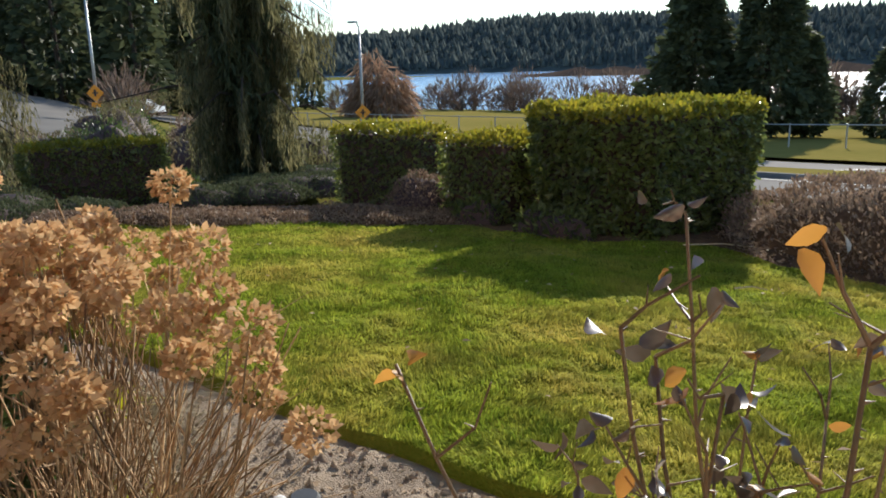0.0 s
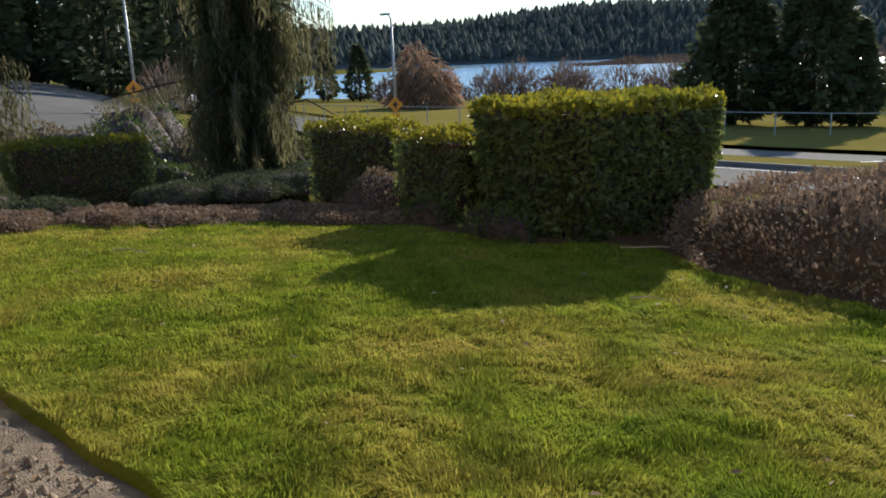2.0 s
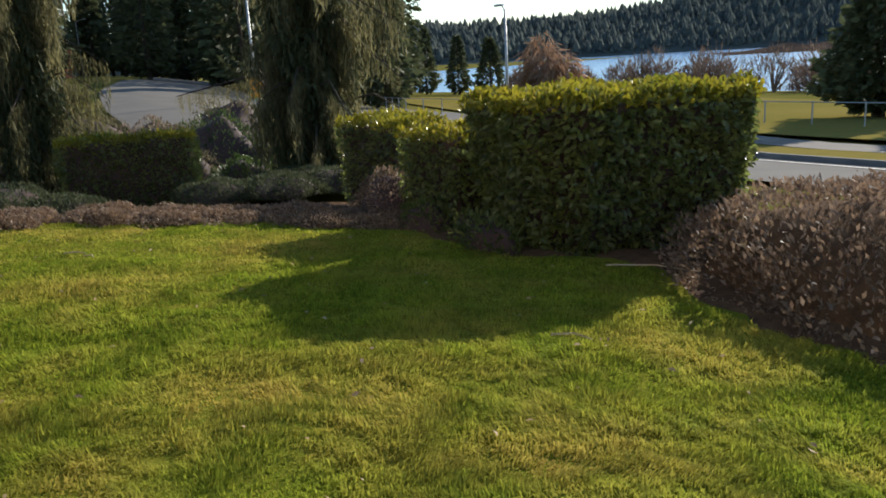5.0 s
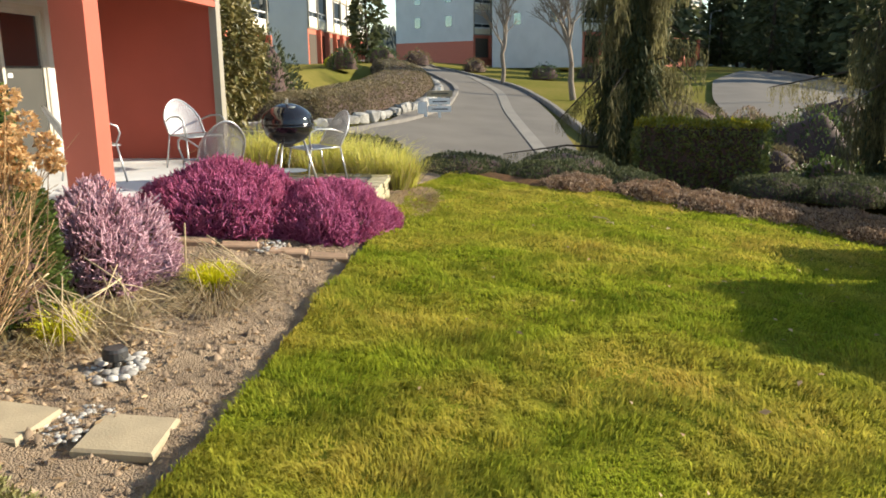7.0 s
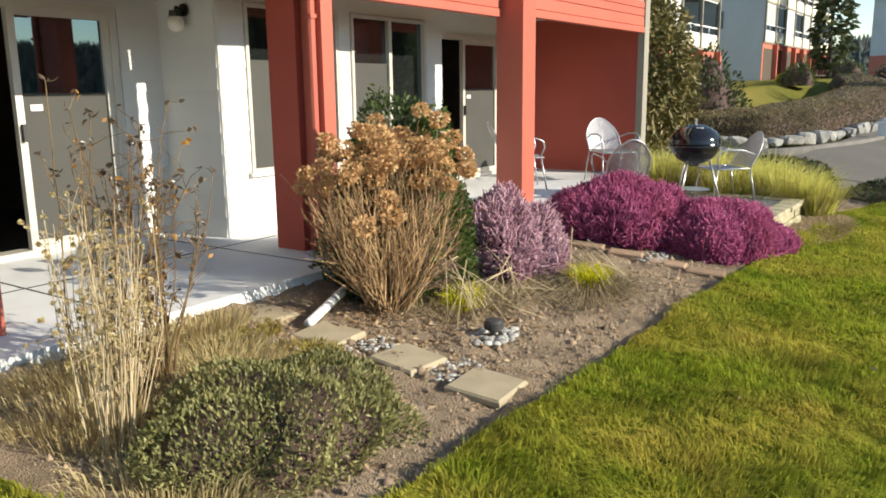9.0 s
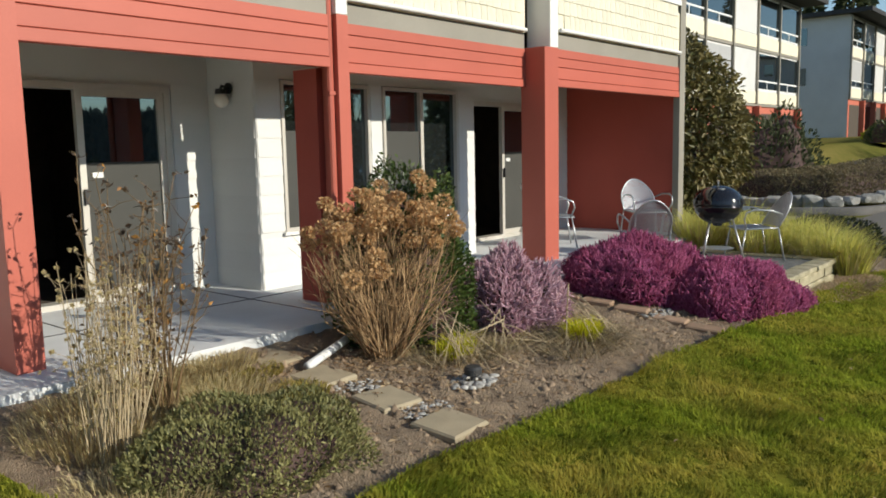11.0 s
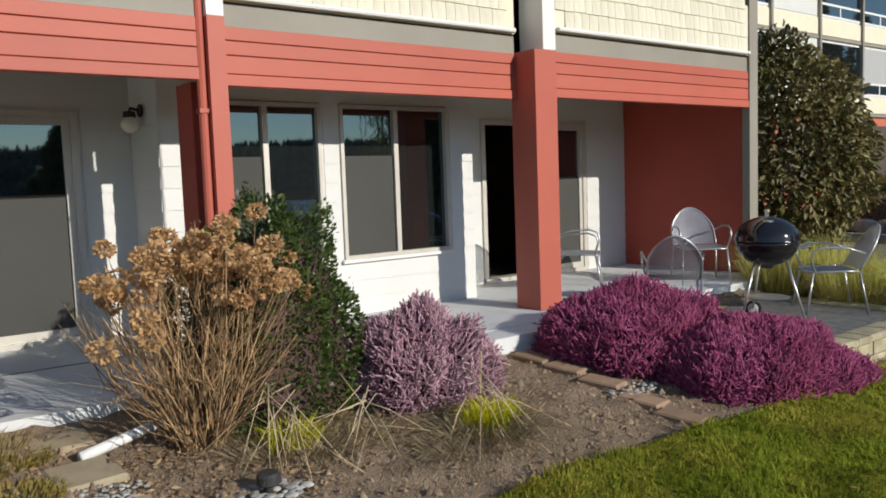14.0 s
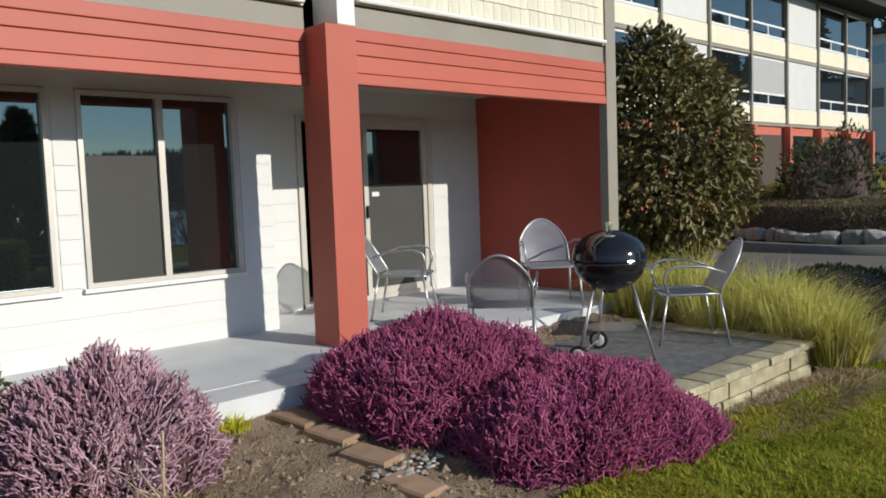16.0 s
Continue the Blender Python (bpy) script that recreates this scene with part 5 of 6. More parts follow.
def pebbles(name, c, r, n, size, label):
    t = thing(name, label, "pebbles", Matrix.Translation((c[0], c[1], soil_z(*c))), kind="stuff")
    g = Geo()
    rr = random.Random(n)
    for _ in range(n):
        a, q = rr.uniform(0, 6.283), math.sqrt(rr.random())
        s = size * rr.uniform(0.6, 1.4)
        x, y = math.cos(a) * q * r, math.sin(a) * q * r * 0.8
        prof = [(s * 0.5, -0.15 * s), (s * 0.85, 0.05 * s), (s * 0.75, 0.3 * s), (s * 0.3, 0.48 * s)]
        k = Geo().lathe(prof, 7)
        v = np.concatenate(k.v)
        v[:, 0] *= rr.uniform(0.8, 1.4)
        ca, sa = math.cos(a * 3), math.sin(a * 3)
        v = np.stack([v[:, 0] * ca - v[:, 1] * sa + x, v[:, 0] * sa + v[:, 1] * ca + y, v[:, 2] + s * 0.15], 1)
        g.add(v, k.f)
    part("stone_mass", g, PEBBLE, t, smooth=True)
    return t


pebbles("pebble_ring", (-2.31, 1.79), 0.20, 60, 0.030, "ring of pale pebbles round a low garden light")
pebbles("pebbles", (-1.70, 1.90), 0.20, 120, 0.016, "pale pebbles between stepping stones")
pebbles("pebbles", (-1.68, 1.33), 0.18, 80, 0.015, "pale pebbles between stepping stones")
pebbles("pebbles", (-5.12, 1.78), 0.22, 60, 0.02, "pale pebbles by the heather")
gd = thing("garden_light", "squat black solar garden light among pebbles", "garden light", Matrix.Translation((-2.31, 1.80, soil_z(-2.31, 1.80))))
part("stake", Geo().tube([(0, 0, -0.05), (0, 0, 0.06)], 0.02, 10), PLASTIC_BLACK, gd)
part("head", Geo().lathe([(0.045, 0.05), (0.062, 0.06), (0.062, 0.10), (0.05, 0.115)], 18), PLASTIC_BLACK, gd)
pipe = thing("drain_pipe", "short white plastic drain pipe lying on the soil", "pipe", Matrix.Translation((-2.02, 0.70, soil_z(-2.02, 0.70) + 0.05)))
part("tube", Geo().tube([(-0.38, -0.15, 0.03), (0, 0, 0.0), (0.37, 0.15, -0.03)], 0.032, 10), PLASTIC_WHITE, pipe, smooth=True)
part("marker_stick", Geo().tube([(-3.90, 1.55, soil_z(-3.9, 1.55) - 0.03), (-3.91, 1.57, soil_z(-3.9, 1.55) + 0.42)], 0.006, 6), STEM_PALE, None, "thin pale cane stuck in the soil")
tagged(bpy.data.objects["marker_stick"], category="stick")

# crumbs of soil
n = 9000
x = rng.uniform(-9.0, BED_END, n)
y = rng.uniform(0.3, 1, n) * 0 + rng.uniform(0.33, 2.42, n)
keep = y < edge_near(x) - 0.03
x, y = x[keep], y[keep]
z = bed_height(x, y)
s = rng.gamma(2.0, 0.0035, len(x)) + 0.003
q = np.stack([x, y, z + s * 0.3], 1)
tet = np.array([[1, 0, -0.4], [-0.5, 0.87, -0.4], [-0.5, -0.87, -0.4], [0, 0, 0.9]])
jit = rng.uniform(0.6, 1.4, (len(x), 4, 3))
V = q[:, None] + tet[None] * jit * s[:, None, None]
i = np.arange(len(x))[:, None] * 4
F = np.concatenate([i + np.array([[0, 1, 3]]), i + np.array([[1, 2, 3]]), i + np.array([[2, 0, 3]])])
tagged(put("soil_crumbs", fast_mesh("soil_crumbs", V.reshape(-1, 3), F), CRUMB), "loose crumbs of brown soil", "soil", kind="stuff")
# dead leaves and straw on soil and lawn
n = 5200
x, y = rng.uniform(-9, 0.2, n), rng.uniform(0.4, 2.4, n)
x[:2600], y[:2600] = rng.normal(-2.5, 0.55, 2600), np.clip(rng.normal(1.15, 0.35, 2600), 0.36, 2.3)
q = np.stack([x, y, bed_height(x, y) + 0.008], 1)
d = np.concatenate([rng.normal(size=(n, 2)), rng.normal(0, 0.15, (n, 1))], 1)
tagged(put("leaf_litter", leaf_mesh("leaf_litter", q, d, rng.uniform(0.02, 0.06, n), 0.35, 0.08, np.tile([0, 0, 1.0], (n, 1))), DEAD_LEAF), "dead leaves and straw bits on the soil", "litter", kind="stuff")
n = 150
x = rng.uniform(-11, 1, n)
y = rng.uniform(0, 1, n) ** 0.6 * (edge_far(x) - edge_near(x) - 0.4) + edge_near(x) + 0.2
q = np.stack([x, y, ground(x, y) + 0.045], 1)
d = np.concatenate([rng.normal(size=(n, 2)), rng.normal(0, 0.15, (n, 1))], 1)
tagged(put("fallen_leaves", leaf_mesh("fallen_leaves", q, d, rng.uniform(0.03, 0.07, n), 0.4, 0.1, np.tile([0, 0, 1.0], (n, 1))), DEAD_LEAF), "scattered pale dead leaves on the lawn", "litter", kind="stuff")
for (ax, ay), (bx, by) in (((-2.15, 6.42), (-1.92, 6.55)), ((-3.3, 8.35), (-2.6, 8.75)), ((-7.2, 4.8), (-7.0, 4.95)), ((-6.9, 4.9), (-6.75, 4.95))):
    st = part("twig", Geo().tube([(ax, ay, float(ground(ax, ay)) + 0.05), ((ax + bx) / 2, (ay + by) / 2 + 0.03, float(ground(ax, ay)) + 0.06), (bx, by, float(ground(bx, by)) + 0.05)], 0.009, 6, 0.005), STEM_PALE)
    tagged(st, "pale broken twig lying on the lawn", "twig")

# ---- lawn grass ----
def lawn_blades(count, x0, x1, y_lo, y_hi, hgt, wid, name, fall):
    x = rng.uniform(x0, x1, count)
    a = np.where(x < BED_END, edge_near(x), 0.4) if y_lo is None else np.full(count, y_lo)
    b = edge_far(x) + 0.05 if y_hi is None else np.full(count, y_hi)
    y = a + (b - a) * rng.uniform(0, 1, count)
    dist = np.hypot(x - 0.5, y - 4.0)
    keep = (rng.uniform(0, 1, count) < fall(dist)) & ~((x < BED_END) & (y < edge_near(x))) & (y < edge_far(x) + 0.1) & ~((x > BED_END) & (y < 2.45 - (x - BED_END) * 9))
    x, y = x[keep], y[keep]
    tuft = np.sin(x * 9.7 + 2.9 * np.sin(y * 6.3 + 0.7 * x)) * np.sin(y * 10.9 + 2.7 * np.sin(x * 5.9 - 0.8 * y))
    clump = 0.85 + 0.36 * tuft + 0.2 * np.sin(x * 6.3 + 2.3 * np.sin(y * 4.1)) * np.sin(y * 7.1 + 2.0 * np.sin(x * 3.2)) + 0.28 * np.sin(x * 17.3 + 3 * np.sin(y * 9.1)) * np.sin(y * 15.7 + 3 * np.sin(x * 8.3))
    base = np.stack([x, y, ground(x, y) + 0.012 * np.sin(x * 2.1 + y * 1.7) + 0.008 * np.sin(x * 5.3 - y * 4.1) - 0.004], 1)
    lean = rng.normal(size=(len(x), 3)) * 0.5 * np.array([1, 1, 0])
    lean[:, 0] += 0.8 * np.sin(x * 4.3 + 2.2 * np.sin(y * 3.1))
    lean[:, 1] += 0.8 * np.sin(y * 5.1 + 2.4 * np.sin(x * 3.7))
    me = blade_mesh(name, base, lean, rng.uniform(0.6, 1.25, len(x)) * clump * hgt, wid)
    return tagged(put(name, me, GRASS), "short mown grass, green with straw-yellow patches", "grass", kind="stuff")


lawn_blades(420000, -5.5, 4.0, None, None, 0.052, 0.0058, "lawn_grass", lambda d: np.exp(-(d / 3.0) ** 2))
lawn_blades(230000, -9.0, 4.5, None, None, 0.052, 0.0095, "lawn_grass_mid", lambda d: np.exp(-((d - 3.5) / 3.0) ** 2))
lawn_blades(110000, -11.4, 4.5, None, None, 0.042, 0.013, "lawn_grass_far", lambda d: np.clip((d - 3) / 4, 0, 1))

# ---- garden chairs ----
def chair_mesh_panel(fn, nu, nv, w):
    """Strips running both diagonals over a curved sheet fn(u, v): expanded metal."""
    V, F = [], []
    for sgn in (1, -1):
        for k in range(-nv, nu + 1):
            prev = None
            for s in range(0, 25):
                v = s / 24
                u = (k + (v * nv if sgn > 0 else (1 - v) * nv)) / nu
                if u < 0 or u > 1:
                    prev = None
                    continue
                p, q = fn(u, v), fn(min(1, u + w), v)
                i = len(V)
                V += [p, q]
                if prev is not None:
                    F.append((prev, prev + 1, i + 1, i))
                prev = i
    return Geo().add(V, F)


def build_chair(m):
    t = thing("garden_chair", "silver-grey metal mesh patio armchair with rounded back", "chair", m, "patio chairs")
    W = 0.25

    def back(u, v):
        half = W * (1 - 0.55 * max(0, v - 0.45) ** 2 * 2.2)
        a = (u - 0.5) * 2
        return (a * half, -0.22 - 0.20 * v - 0.045 * (1 - a * a), 0.43 + 0.43 * v * (1 - 0.20 * a * a))

    def seat(u, v):
        a = (u - 0.5) * 2
        return (a * W, -0.22 + 0.46 * v, 0.425 - 0.02 * (1 - a * a) * math.sin(v * 3.1) - 0.012 * v * v)

    bt = part("backrest", chair_mesh_panel(back, 26, 26, 0.016), MESH_METAL, t, "perforated mesh back")
    bt.modifiers.new("thick", "SOLIDIFY").thickness = 0.002
    stp = part("seat", chair_mesh_panel(seat, 26, 26, 0.016), MESH_METAL, t, "perforated mesh seat")
    stp.modifiers.new("thick", "SOLIDIFY").thickness = 0.002
    rim = [back(0, v) for v in np.linspace(0, 1, 9)] + [back(u, 1) for u in np.linspace(0, 1, 11)[1:]] + [back(1, v) for v in np.linspace(1, 0, 9)[1:]]
    part("back_frame", Geo().tube(rim, 0.011, 8), SILVER, t, smooth=True)
    srim = [seat(0, 0)] + [seat(0, v) for v in (0.3, 0.6, 0.9)] + [seat(u, 1) for u in np.linspace(0.05, 0.95, 7)] + [seat(1, v) for v in (0.9, 0.6, 0.3, 0)]
    part("seat_frame", Geo().tube(srim, 0.010, 8), SILVER, t, smooth=True)
    for s in (-1, 1):
        part("leg", Geo().tube([(s * 0.25, 0.20, 0.42), (s * 0.275, 0.27, 0.0)], 0.011, 8), SILVER, t, smooth=True)
        part("leg", Geo().tube([(s * 0.25, -0.22, 0.43), (s * 0.275, -0.30, 0.0)], 0.011, 8), SILVER, t, smooth=True)
        arm = [(s * 0.25, 0.19, 0.42), (s * 0.285, 0.235, 0.55), (s * 0.29, 0.21, 0.63), (s * 0.29, 0.12, 0.665), (s * 0.285, -0.10, 0.655), (s * 0.25, -0.27, 0.60)]
        part("armrest", Geo().tube(arm, 0.011, 8), SILVER, t, smooth=True)
    return t


PATIO = -0.09
ch = build_chair(pose(-7.18, 0.64, PATIO, 0, 0, 130))
copy_thing(ch, pose(-8.72, -0.10, FLOOR, 0, 0, -40))
copy_thing(ch, pose(-8.62, 1.46, PATIO, 0, 0, 222))
copy_thing(ch, pose(-7.42, -0.82, FLOOR, 0, 0, 40))


# ---- kettle grill ----
gr = thing("kettle_grill", "black enamel kettle charcoal grill on three legs with two wheels", "grill", pose(-7.62, 1.38, PATIO, 0, 0, 22))
R = 0.285
bowl = [(0.05, 0.52)] + [(R * math.cos(a), 0.78 + 0.24 * math.sin(a)) for a in np.linspace(-1.35, 0, 12)]
part("bowl", Geo().lathe(bowl, 36), ENAMEL, gr, "glossy black enamel bowl", smooth=True)
lid = [((R + 0.006) * math.cos(a), 0.795 + 0.215 * math.sin(a)) for a in np.linspace(0.0, 1.48, 12)]
part("lid", Geo().lathe([(R + 0.010, 0.783)] + lid, 36), ENAMEL, gr, "glossy black domed lid", smooth=True)
part("rim", Geo().tube([((R + 0.006) * math.cos(a), (R + 0.006) * math.sin(a), 0.785) for a in np.linspace(0, 2 * math.pi, 37)], 0.006, 6, cap=False), ENAMEL, gr)
part("lid_handle", Geo().tube([(-0.07, 0, 1.00), (-0.07, 0, 1.055), (0.07, 0, 1.055), (0.07, 0, 1.00)], 0.008, 6), ALUMINIUM, gr)
part("handle_grip", Geo().box(-0.06, 0.06, -0.016, 0.016, 1.045, 1.072, bevel=0.006), TIMBER, gr)
part("vent", Geo().lathe([(0.05, 0), (0.05, 0.012), (0.01, 0.016)], 16, (0.13, 0.03, 0.965)), ALUMINIUM, gr)
for a, name in ((90, "leg"), (210, "leg"), (330, "leg")):
    ca, sa = math.cos(radians(a)), math.sin(radians(a))
    part(name, Geo().tube([(ca * 0.17, sa * 0.17, 0.60), (ca * 0.345, sa * 0.345, 0.078 if a != 90 else 0.0)], 0.0125, 8), ALUMINIUM, gr, "dull aluminium leg", smooth=True)
for a in (210, 330):
    ca, sa = math.cos(radians(a)), math.sin(radians(a))
    wh = part("wheel", Geo().lathe([(0.045, -0.018), (0.075, -0.02), (0.078, 0), (0.075, 0.02), (0.045, 0.018)], 22), RUBBER, gr, "black rubber tyre", m=Matrix.Translation((ca * 0.37, sa * 0.345, 0.078)) @ Matrix.Rotation(radians(90), 4, "Y"))
    part("rim", Geo().lathe([(0.052, -0.022), (0.035, -0.026), (0.012, -0.026)], 18).lathe([(0.012, 0.026), (0.035, 0.026), (0.052, 0.022)], 18), PLASTIC_WHITE, wh, "white wheel cover")
part("axle", Geo().tube([(-0.36, -0.172, 0.078), (0.36, -0.172, 0.078)], 0.007, 6), ALUMINIUM, gr)
part("ash_tray", Geo().lathe([(0.0, 0.24), (0.19, 0.24), (0.20, 0.25), (0.19, 0.252)], 24), ALUMINIUM, gr, "aluminium ash catcher")
hd = Geo().tube([(-0.10, R - 0.005, 0.72), (-0.10, R + 0.07, 0.73), (0.10, R + 0.07, 0.73), (0.10, R - 0.005, 0.72)], 0.008, 6)
part("bowl_handle", hd, ALUMINIUM, gr)


# ---- trees ----
def weeping_tree(c, height, r_low, r_top, strands, label, seed, skirt=()):
    """A weeping conifer: a dark leaning trunk whose limbs are hung with rows of thin drooping strands."""
    z = float(ground(*c)) - 0.05
    t = thing("weeping_conifer", label, "tree", Matrix.Translation((c[0], c[1], z)))
    rr = random.Random(seed)
    pts = [Vector((0.14 * math.sin(k * 1.3 + seed), 0.14 * math.cos(k * 1.7 + seed), height * k / 8)) for k in range(9)]
    part("trunk", Geo().tube(pts, 0.24, 10, 0.08), BARK, t, smooth=True)
    limbs, bases, lens = Geo(), [], []
    levels = 60

    def hang(o, md, e, k, lo, hi):
        for _ in range(k):
            s = rr.random() ** 0.75
            q = o * (1 - s) ** 2 + md * (2 * s * (1 - s)) + e * s * s
            bases.append((q.x + rr.gauss(0, 0.05), q.y + rr.gauss(0, 0.05), q.z))
            lens.append(min(rr.uniform(lo, hi) * rr.choice((0.6, 1.0, 1.0)), max(0.12, q.z - 0.05)))

    for i in range(levels):
        zz = height * (0.08 + 0.90 * (i / levels)) + rr.uniform(-0.1, 0.1)
        f = zz / height
        R = (r_low * (1 - f) + r_top * f) * rr.choice((0.35, 0.6, 0.9, 1.15, 1.4))
        a = i * 2.399 + rr.uniform(-0.5, 0.5)
        o = Vector((0.14 * math.sin(f * 8 * 1.3 + seed), 0.14 * math.cos(f * 8 * 1.7 + seed), zz))
        e = o + Vector((math.cos(a) * R, math.sin(a) * R, -0.22 * R))
        md = (o + e) / 2 + Vector((0, 0, 0.2 * R))
        limbs.tube([o, md, e], 0.035, 5, 0.008)
        hang(o, md, e, strands // levels, 0.4, 1.5)
    for (sx, sy), (ex, ey), z0, z1, k in skirt:
        o, e = Vector((sx, sy, z0)), Vector((ex, ey, z1))
        md = (o + e) / 2 + Vector((0, 0, 0.16))
        limbs.tube([o, md, e], 0.04, 5, 0.012)
        hang(o, md, e, k, 0.12, 0.5)
    part("limb_mass", limbs, BARK, t)
    B, L = np.array(bases), np.array(lens)
    n = len(B)
    per = 9
    s = np.tile((np.arange(per) + 0.5) / per, (n, 1)) + rng.normal(0, 0.03, (n, per))
    P = B[:, None, :] + np.stack([np.zeros((n, per)), np.zeros((n, per)), -s * L[:, None]], -1)
    P[..., :2] += rng.normal(0, 0.013, (n, per, 2))
    d = rng.normal(size=(n, per, 3)) * 0.22 + np.array([0, 0, -1.0])
    put("foliage", leaf_mesh("foliage", P.reshape(-1, 3), d.reshape(-1, 3), np.repeat(L / per * 1.9, per), 0.13, 0.06), WEEPING, t, "drooping curtains of grey-green foliage")
    # dense dark sprays close to the trunk
    m = 15000
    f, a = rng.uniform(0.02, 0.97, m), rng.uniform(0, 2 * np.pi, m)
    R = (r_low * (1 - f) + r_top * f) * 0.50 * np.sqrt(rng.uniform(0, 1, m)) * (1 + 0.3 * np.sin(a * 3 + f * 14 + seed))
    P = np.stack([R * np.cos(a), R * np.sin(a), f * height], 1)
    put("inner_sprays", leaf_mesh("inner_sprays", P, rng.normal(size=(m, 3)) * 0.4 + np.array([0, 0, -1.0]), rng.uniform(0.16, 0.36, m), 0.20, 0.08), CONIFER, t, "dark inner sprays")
    return t


weeping_tree((-19.4, 7.35), 8.0, 1.75, 0.85, 5200, "tall weeping conifer with drooping dark skirts", 2, skirt=(((0, 0), (0.2, -3.3), 0.95, 0.85, 260), ((0, 0), (0.1, -1.9), 3.4, 1.7, 420)))
weeping_tree((-16.0, 12.85), 7.2, 2.15, 1.5, 6000, "broad weeping conifer hung with grey-green curtains", 5, skirt=(((0, 0), (-2.6, -2.4), 2.5, 2.1, 420), ((0, 0), (1.8, 1.3), 3.9, 2.3, 240)))


def conifer(c, height, radius, label, material, leaves, size, z=None, low=0.08, group="", trunks=1, seed=0):
    zz = float(ground(*c)) - 0.1 if z is None else z
    t = thing("conifer", label, "tree", Matrix.Translation((c[0], c[1], zz)), group)
    part("trunk", Geo().tube([(0, 0, 0), (0, 0, height * 0.97)], radius * 0.09, 7, 0.02), BARK, t)
    f = rng.uniform(low, 1, leaves) ** 1.15
    a = rng.uniform(0, 2 * np.pi, leaves)
    tier = 0.72 + 0.28 * np.abs(np.sin(f * height * 2.2 + a * 1.5 + seed))
    prof = np.clip((1 - f) / (1 - low), 0, 1) ** 0.75 * np.clip(f / (low + 0.10), 0.35, 1)
    r = radius * prof * tier * np.sqrt(rng.uniform(0.25, 1, leaves)) * (1 + 0.25 * np.sin(a * 3 + f * 9 + seed))
    p = np.stack([np.cos(a) * r, np.sin(a) * r, f * height], 1)
    d = np.stack([np.cos(a), np.sin(a), np.full(leaves, -0.25)], 1) + rng.normal(size=(leaves, 3)) * 0.4
    put("crown", leaf_mesh("crown", p, d, rng.uniform(0.6, 1.4, leaves) * size, 0.5, 0.12), material, t)
    return t


ribbon("hill_road", [(-33, 18.0), (-45, 21.5), (-58, 26), (-75, 33), (-95, 41), (-120, 50), (-160, 64)], [7, 10, 12, 11, 9, 8, 8], ASPHALT, "pale worn road climbing between conifers", 0.08)
# dark pair across the road, and a young spruce
conifer((-19.7, 53.6), 11.6, 3.6, "dark full conifer across the road", CONIFER, 8000, 0.58, low=0.08, seed=1)
conifer((-15.1, 54.5), 12.0, 3.5, "dark full conifer across the road", CONIFER, 8000, 0.58, low=0.08, seed=2)
conifer((-12.9, 56.0), 6.7, 1.9, "dark full conifer across the road", CONIFER, 3400, 0.46, low=0.1, seed=3)
conifer((-8.6, 58.0), 5.9, 2.2, "young spruce across the road", CONIFER, 2400, 0.46, seed=4)
conifer((-128, 112), 12, 2.6, "lone conifer by the lake", CONIFER, 1500, 0.9, seed=5)
conifer((-118, 112), 11, 3.4, "lone conifer by the lake", CONIFER, 1700, 0.9, seed=6)
conifer((-139, 112), 14, 3.0, "lone conifer by the lake", CONIFER, 1700, 0.9, seed=9)
rr = random.Random(11)
for k in range(64):
    b = radians(54 + 24 * ((k * 0.618) % 1.0) + rr.uniform(-1.5, 1.5))
    d = rr.uniform(80, 175)
    h = rr.uniform(13, 25) * (0.75 + d / 400)
    cx, cy = -math.sin(b) * d, 4 + math.cos(b) * d
    if 68 < math.degrees(b) < 77 and d < 130:
        continue
    conifer((cx, cy), h, h * rr.uniform(0.15, 0.22), "tall dark conifer behind the road", CONIFER, 1300, 1.15, low=0.06, group="conifer belt", seed=k)
for cx, cy, h in ((-72, -13, 15), (-70, -17, 17), (-95, 24, 20), (-104, 16, 22), (-88, 34, 18), (-112, 5, 22), (-20, -16, 9)):
    conifer((cx, cy), h, h * 0.19, "tall dark conifer by the flats", CONIFER, 2200, 0.8, group="conifers by the flats", seed=int(h))

conifer((-64, -6.2), 14, 1.4, "narrow dark conifer beside the flats", CONIFER, 1600, 0.6, seed=31)


def bare_tree(c, height, label, seed, material, twig_material, depth=5, spread_a=0.55, z=None, droop=0.0, trunk=0.12, start=0.25):
    zz = float(ground(*c)) - 0.05 if z is None else z
    t = thing("bare_tree", label, "tree", Matrix.Translation((c[0], c[1], zz)))
    r = random.Random(seed)
    g, tw = Geo(), Geo()

    def grow(p, d, L, rad, lv):
        q = p + d * L
        md = (p + q) / 2 + Vector((r.uniform(-1, 1), r.uniform(-1, 1), 0)) * L * 0.06
        (g if lv > 1 else tw).tube([p, md, q], rad, 7 if lv > 2 else 4, rad * 0.68, cap=False)
        if lv == 0:
            return
        for k in range(3 if lv > 1 else 4):
            e = (d + Vector((r.uniform(-1, 1), r.uniform(-1, 1), r.uniform(-0.35, 0.6) - droop)) * spread_a).normalized()
            grow(q if k else p + d * L * r.uniform(0.6, 0.95), e, L * r.uniform(0.62, 0.86), rad * 0.62, lv - 1)

    grow(Vector((0, 0, 0)), Vector((r.uniform(-0.08, 0.08), r.uniform(-0.08, 0.08), 1)).normalized(), height * start, trunk, depth)
    part("trunk", g, material, t, smooth=True)
    part("twig_mass", tw, twig_material, t)
    return t


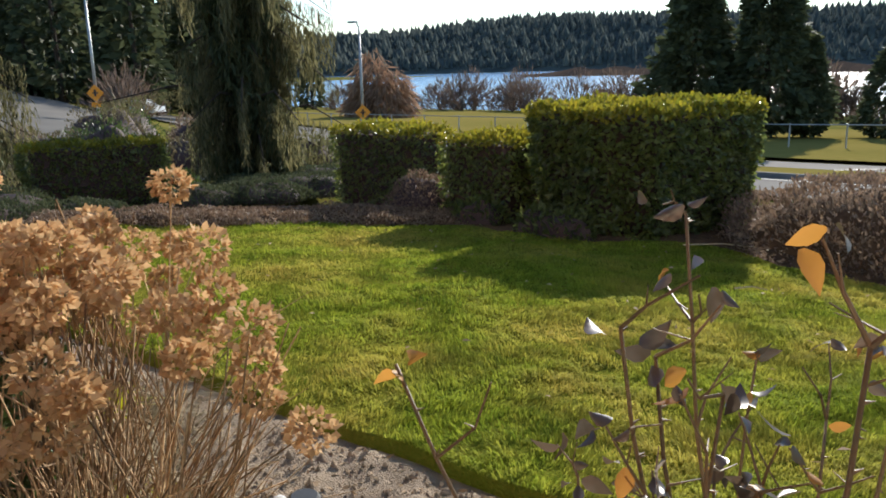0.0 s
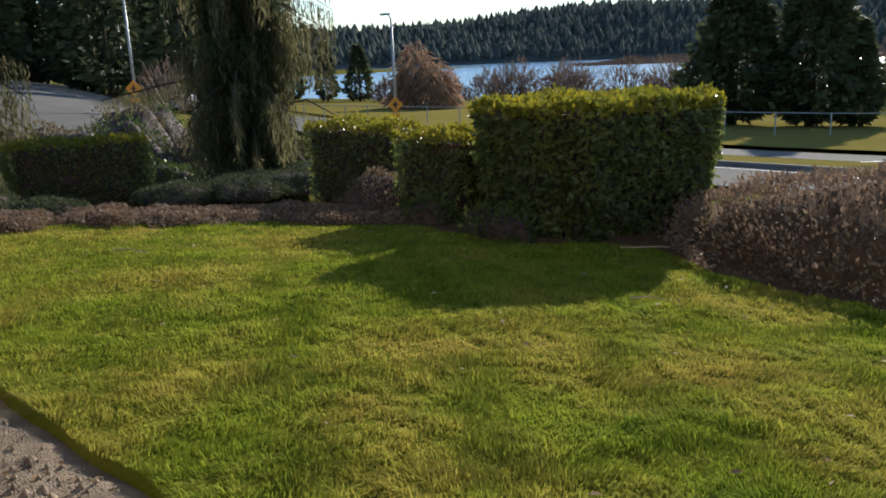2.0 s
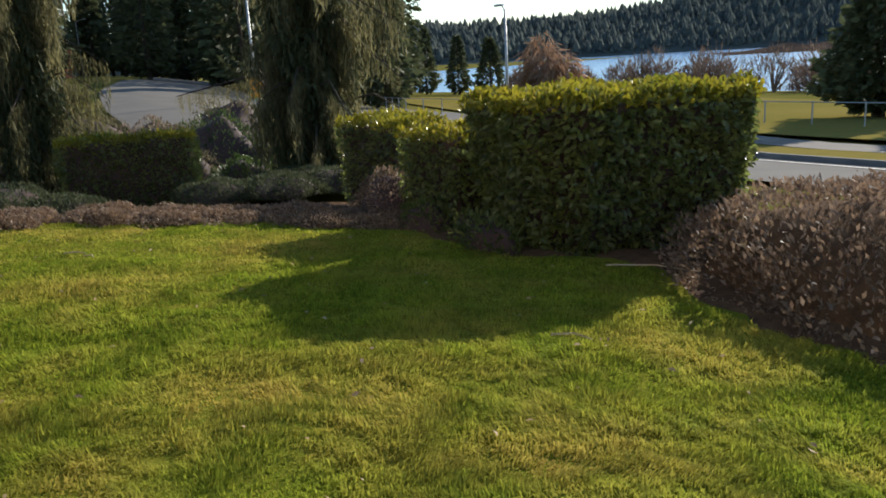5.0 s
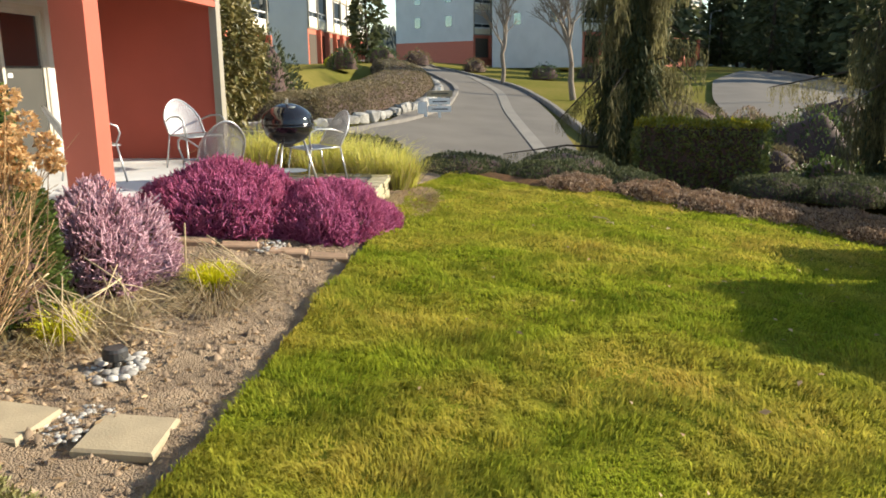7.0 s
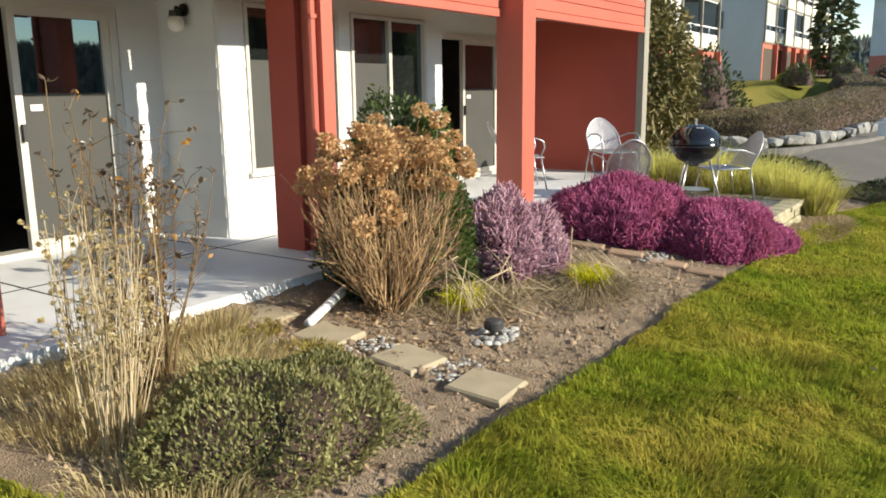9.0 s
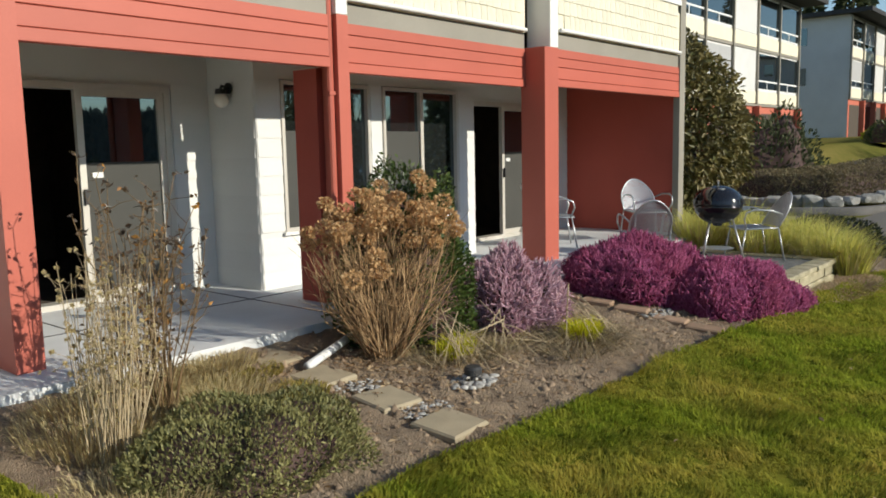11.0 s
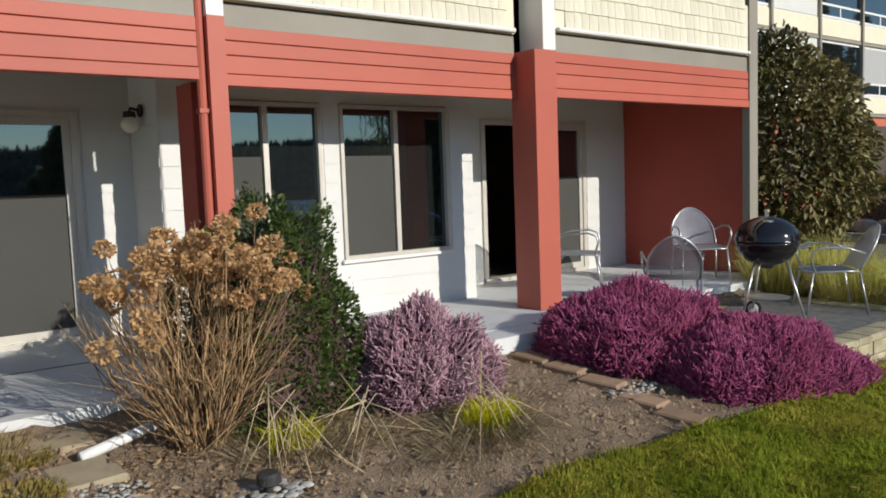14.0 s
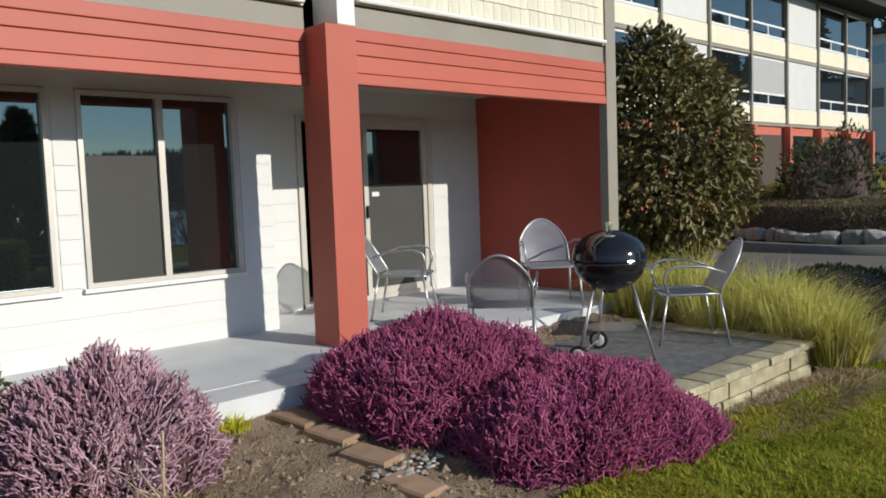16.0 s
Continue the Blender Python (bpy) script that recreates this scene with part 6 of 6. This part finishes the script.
bare_tree((-46.0, 8.6), 8.5, "bare deciduous tree with grey forked trunk on the grass", 4, BARK_GREY, BARK_GREY, trunk=0.20)
bare_tree((-52.5, 4.6), 8.0, "bare slim deciduous tree by the drive", 9, BARK_GREY, BARK_GREY, trunk=0.16)


def twig_cloud(c, r, h, n, label, material, z, name="bare_shrub", droop=False, size=0.9, group=""):
    t = thing(name, label, "shrub" if not droop else "tree", Matrix.Translation((c[0], c[1], z)), group)
    d = unit(rng.normal(size=(n, 3)))
    d[:, 2] = np.abs(d[:, 2])
    rad = rng.uniform(0.35, 1, n) ** 0.5
    p = d * rad[:, None] * np.array([r, r * 0.8, h]) * (1 + 0.15 * np.sin(d[:, :1] * 7 + c[0]))
    a = d * np.array([1, 1, 0.4]) + rng.normal(size=(n, 3)) * 0.35 + np.array([0, 0, -1.1 if droop else 0.9])
    put("twig_mass", leaf_mesh("twig_mass", p, a, rng.uniform(0.6, 1.4, n) * size, 0.12, 0.05), material, t)
    m = 9
    b = np.zeros((m, 3))
    e = unit(rng.normal(size=(m, 3)) * np.array([0.6, 0.6, 0.2]) + np.array([0, 0, 1])) * np.array([r, r, h]) * 0.75
    put("stem_mass", fan_tubes("stem_mass", b, e, 0.03 * h, 0.01 * h), BARK_GREY, t)
    return t


twig_cloud((-66.5, 74.0), 4.4, 8.0, 2600, "bare weeping willow with russet twigs", WILLOW, -5.4, "willow", True, 1.6)
rr = random.Random(3)
for k in range(22):
    u = k / 21
    cx, cy = -104 + 84 * u + rr.uniform(-3, 3), 108 + 20 * math.sin(u * 3.0) + rr.uniform(-6, 6)
    h = rr.uniform(3.0, 7.5)
    twig_cloud((cx, cy), h * 0.75, h, 700, "bare brown lakeside thicket", THICKET, float(ground(cx, cy)) - 0.2, "bare_shrub", False, 1.3, "lakeside thicket")
for k in range(10):
    cx, cy = -40 + 9.0 * k + rr.uniform(-2, 2), 96 + rr.uniform(-5, 5)
    twig_cloud((cx, cy), 2.6, rr.uniform(2.0, 3.4), 420, "low bare lakeside shrub", THICKET, float(ground(cx, cy)) - 0.2, "bare_shrub", False, 1.0, "lakeside thicket")

rr = random.Random(17)
for k in range(14):
    cx, cy = -58 - 3.5 * k + rr.uniform(-2, 2), 34 + 2.4 * k + rr.uniform(-1.5, 1.5)
    h = rr.uniform(1.4, 4.0)
    twig_cloud((cx, cy), h * 0.8, h, 420, "bare brown roadside thicket", THICKET, float(ground(cx, cy)) - 0.1, "bare_shrub", False, 0.8, "roadside thicket")

# broad evergreen at the corner of the flats
mg = thing("evergreen_tree", "dense rounded broad-leaved evergreen at the building's corner", "tree", Matrix.Translation((-14.6, -2.4, float(ground(-14.6, -2.4)) - 0.05)))
part("trunk", Geo().tube([(0, 0, 0), (0.05, 0, 1.3), (0, 0.05, 3.2)], 0.12, 8, 0.05), BARK, mg)
n = 15000
d = unit(rng.normal(size=(n, 3)))
p = d * np.array([1.45, 1.45, 2.05]) * (rng.uniform(0.72, 1.0, (n, 1))) * (1 + 0.10 * np.sin(d[:, :1] * 6) * np.sin(d[:, 2:] * 7 + 1))
p[:, 2] = p[:, 2] * np.where(p[:, 2] > 0, 1.05, 0.95) + 2.05
p[:, :2] *= np.clip(1.1 - 0.16 * np.maximum(0, p[:, 2:] - 2.2), 0.45, 1.1)
put("crown", leaf_mesh("crown", p, d * 0.7 + rng.normal(size=(n, 3)) * 0.6 + np.array([0, 0, -0.35]), rng.uniform(0.09, 0.18, n), 0.42, 0.12, d, True), MAGNOLIA, mg)
mound("conifer_shrub", (-33.0, -6.3), (2.2, 1.9, 2.9), "dark rounded conifer shrub in front of the flats", "shrub", SHADED_CORE, CONIFER, 2600, 0.22, 0, leafy=True, up=0.8, ground_z=float(ground(-33.0, -6.3)) - 0.05, lumps=0.16)
for cx, cy, r, h, mt in ((-51.5, -6.2, 1.0, 0.9, LIME), (-50.2, -6.4, 0.6, 0.7, LIME), (-49.0, -5.8, 0.9, 1.0, LOW_LEAF), (-47.4, -5.0, 1.2, 1.9, BOX_LEAF), (-54.0, -6.5, 1.1, 1.1, BOX_LEAF), (-60, -4.4, 1.6, 1.8, BOX_LEAF), (-63, -2.0, 1.6, 1.6, BANK_LEAF), (-66, 2.5, 1.4, 1.5, BANK_LEAF), (-62, 8.0, 1.8, 1.6, BOX_LEAF), (-66, 12, 1.6, 1.6, BOX_LEAF)):
    mound("garden_shrub", (cx, cy), (r * 0.7, r * 0.7, h * 0.7), "clipped garden shrub by the flats", "shrub", SHADED_CORE, mt, 700, 0.16, 0, leafy=True, ground_z=float(ground(cx, cy)) - 0.05, group="garden shrubs")
for cx, cy, r, h, mt in ((-21.5, 10.2, 1.4, 1.3, BOX_LEAF), (-23.5, 12.0, 1.6, 1.2, BANK_LEAF), (-19.5, 12.5, 1.2, 0.9, BOX_LEAF), (-25.5, 11.0, 1.8, 0.9, BANK_LEAF), (-17.5, 16.2, 1.4, 0.9, LOW_LEAF), (-24.0, 8.6, 1.2, 1.6, BOX_LEAF), (-27.5, 13.5, 2.2, 1.5, BANK_LEAF), (-31.0, 14.0, 2.0, 1.2, COTONEASTER), (-28.5, 10.2, 1.6, 1.1, COTONEASTER), (-34.0, 12.0, 2.4, 1.4, BANK_LEAF), (-22.0, 15.5, 1.5, 1.1, BANK_LEAF), (-25.0, 14.2, 1.8, 1.9, BOX_LEAF), (-28.0, 16.0, 2.0, 2.1, BANK_LEAF), (-31.0, 18.6, 1.8, 1.8, BOX_LEAF), (-24.5, 17.6, 1.6, 1.7, COTONEASTER), (-27.0, 19.5, 1.8, 1.7, BANK_LEAF)):
    mound("bank_shrub", (cx, cy), (r, r * 0.8, h), "rough shrub on the bank beyond the trees", "shrub", SHADED_CORE, mt, 1500, 0.13, 0, leafy=True, ground_z=float(ground(cx, cy)) - 0.05, group="bank shrubs")


# ---- clipped bank hedge over a rock edging ----
def bank():
    line = np.array([(-31.5, -13.5), (-29.6, -9.0), (-28.4, -5.0), (-29.0, -2.6), (-31.5, -0.9), (-36, 0.5), (-45, 0.9), (-53, -1.0)])
    t = np.linspace(0, len(line) - 1, 120)
    c = np.stack([np.interp(t, np.arange(len(line)), line[:, k]) for k in range(2)], 1)
    for _ in range(8):
        c[1:-1] = (c[:-2] + 2 * c[1:-1] + c[2:]) / 4
    d = unit(np.gradient(c, axis=0))
    inn = np.stack([d[:, 1], -d[:, 0]], 1)
    inn *= np.sign(np.sum(inn * (np.array([-40.0, -8.0]) - c), 1))[:, None]
    z0 = ground(c[:, 0], c[:, 1])
    h = thing("bank_hedge", "broad clipped brown-green hedge over a rock edging", "hedge")
    prof = [(0.3, 0.30), (0.45, 0.75), (0.8, 1.08), (1.6, 1.24), (3.0, 1.28), (3.4, 0.5)]
    V = np.stack([np.concatenate([c + inn * k, (z0 + q)[:, None]], 1) for k, q in prof], 1)
    a, b = V.shape[:2]
    i = (np.arange(a - 1)[:, None] * b + np.arange(b - 1)[None]).ravel()
    # dark sheet under the leaves paints the hedge's inner shade
    put("branch_mass", fast_mesh("branch_mass", V.reshape(-1, 3), np.stack([i, i + b, i + b + 1, i + 1], 1)), SHADED_CORE, h)
    n = 60000
    f, g = rng.uniform(0, a - 1.001, n), rng.uniform(0, b - 1.001, n)
    fi, gi = f.astype(int), g.astype(int)
    fa, ga = (f - fi)[:, None], (g - gi)[:, None]
    p = (V[fi, gi] * (1 - fa) + V[fi + 1, gi] * fa) * (1 - ga) + (V[fi, gi + 1] * (1 - fa) + V[fi + 1, gi + 1] * fa) * ga
    put("leaf_mass", leaf_mesh("leaf_mass", p, rng.normal(size=(n, 3)) + np.array([0, 0, 0.5]), rng.uniform(0.05, 0.10, n), 0.5, 0.1), BANK_LEAF, h)
    edge = thing("rock_edging", "row of grey rocks at the foot of the bank hedge", "rocks")
    r = random.Random(21)
    k = 0
    s = 0.0
    seg = np.linalg.norm(np.diff(c, axis=0), axis=1)
    cum = np.concatenate([[0], np.cumsum(seg)])
    while s < cum[-1]:
        x, y = (np.interp(s, cum, c[:, j]) for j in range(2))
        w = r.uniform(0.30, 0.72)
        bm = bmesh.new()
        bmesh.ops.create_icosphere(bm, subdivisions=2, radius=1.0)
        for v in bm.verts:
            v.co = Vector([math.copysign(abs(q) ** 0.62, q) for q in v.co]) * (1 + 0.28 * noise.noise(v.co * 1.3 + Vector((k, 0, 0))))
            v.co.x *= w * 0.55
            v.co.y *= 0.28
            v.co.z *= 0.21 * (1 + 0.3 * math.sin(k))
        me = bpy.data.meshes.new("rock")
        bm.to_mesh(me)
        bm.free()
        dx, dy = np.interp(s, cum, d[:, 0]), np.interp(s, cum, d[:, 1])
        put("rock", me, ROCK, edge, m=pose(x, y, float(ground(x, y)) + 0.16, 0, 0, math.degrees(math.atan2(dy, dx)) + r.uniform(-15, 15)))
        s += w
        k += 1


bank()
sg = thing("entrance_sign", "white-painted wooden entrance sign boards by the drive", "sign", pose(-33.2, 1.55, float(ground(-33.2, 1.55)), 0, 0, 100))
part("post", Geo().box(-0.06, 0.06, -0.06, 0.06, 0, 1.35), WHITE_TRIM, sg)
for i, (z, w) in enumerate(((0.95, 0.55), (0.62, 0.45), (0.30, 0.5))):
    part("board", Geo().box(-w, w, -0.10, -0.06, z, z + 0.26, bevel=0.01), WHITE_TRIM if i != 0 else TIMBER, sg)
    part("lettering", Geo().box(-w * 0.7, w * 0.7, -0.106, -0.101, z + 0.10, z + 0.15), PLASTIC_BLACK, sg, "dark unreadable lettering")
part("prop", Geo().box(-0.95, -0.55, -0.12, -0.06, 0.0, 0.75), WHITE_TRIM, sg)


# ---- neighbouring flats ----
def flats(c, yaw, length, depth, storeys, bays, label, end_material, h=2.75, red_end=False):
    t = thing("apartment_building", label, "building", pose(c[0], c[1], c[2], 0, 0, yaw))
    H = storeys * h
    part("wall", Geo().box(0, length, -depth, -0.02, -1.0, H), end_material, t, "pale stucco end wall")
    part("wall", Geo().box(0.004, length, -0.02, 0.0, -1.0, h - 0.15), SALMON, t, "salmon-red ground storey")
    part("roof", Geo().box(-0.6, length + 0.6, -depth - 0.6, 1.4, H, H + 0.28), ROOF, t, "dark roof with deep eaves")
    bw_ = length / bays
    for s in range(storeys):
        z = s * h
        part("band", Geo().box(0, length, 0.0, 0.10, z + h - 0.20, z + h - 0.08), TAUPE, t)
        if s:
            part("wall", Geo().box(0, length, -0.02, 0.02, z - 0.08, z + h - 0.2), WHITE_TRIM, t)
            part("parapet", Geo().box(0.01, length, 0.02, 0.07, z - 0.05, z + 0.55), CREAM_FLAT, t, "cream shingled parapet")
        for b in range(bays):
            x = b * bw_
            if s == 0:
                # flat panels; the dark ones paint the shade of an open doorway
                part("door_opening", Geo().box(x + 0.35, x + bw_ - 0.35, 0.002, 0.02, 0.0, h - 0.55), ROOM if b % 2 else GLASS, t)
                part("post", Geo().box(x, x + 0.25, 0.02, 0.35, -0.2, h - 0.2), SALMON, t)
                continue
            if b % 3 == 2:
                part("panel", Geo().box(x + 0.1, x + bw_ - 0.1, 0.02, 0.05, z + 0.6, z + h - 0.22), WHITE, t)
                continue
            w = part("window", Geo().box(x + 0.08, x + bw_ - 0.08, 0.02, 0.05, z + 0.62, z + 0.70).box(x + 0.08, x + bw_ - 0.08, 0.02, 0.05, z + 1.05, z + 1.13).box(x + bw_ / 2 - 0.04, x + bw_ / 2 + 0.04, 0.02, 0.05, z + 0.70, z + 1.05), FRAME_WHITE, t)
            part("pane", Geo().box(x + 0.08, x + bw_ - 0.08, 0.022, 0.034, z + 1.13, z + h - 0.3), GLASS if (b + s) % 4 else CURTAIN, w)
            part("pane", Geo().box(x + 0.08, x + bw_ - 0.08, 0.022, 0.034, z + 0.70, z + 1.05), GLASS, w)
        if s:
            for b in range(bays + 1):
                part("mullion", Geo().box(b * bw_ - 0.06, b * bw_ + 0.06, 0.02, 0.16, z - 0.1, z + h - 0.1), TAUPE, t)
    if red_end:
        part("base_course", Geo().box(length, length + 0.02, -depth, -0.02, -1.0, 1.9), SALMON, t, "salmon-red base of the end wall")
    # a few end-wall windows
    for s in range(1, storeys):
        for k in (0.3, 0.7):
            part("window", Geo().box(length, length + 0.03, -depth * k - 0.5, -depth * k + 0.5, s * h + 0.9, s * h + 2.1), GLASS, t)
    return t


flats((-46.0, -9.4, 0.75), 0, 23.0, 11, 3, 7, "three-storey white flats with cream parapets and red ground floor", BLUE_WALL)
flats((-84.0, -9.6, 1.75), 0, 26.0, 11, 3, 8, "three-storey white flats with blank grey end wall", BLUE_WALL)
flats((-112.0, 17.3, 2.6), -40, 24.0, 13, 3, 8, "three-storey pale flats with red base across the drive", BLUE_WALL, red_end=True)
flats((-98.6, 28.8, 2.4), -45, 22.0, 13, 3, 7, "three-storey white flats up the slope", BLUE_WALL)


# ---- poles, signs, fence ----
def street_lamp(c, height, lean_to, sign, label):
    z = float(ground(*c)) - 0.1
    t = thing("street_lamp", label, "street lamp", Matrix.Translation((c[0], c[1], z)))
    part("pole", Geo().tube([(0, 0, 0), (0, 0, height)], 0.11, 10, 0.07), GALV, t, smooth=True)
    lx, ly = lean_to
    part("arm", Geo().tube([(0, 0, height - 0.1), (lx * 0.4, ly * 0.4, height + 0.25), (lx, ly, height + 0.3)], 0.05, 8, 0.04), GALV, t, smooth=True)
    part("lamp_head", Geo().box(lx - 0.35, lx + 0.35, ly - 0.14, ly + 0.14, height + 0.22, height + 0.36, bevel=0.04), GALV, t)
    if sign:
        m = Matrix.Translation((0.14, -0.14, sign)) @ Matrix.Rotation(radians(45), 4, "Z") @ Matrix.Rotation(radians(45), 4, "Y")
        part("warning_sign", Geo().box(-0.36, 0.36, -0.02, 0.0, -0.36, 0.36), SIGN_AMBER, t, "amber diamond crossing sign", m=m)
        part("sign_figure", Geo().box(-0.06, 0.06, -0.03, -0.022, -0.2, 0.2).box(-0.17, 0.17, -0.03, -0.022, -0.04, 0.04), PLASTIC_BLACK, t, m=Matrix.Translation((0.14, -0.14, sign)) @ Matrix.Rotation(radians(45), 4, "Z"))
        part("arrow_plate", Geo().box(-0.28, 0.28, -0.02, 0, -0.85, -0.55), SIGN_AMBER, t, "small amber plate", m=Matrix.Translation((0.14, -0.14, sign)) @ Matrix.Rotation(radians(45), 4, "Z"))
    return t


street_lamp((-35.3, 37.7), 6.9, (-0.8, 0.3), 1.6, "grey steel street lamp with an amber crossing sign")
street_lamp((-46.5, 26.2), 8.0, (1.6, 0.9), 1.9, "grey steel street lamp with an amber crossing sign")
street_lamp((-78, 42), 8.0, (1.5, 0.5), 0, "far grey street lamp")
street_lamp((-110, 30), 8.0, (1.2, 1.0), 0, "far grey street lamp")
street_lamp((-128, 38), 8.0, (1.2, 1.0), 0, "far grey street lamp")
fn = thing("chain_fence", "low grey rail fence along the park", "fence")
fl = [(-72, 52), (-56, 45), (-44, 43.5), (-30, 45), (-16, 43), (0, 42.5), (20, 42)]
for (ax, ay), (bx, by) in zip(fl[:-1], fl[1:]):
    k = max(2, int(math.hypot(bx - ax, by - ay) / 2.6))
    for i in range(k):
        x, y = ax + (bx - ax) * i / k, ay + (by - ay) * i / k
        part("post", Geo().tube([(x, y, float(ground(x, y)) - 0.2), (x, y, float(ground(x, y)) + 1.25)], 0.045, 6), GALV, fn)
        x2, y2 = ax + (bx - ax) * (i + 1) / k, ay + (by - ay) * (i + 1) / k
        part("rail", Geo().tube([(x, y, float(ground(x, y)) + 1.2), (x2, y2, float(ground(x2, y2)) + 1.2)], 0.03, 5), GALV, fn)

# parked vehicles and a dock, far off
def parked_car(c, yaw, body_mat, label):
    t = thing("car", label, "car", pose(c[0], c[1], float(ground(*c)) + 0.08, 0, 0, yaw))
    b = Geo()
    prof = [(-2.1, 0.35), (-2.15, 0.7), (-1.4, 0.88), (-0.9, 1.38), (0.7, 1.42), (1.4, 0.95), (2.1, 0.8), (2.15, 0.35)]
    n = len(prof)
    b.add([(x, -0.85, z) for x, z in prof] + [(x, 0.85, z) for x, z in prof], [tuple(range(n)), tuple(range(n, 2 * n))[::-1]] + [(i, n + i, n + (i + 1) % n, (i + 1) % n) for i in range(n)])
    part("body", b, body_mat, t)
    part("side_window", Geo().box(-0.85, 0.75, -0.86, -0.852, 0.95, 1.3), GLASS, t)
    part("side_window", Geo().box(-0.85, 0.75, 0.852, 0.86, 0.95, 1.3), GLASS, t)
    for x in (-1.35, 1.35):
        for y in (-0.85, 0.85):
            part("wheel", Geo().lathe([(0.2, -0.1), (0.32, -0.1), (0.32, 0.1), (0.2, 0.1)], 16), RUBBER, t, m=Matrix.Translation((x, y, 0.3)) @ Matrix.Rotation(radians(90), 4, "X"))
    return t


parked_car((-62.0, 38.5), 25, PLASTIC_WHITE, "white car on the road")
dk = Geo()
for k in range(12):
    dk.box(-128 + k * 2.4, -127.8 + k * 2.4, 128, 128.2, -8.3, -6.6)
dk.box(-130, -99, 127.6, 128.8, -7.5, -7.35).box(-130, -99, 127.6, 127.7, -6.7, -6.6)
tagged(part("dock", dk, TIMBER), "low railed timber dock at the lake", "dock")


# ---- far shore ----
def far_shore():
    b = np.radians(np.linspace(-60, 100, 161))
    prof = [(870, -8.2), (880, -6), (960, 14), (1060, 40), (1160, 48), (1500, 52)]
    amp = 1 + 0.18 * np.sin(b * 5) + 0.1 * np.sin(b * 13 + 1)
    V = []
    for r, z in prof:
        V.append(np.stack([-np.sin(b) * r, np.cos(b) * r, np.where(z > 0, z * amp, z)], 1))
    V = np.stack(V, 1)
    a, k = V.shape[:2]
    i = (np.arange(a - 1)[:, None] * k + np.arange(k - 1)[None]).ravel()
    hill = tagged(put("backdrop", fast_mesh("backdrop", V.reshape(-1, 3), np.stack([i, i + k, i + k + 1, i + 1], 1)), FAR_WOOD_HAZED), "wooded hill on the far shore, haze painted into its colour", kind="structure")
    n = 17000
    bb, r = np.radians(rng.uniform(-58, 98, n)), rng.uniform(885, 1170, n)
    base_z = np.interp(r, [p[0] for p in prof], [p[1] for p in prof])
    base_z = np.where(base_z > 0, base_z * (1 + 0.18 * np.sin(bb * 5) + 0.1 * np.sin(bb * 13 + 1)), base_z)
    h = rng.uniform(5, 12, n) * rng.choice([0.7, 1.0, 1.4], n)
    w = h * rng.uniform(0.2, 0.42, n)
    c = np.stack([-np.sin(bb) * r, np.cos(bb) * r, base_z - 1], 1)
    rows = [c + np.stack([np.cos(q) * w, np.sin(q) * w, h * 0.12], 1) for q in (0, 2.1, 4.2)]
    rows += [c + np.stack([np.cos(q + 1) * w * 0.75, np.sin(q + 1) * w * 0.75, h * 0.5], 1) for q in (0, 2.1, 4.2)]
    rows.append(c + np.stack([w * 0, w * 0, h + 1], 1))
    V = np.stack(rows, 1).reshape(-1, 3)
    i = np.arange(n)[:, None] * 7
    F = np.concatenate([i + np.array([q]) for q in ([0, 1, 3], [1, 4, 3], [1, 2, 4], [2, 5, 4], [2, 0, 5], [0, 3, 5], [3, 4, 6], [4, 5, 6], [5, 3, 6])])
    tagged(put("far_woods", fast_mesh("far_woods", V, F), FAR_WOOD_HAZED), "evergreen woods on the far shore, haze painted into their colour", "woods", kind="stuff")
    # reed spit
    bb = np.radians(np.linspace(2, 33, 40))
    rr0 = 470 + 70 * np.sin((bb - bb[0]) * 3)
    lo = np.stack([-np.sin(bb) * rr0, np.cos(bb) * rr0, np.full(40, -8.1)], 1)
    hi = lo + np.array([0, 0, 6.0]) * (np.clip(np.minimum(np.arange(40), 39 - np.arange(40)) / 5, 0, 1) * (0.8 + 0.2 * np.sin(np.arange(40) * 1.7)))[:, None] + np.array([0, 30, 0])
    bk = lo * 1.25
    bk[:, 2] = -8.1
    V = np.concatenate([lo, hi, bk])
    F = [(j, j + 1, 40 + j + 1, 40 + j) for j in range(39)] + [(40 + j, 41 + j, 81 + j, 80 + j) for j in range(39)]
    tagged(part("reed_spit", Geo().add(V, F), REED), "brown wooded spit in the lake", "spit", kind="structure")


far_shore()
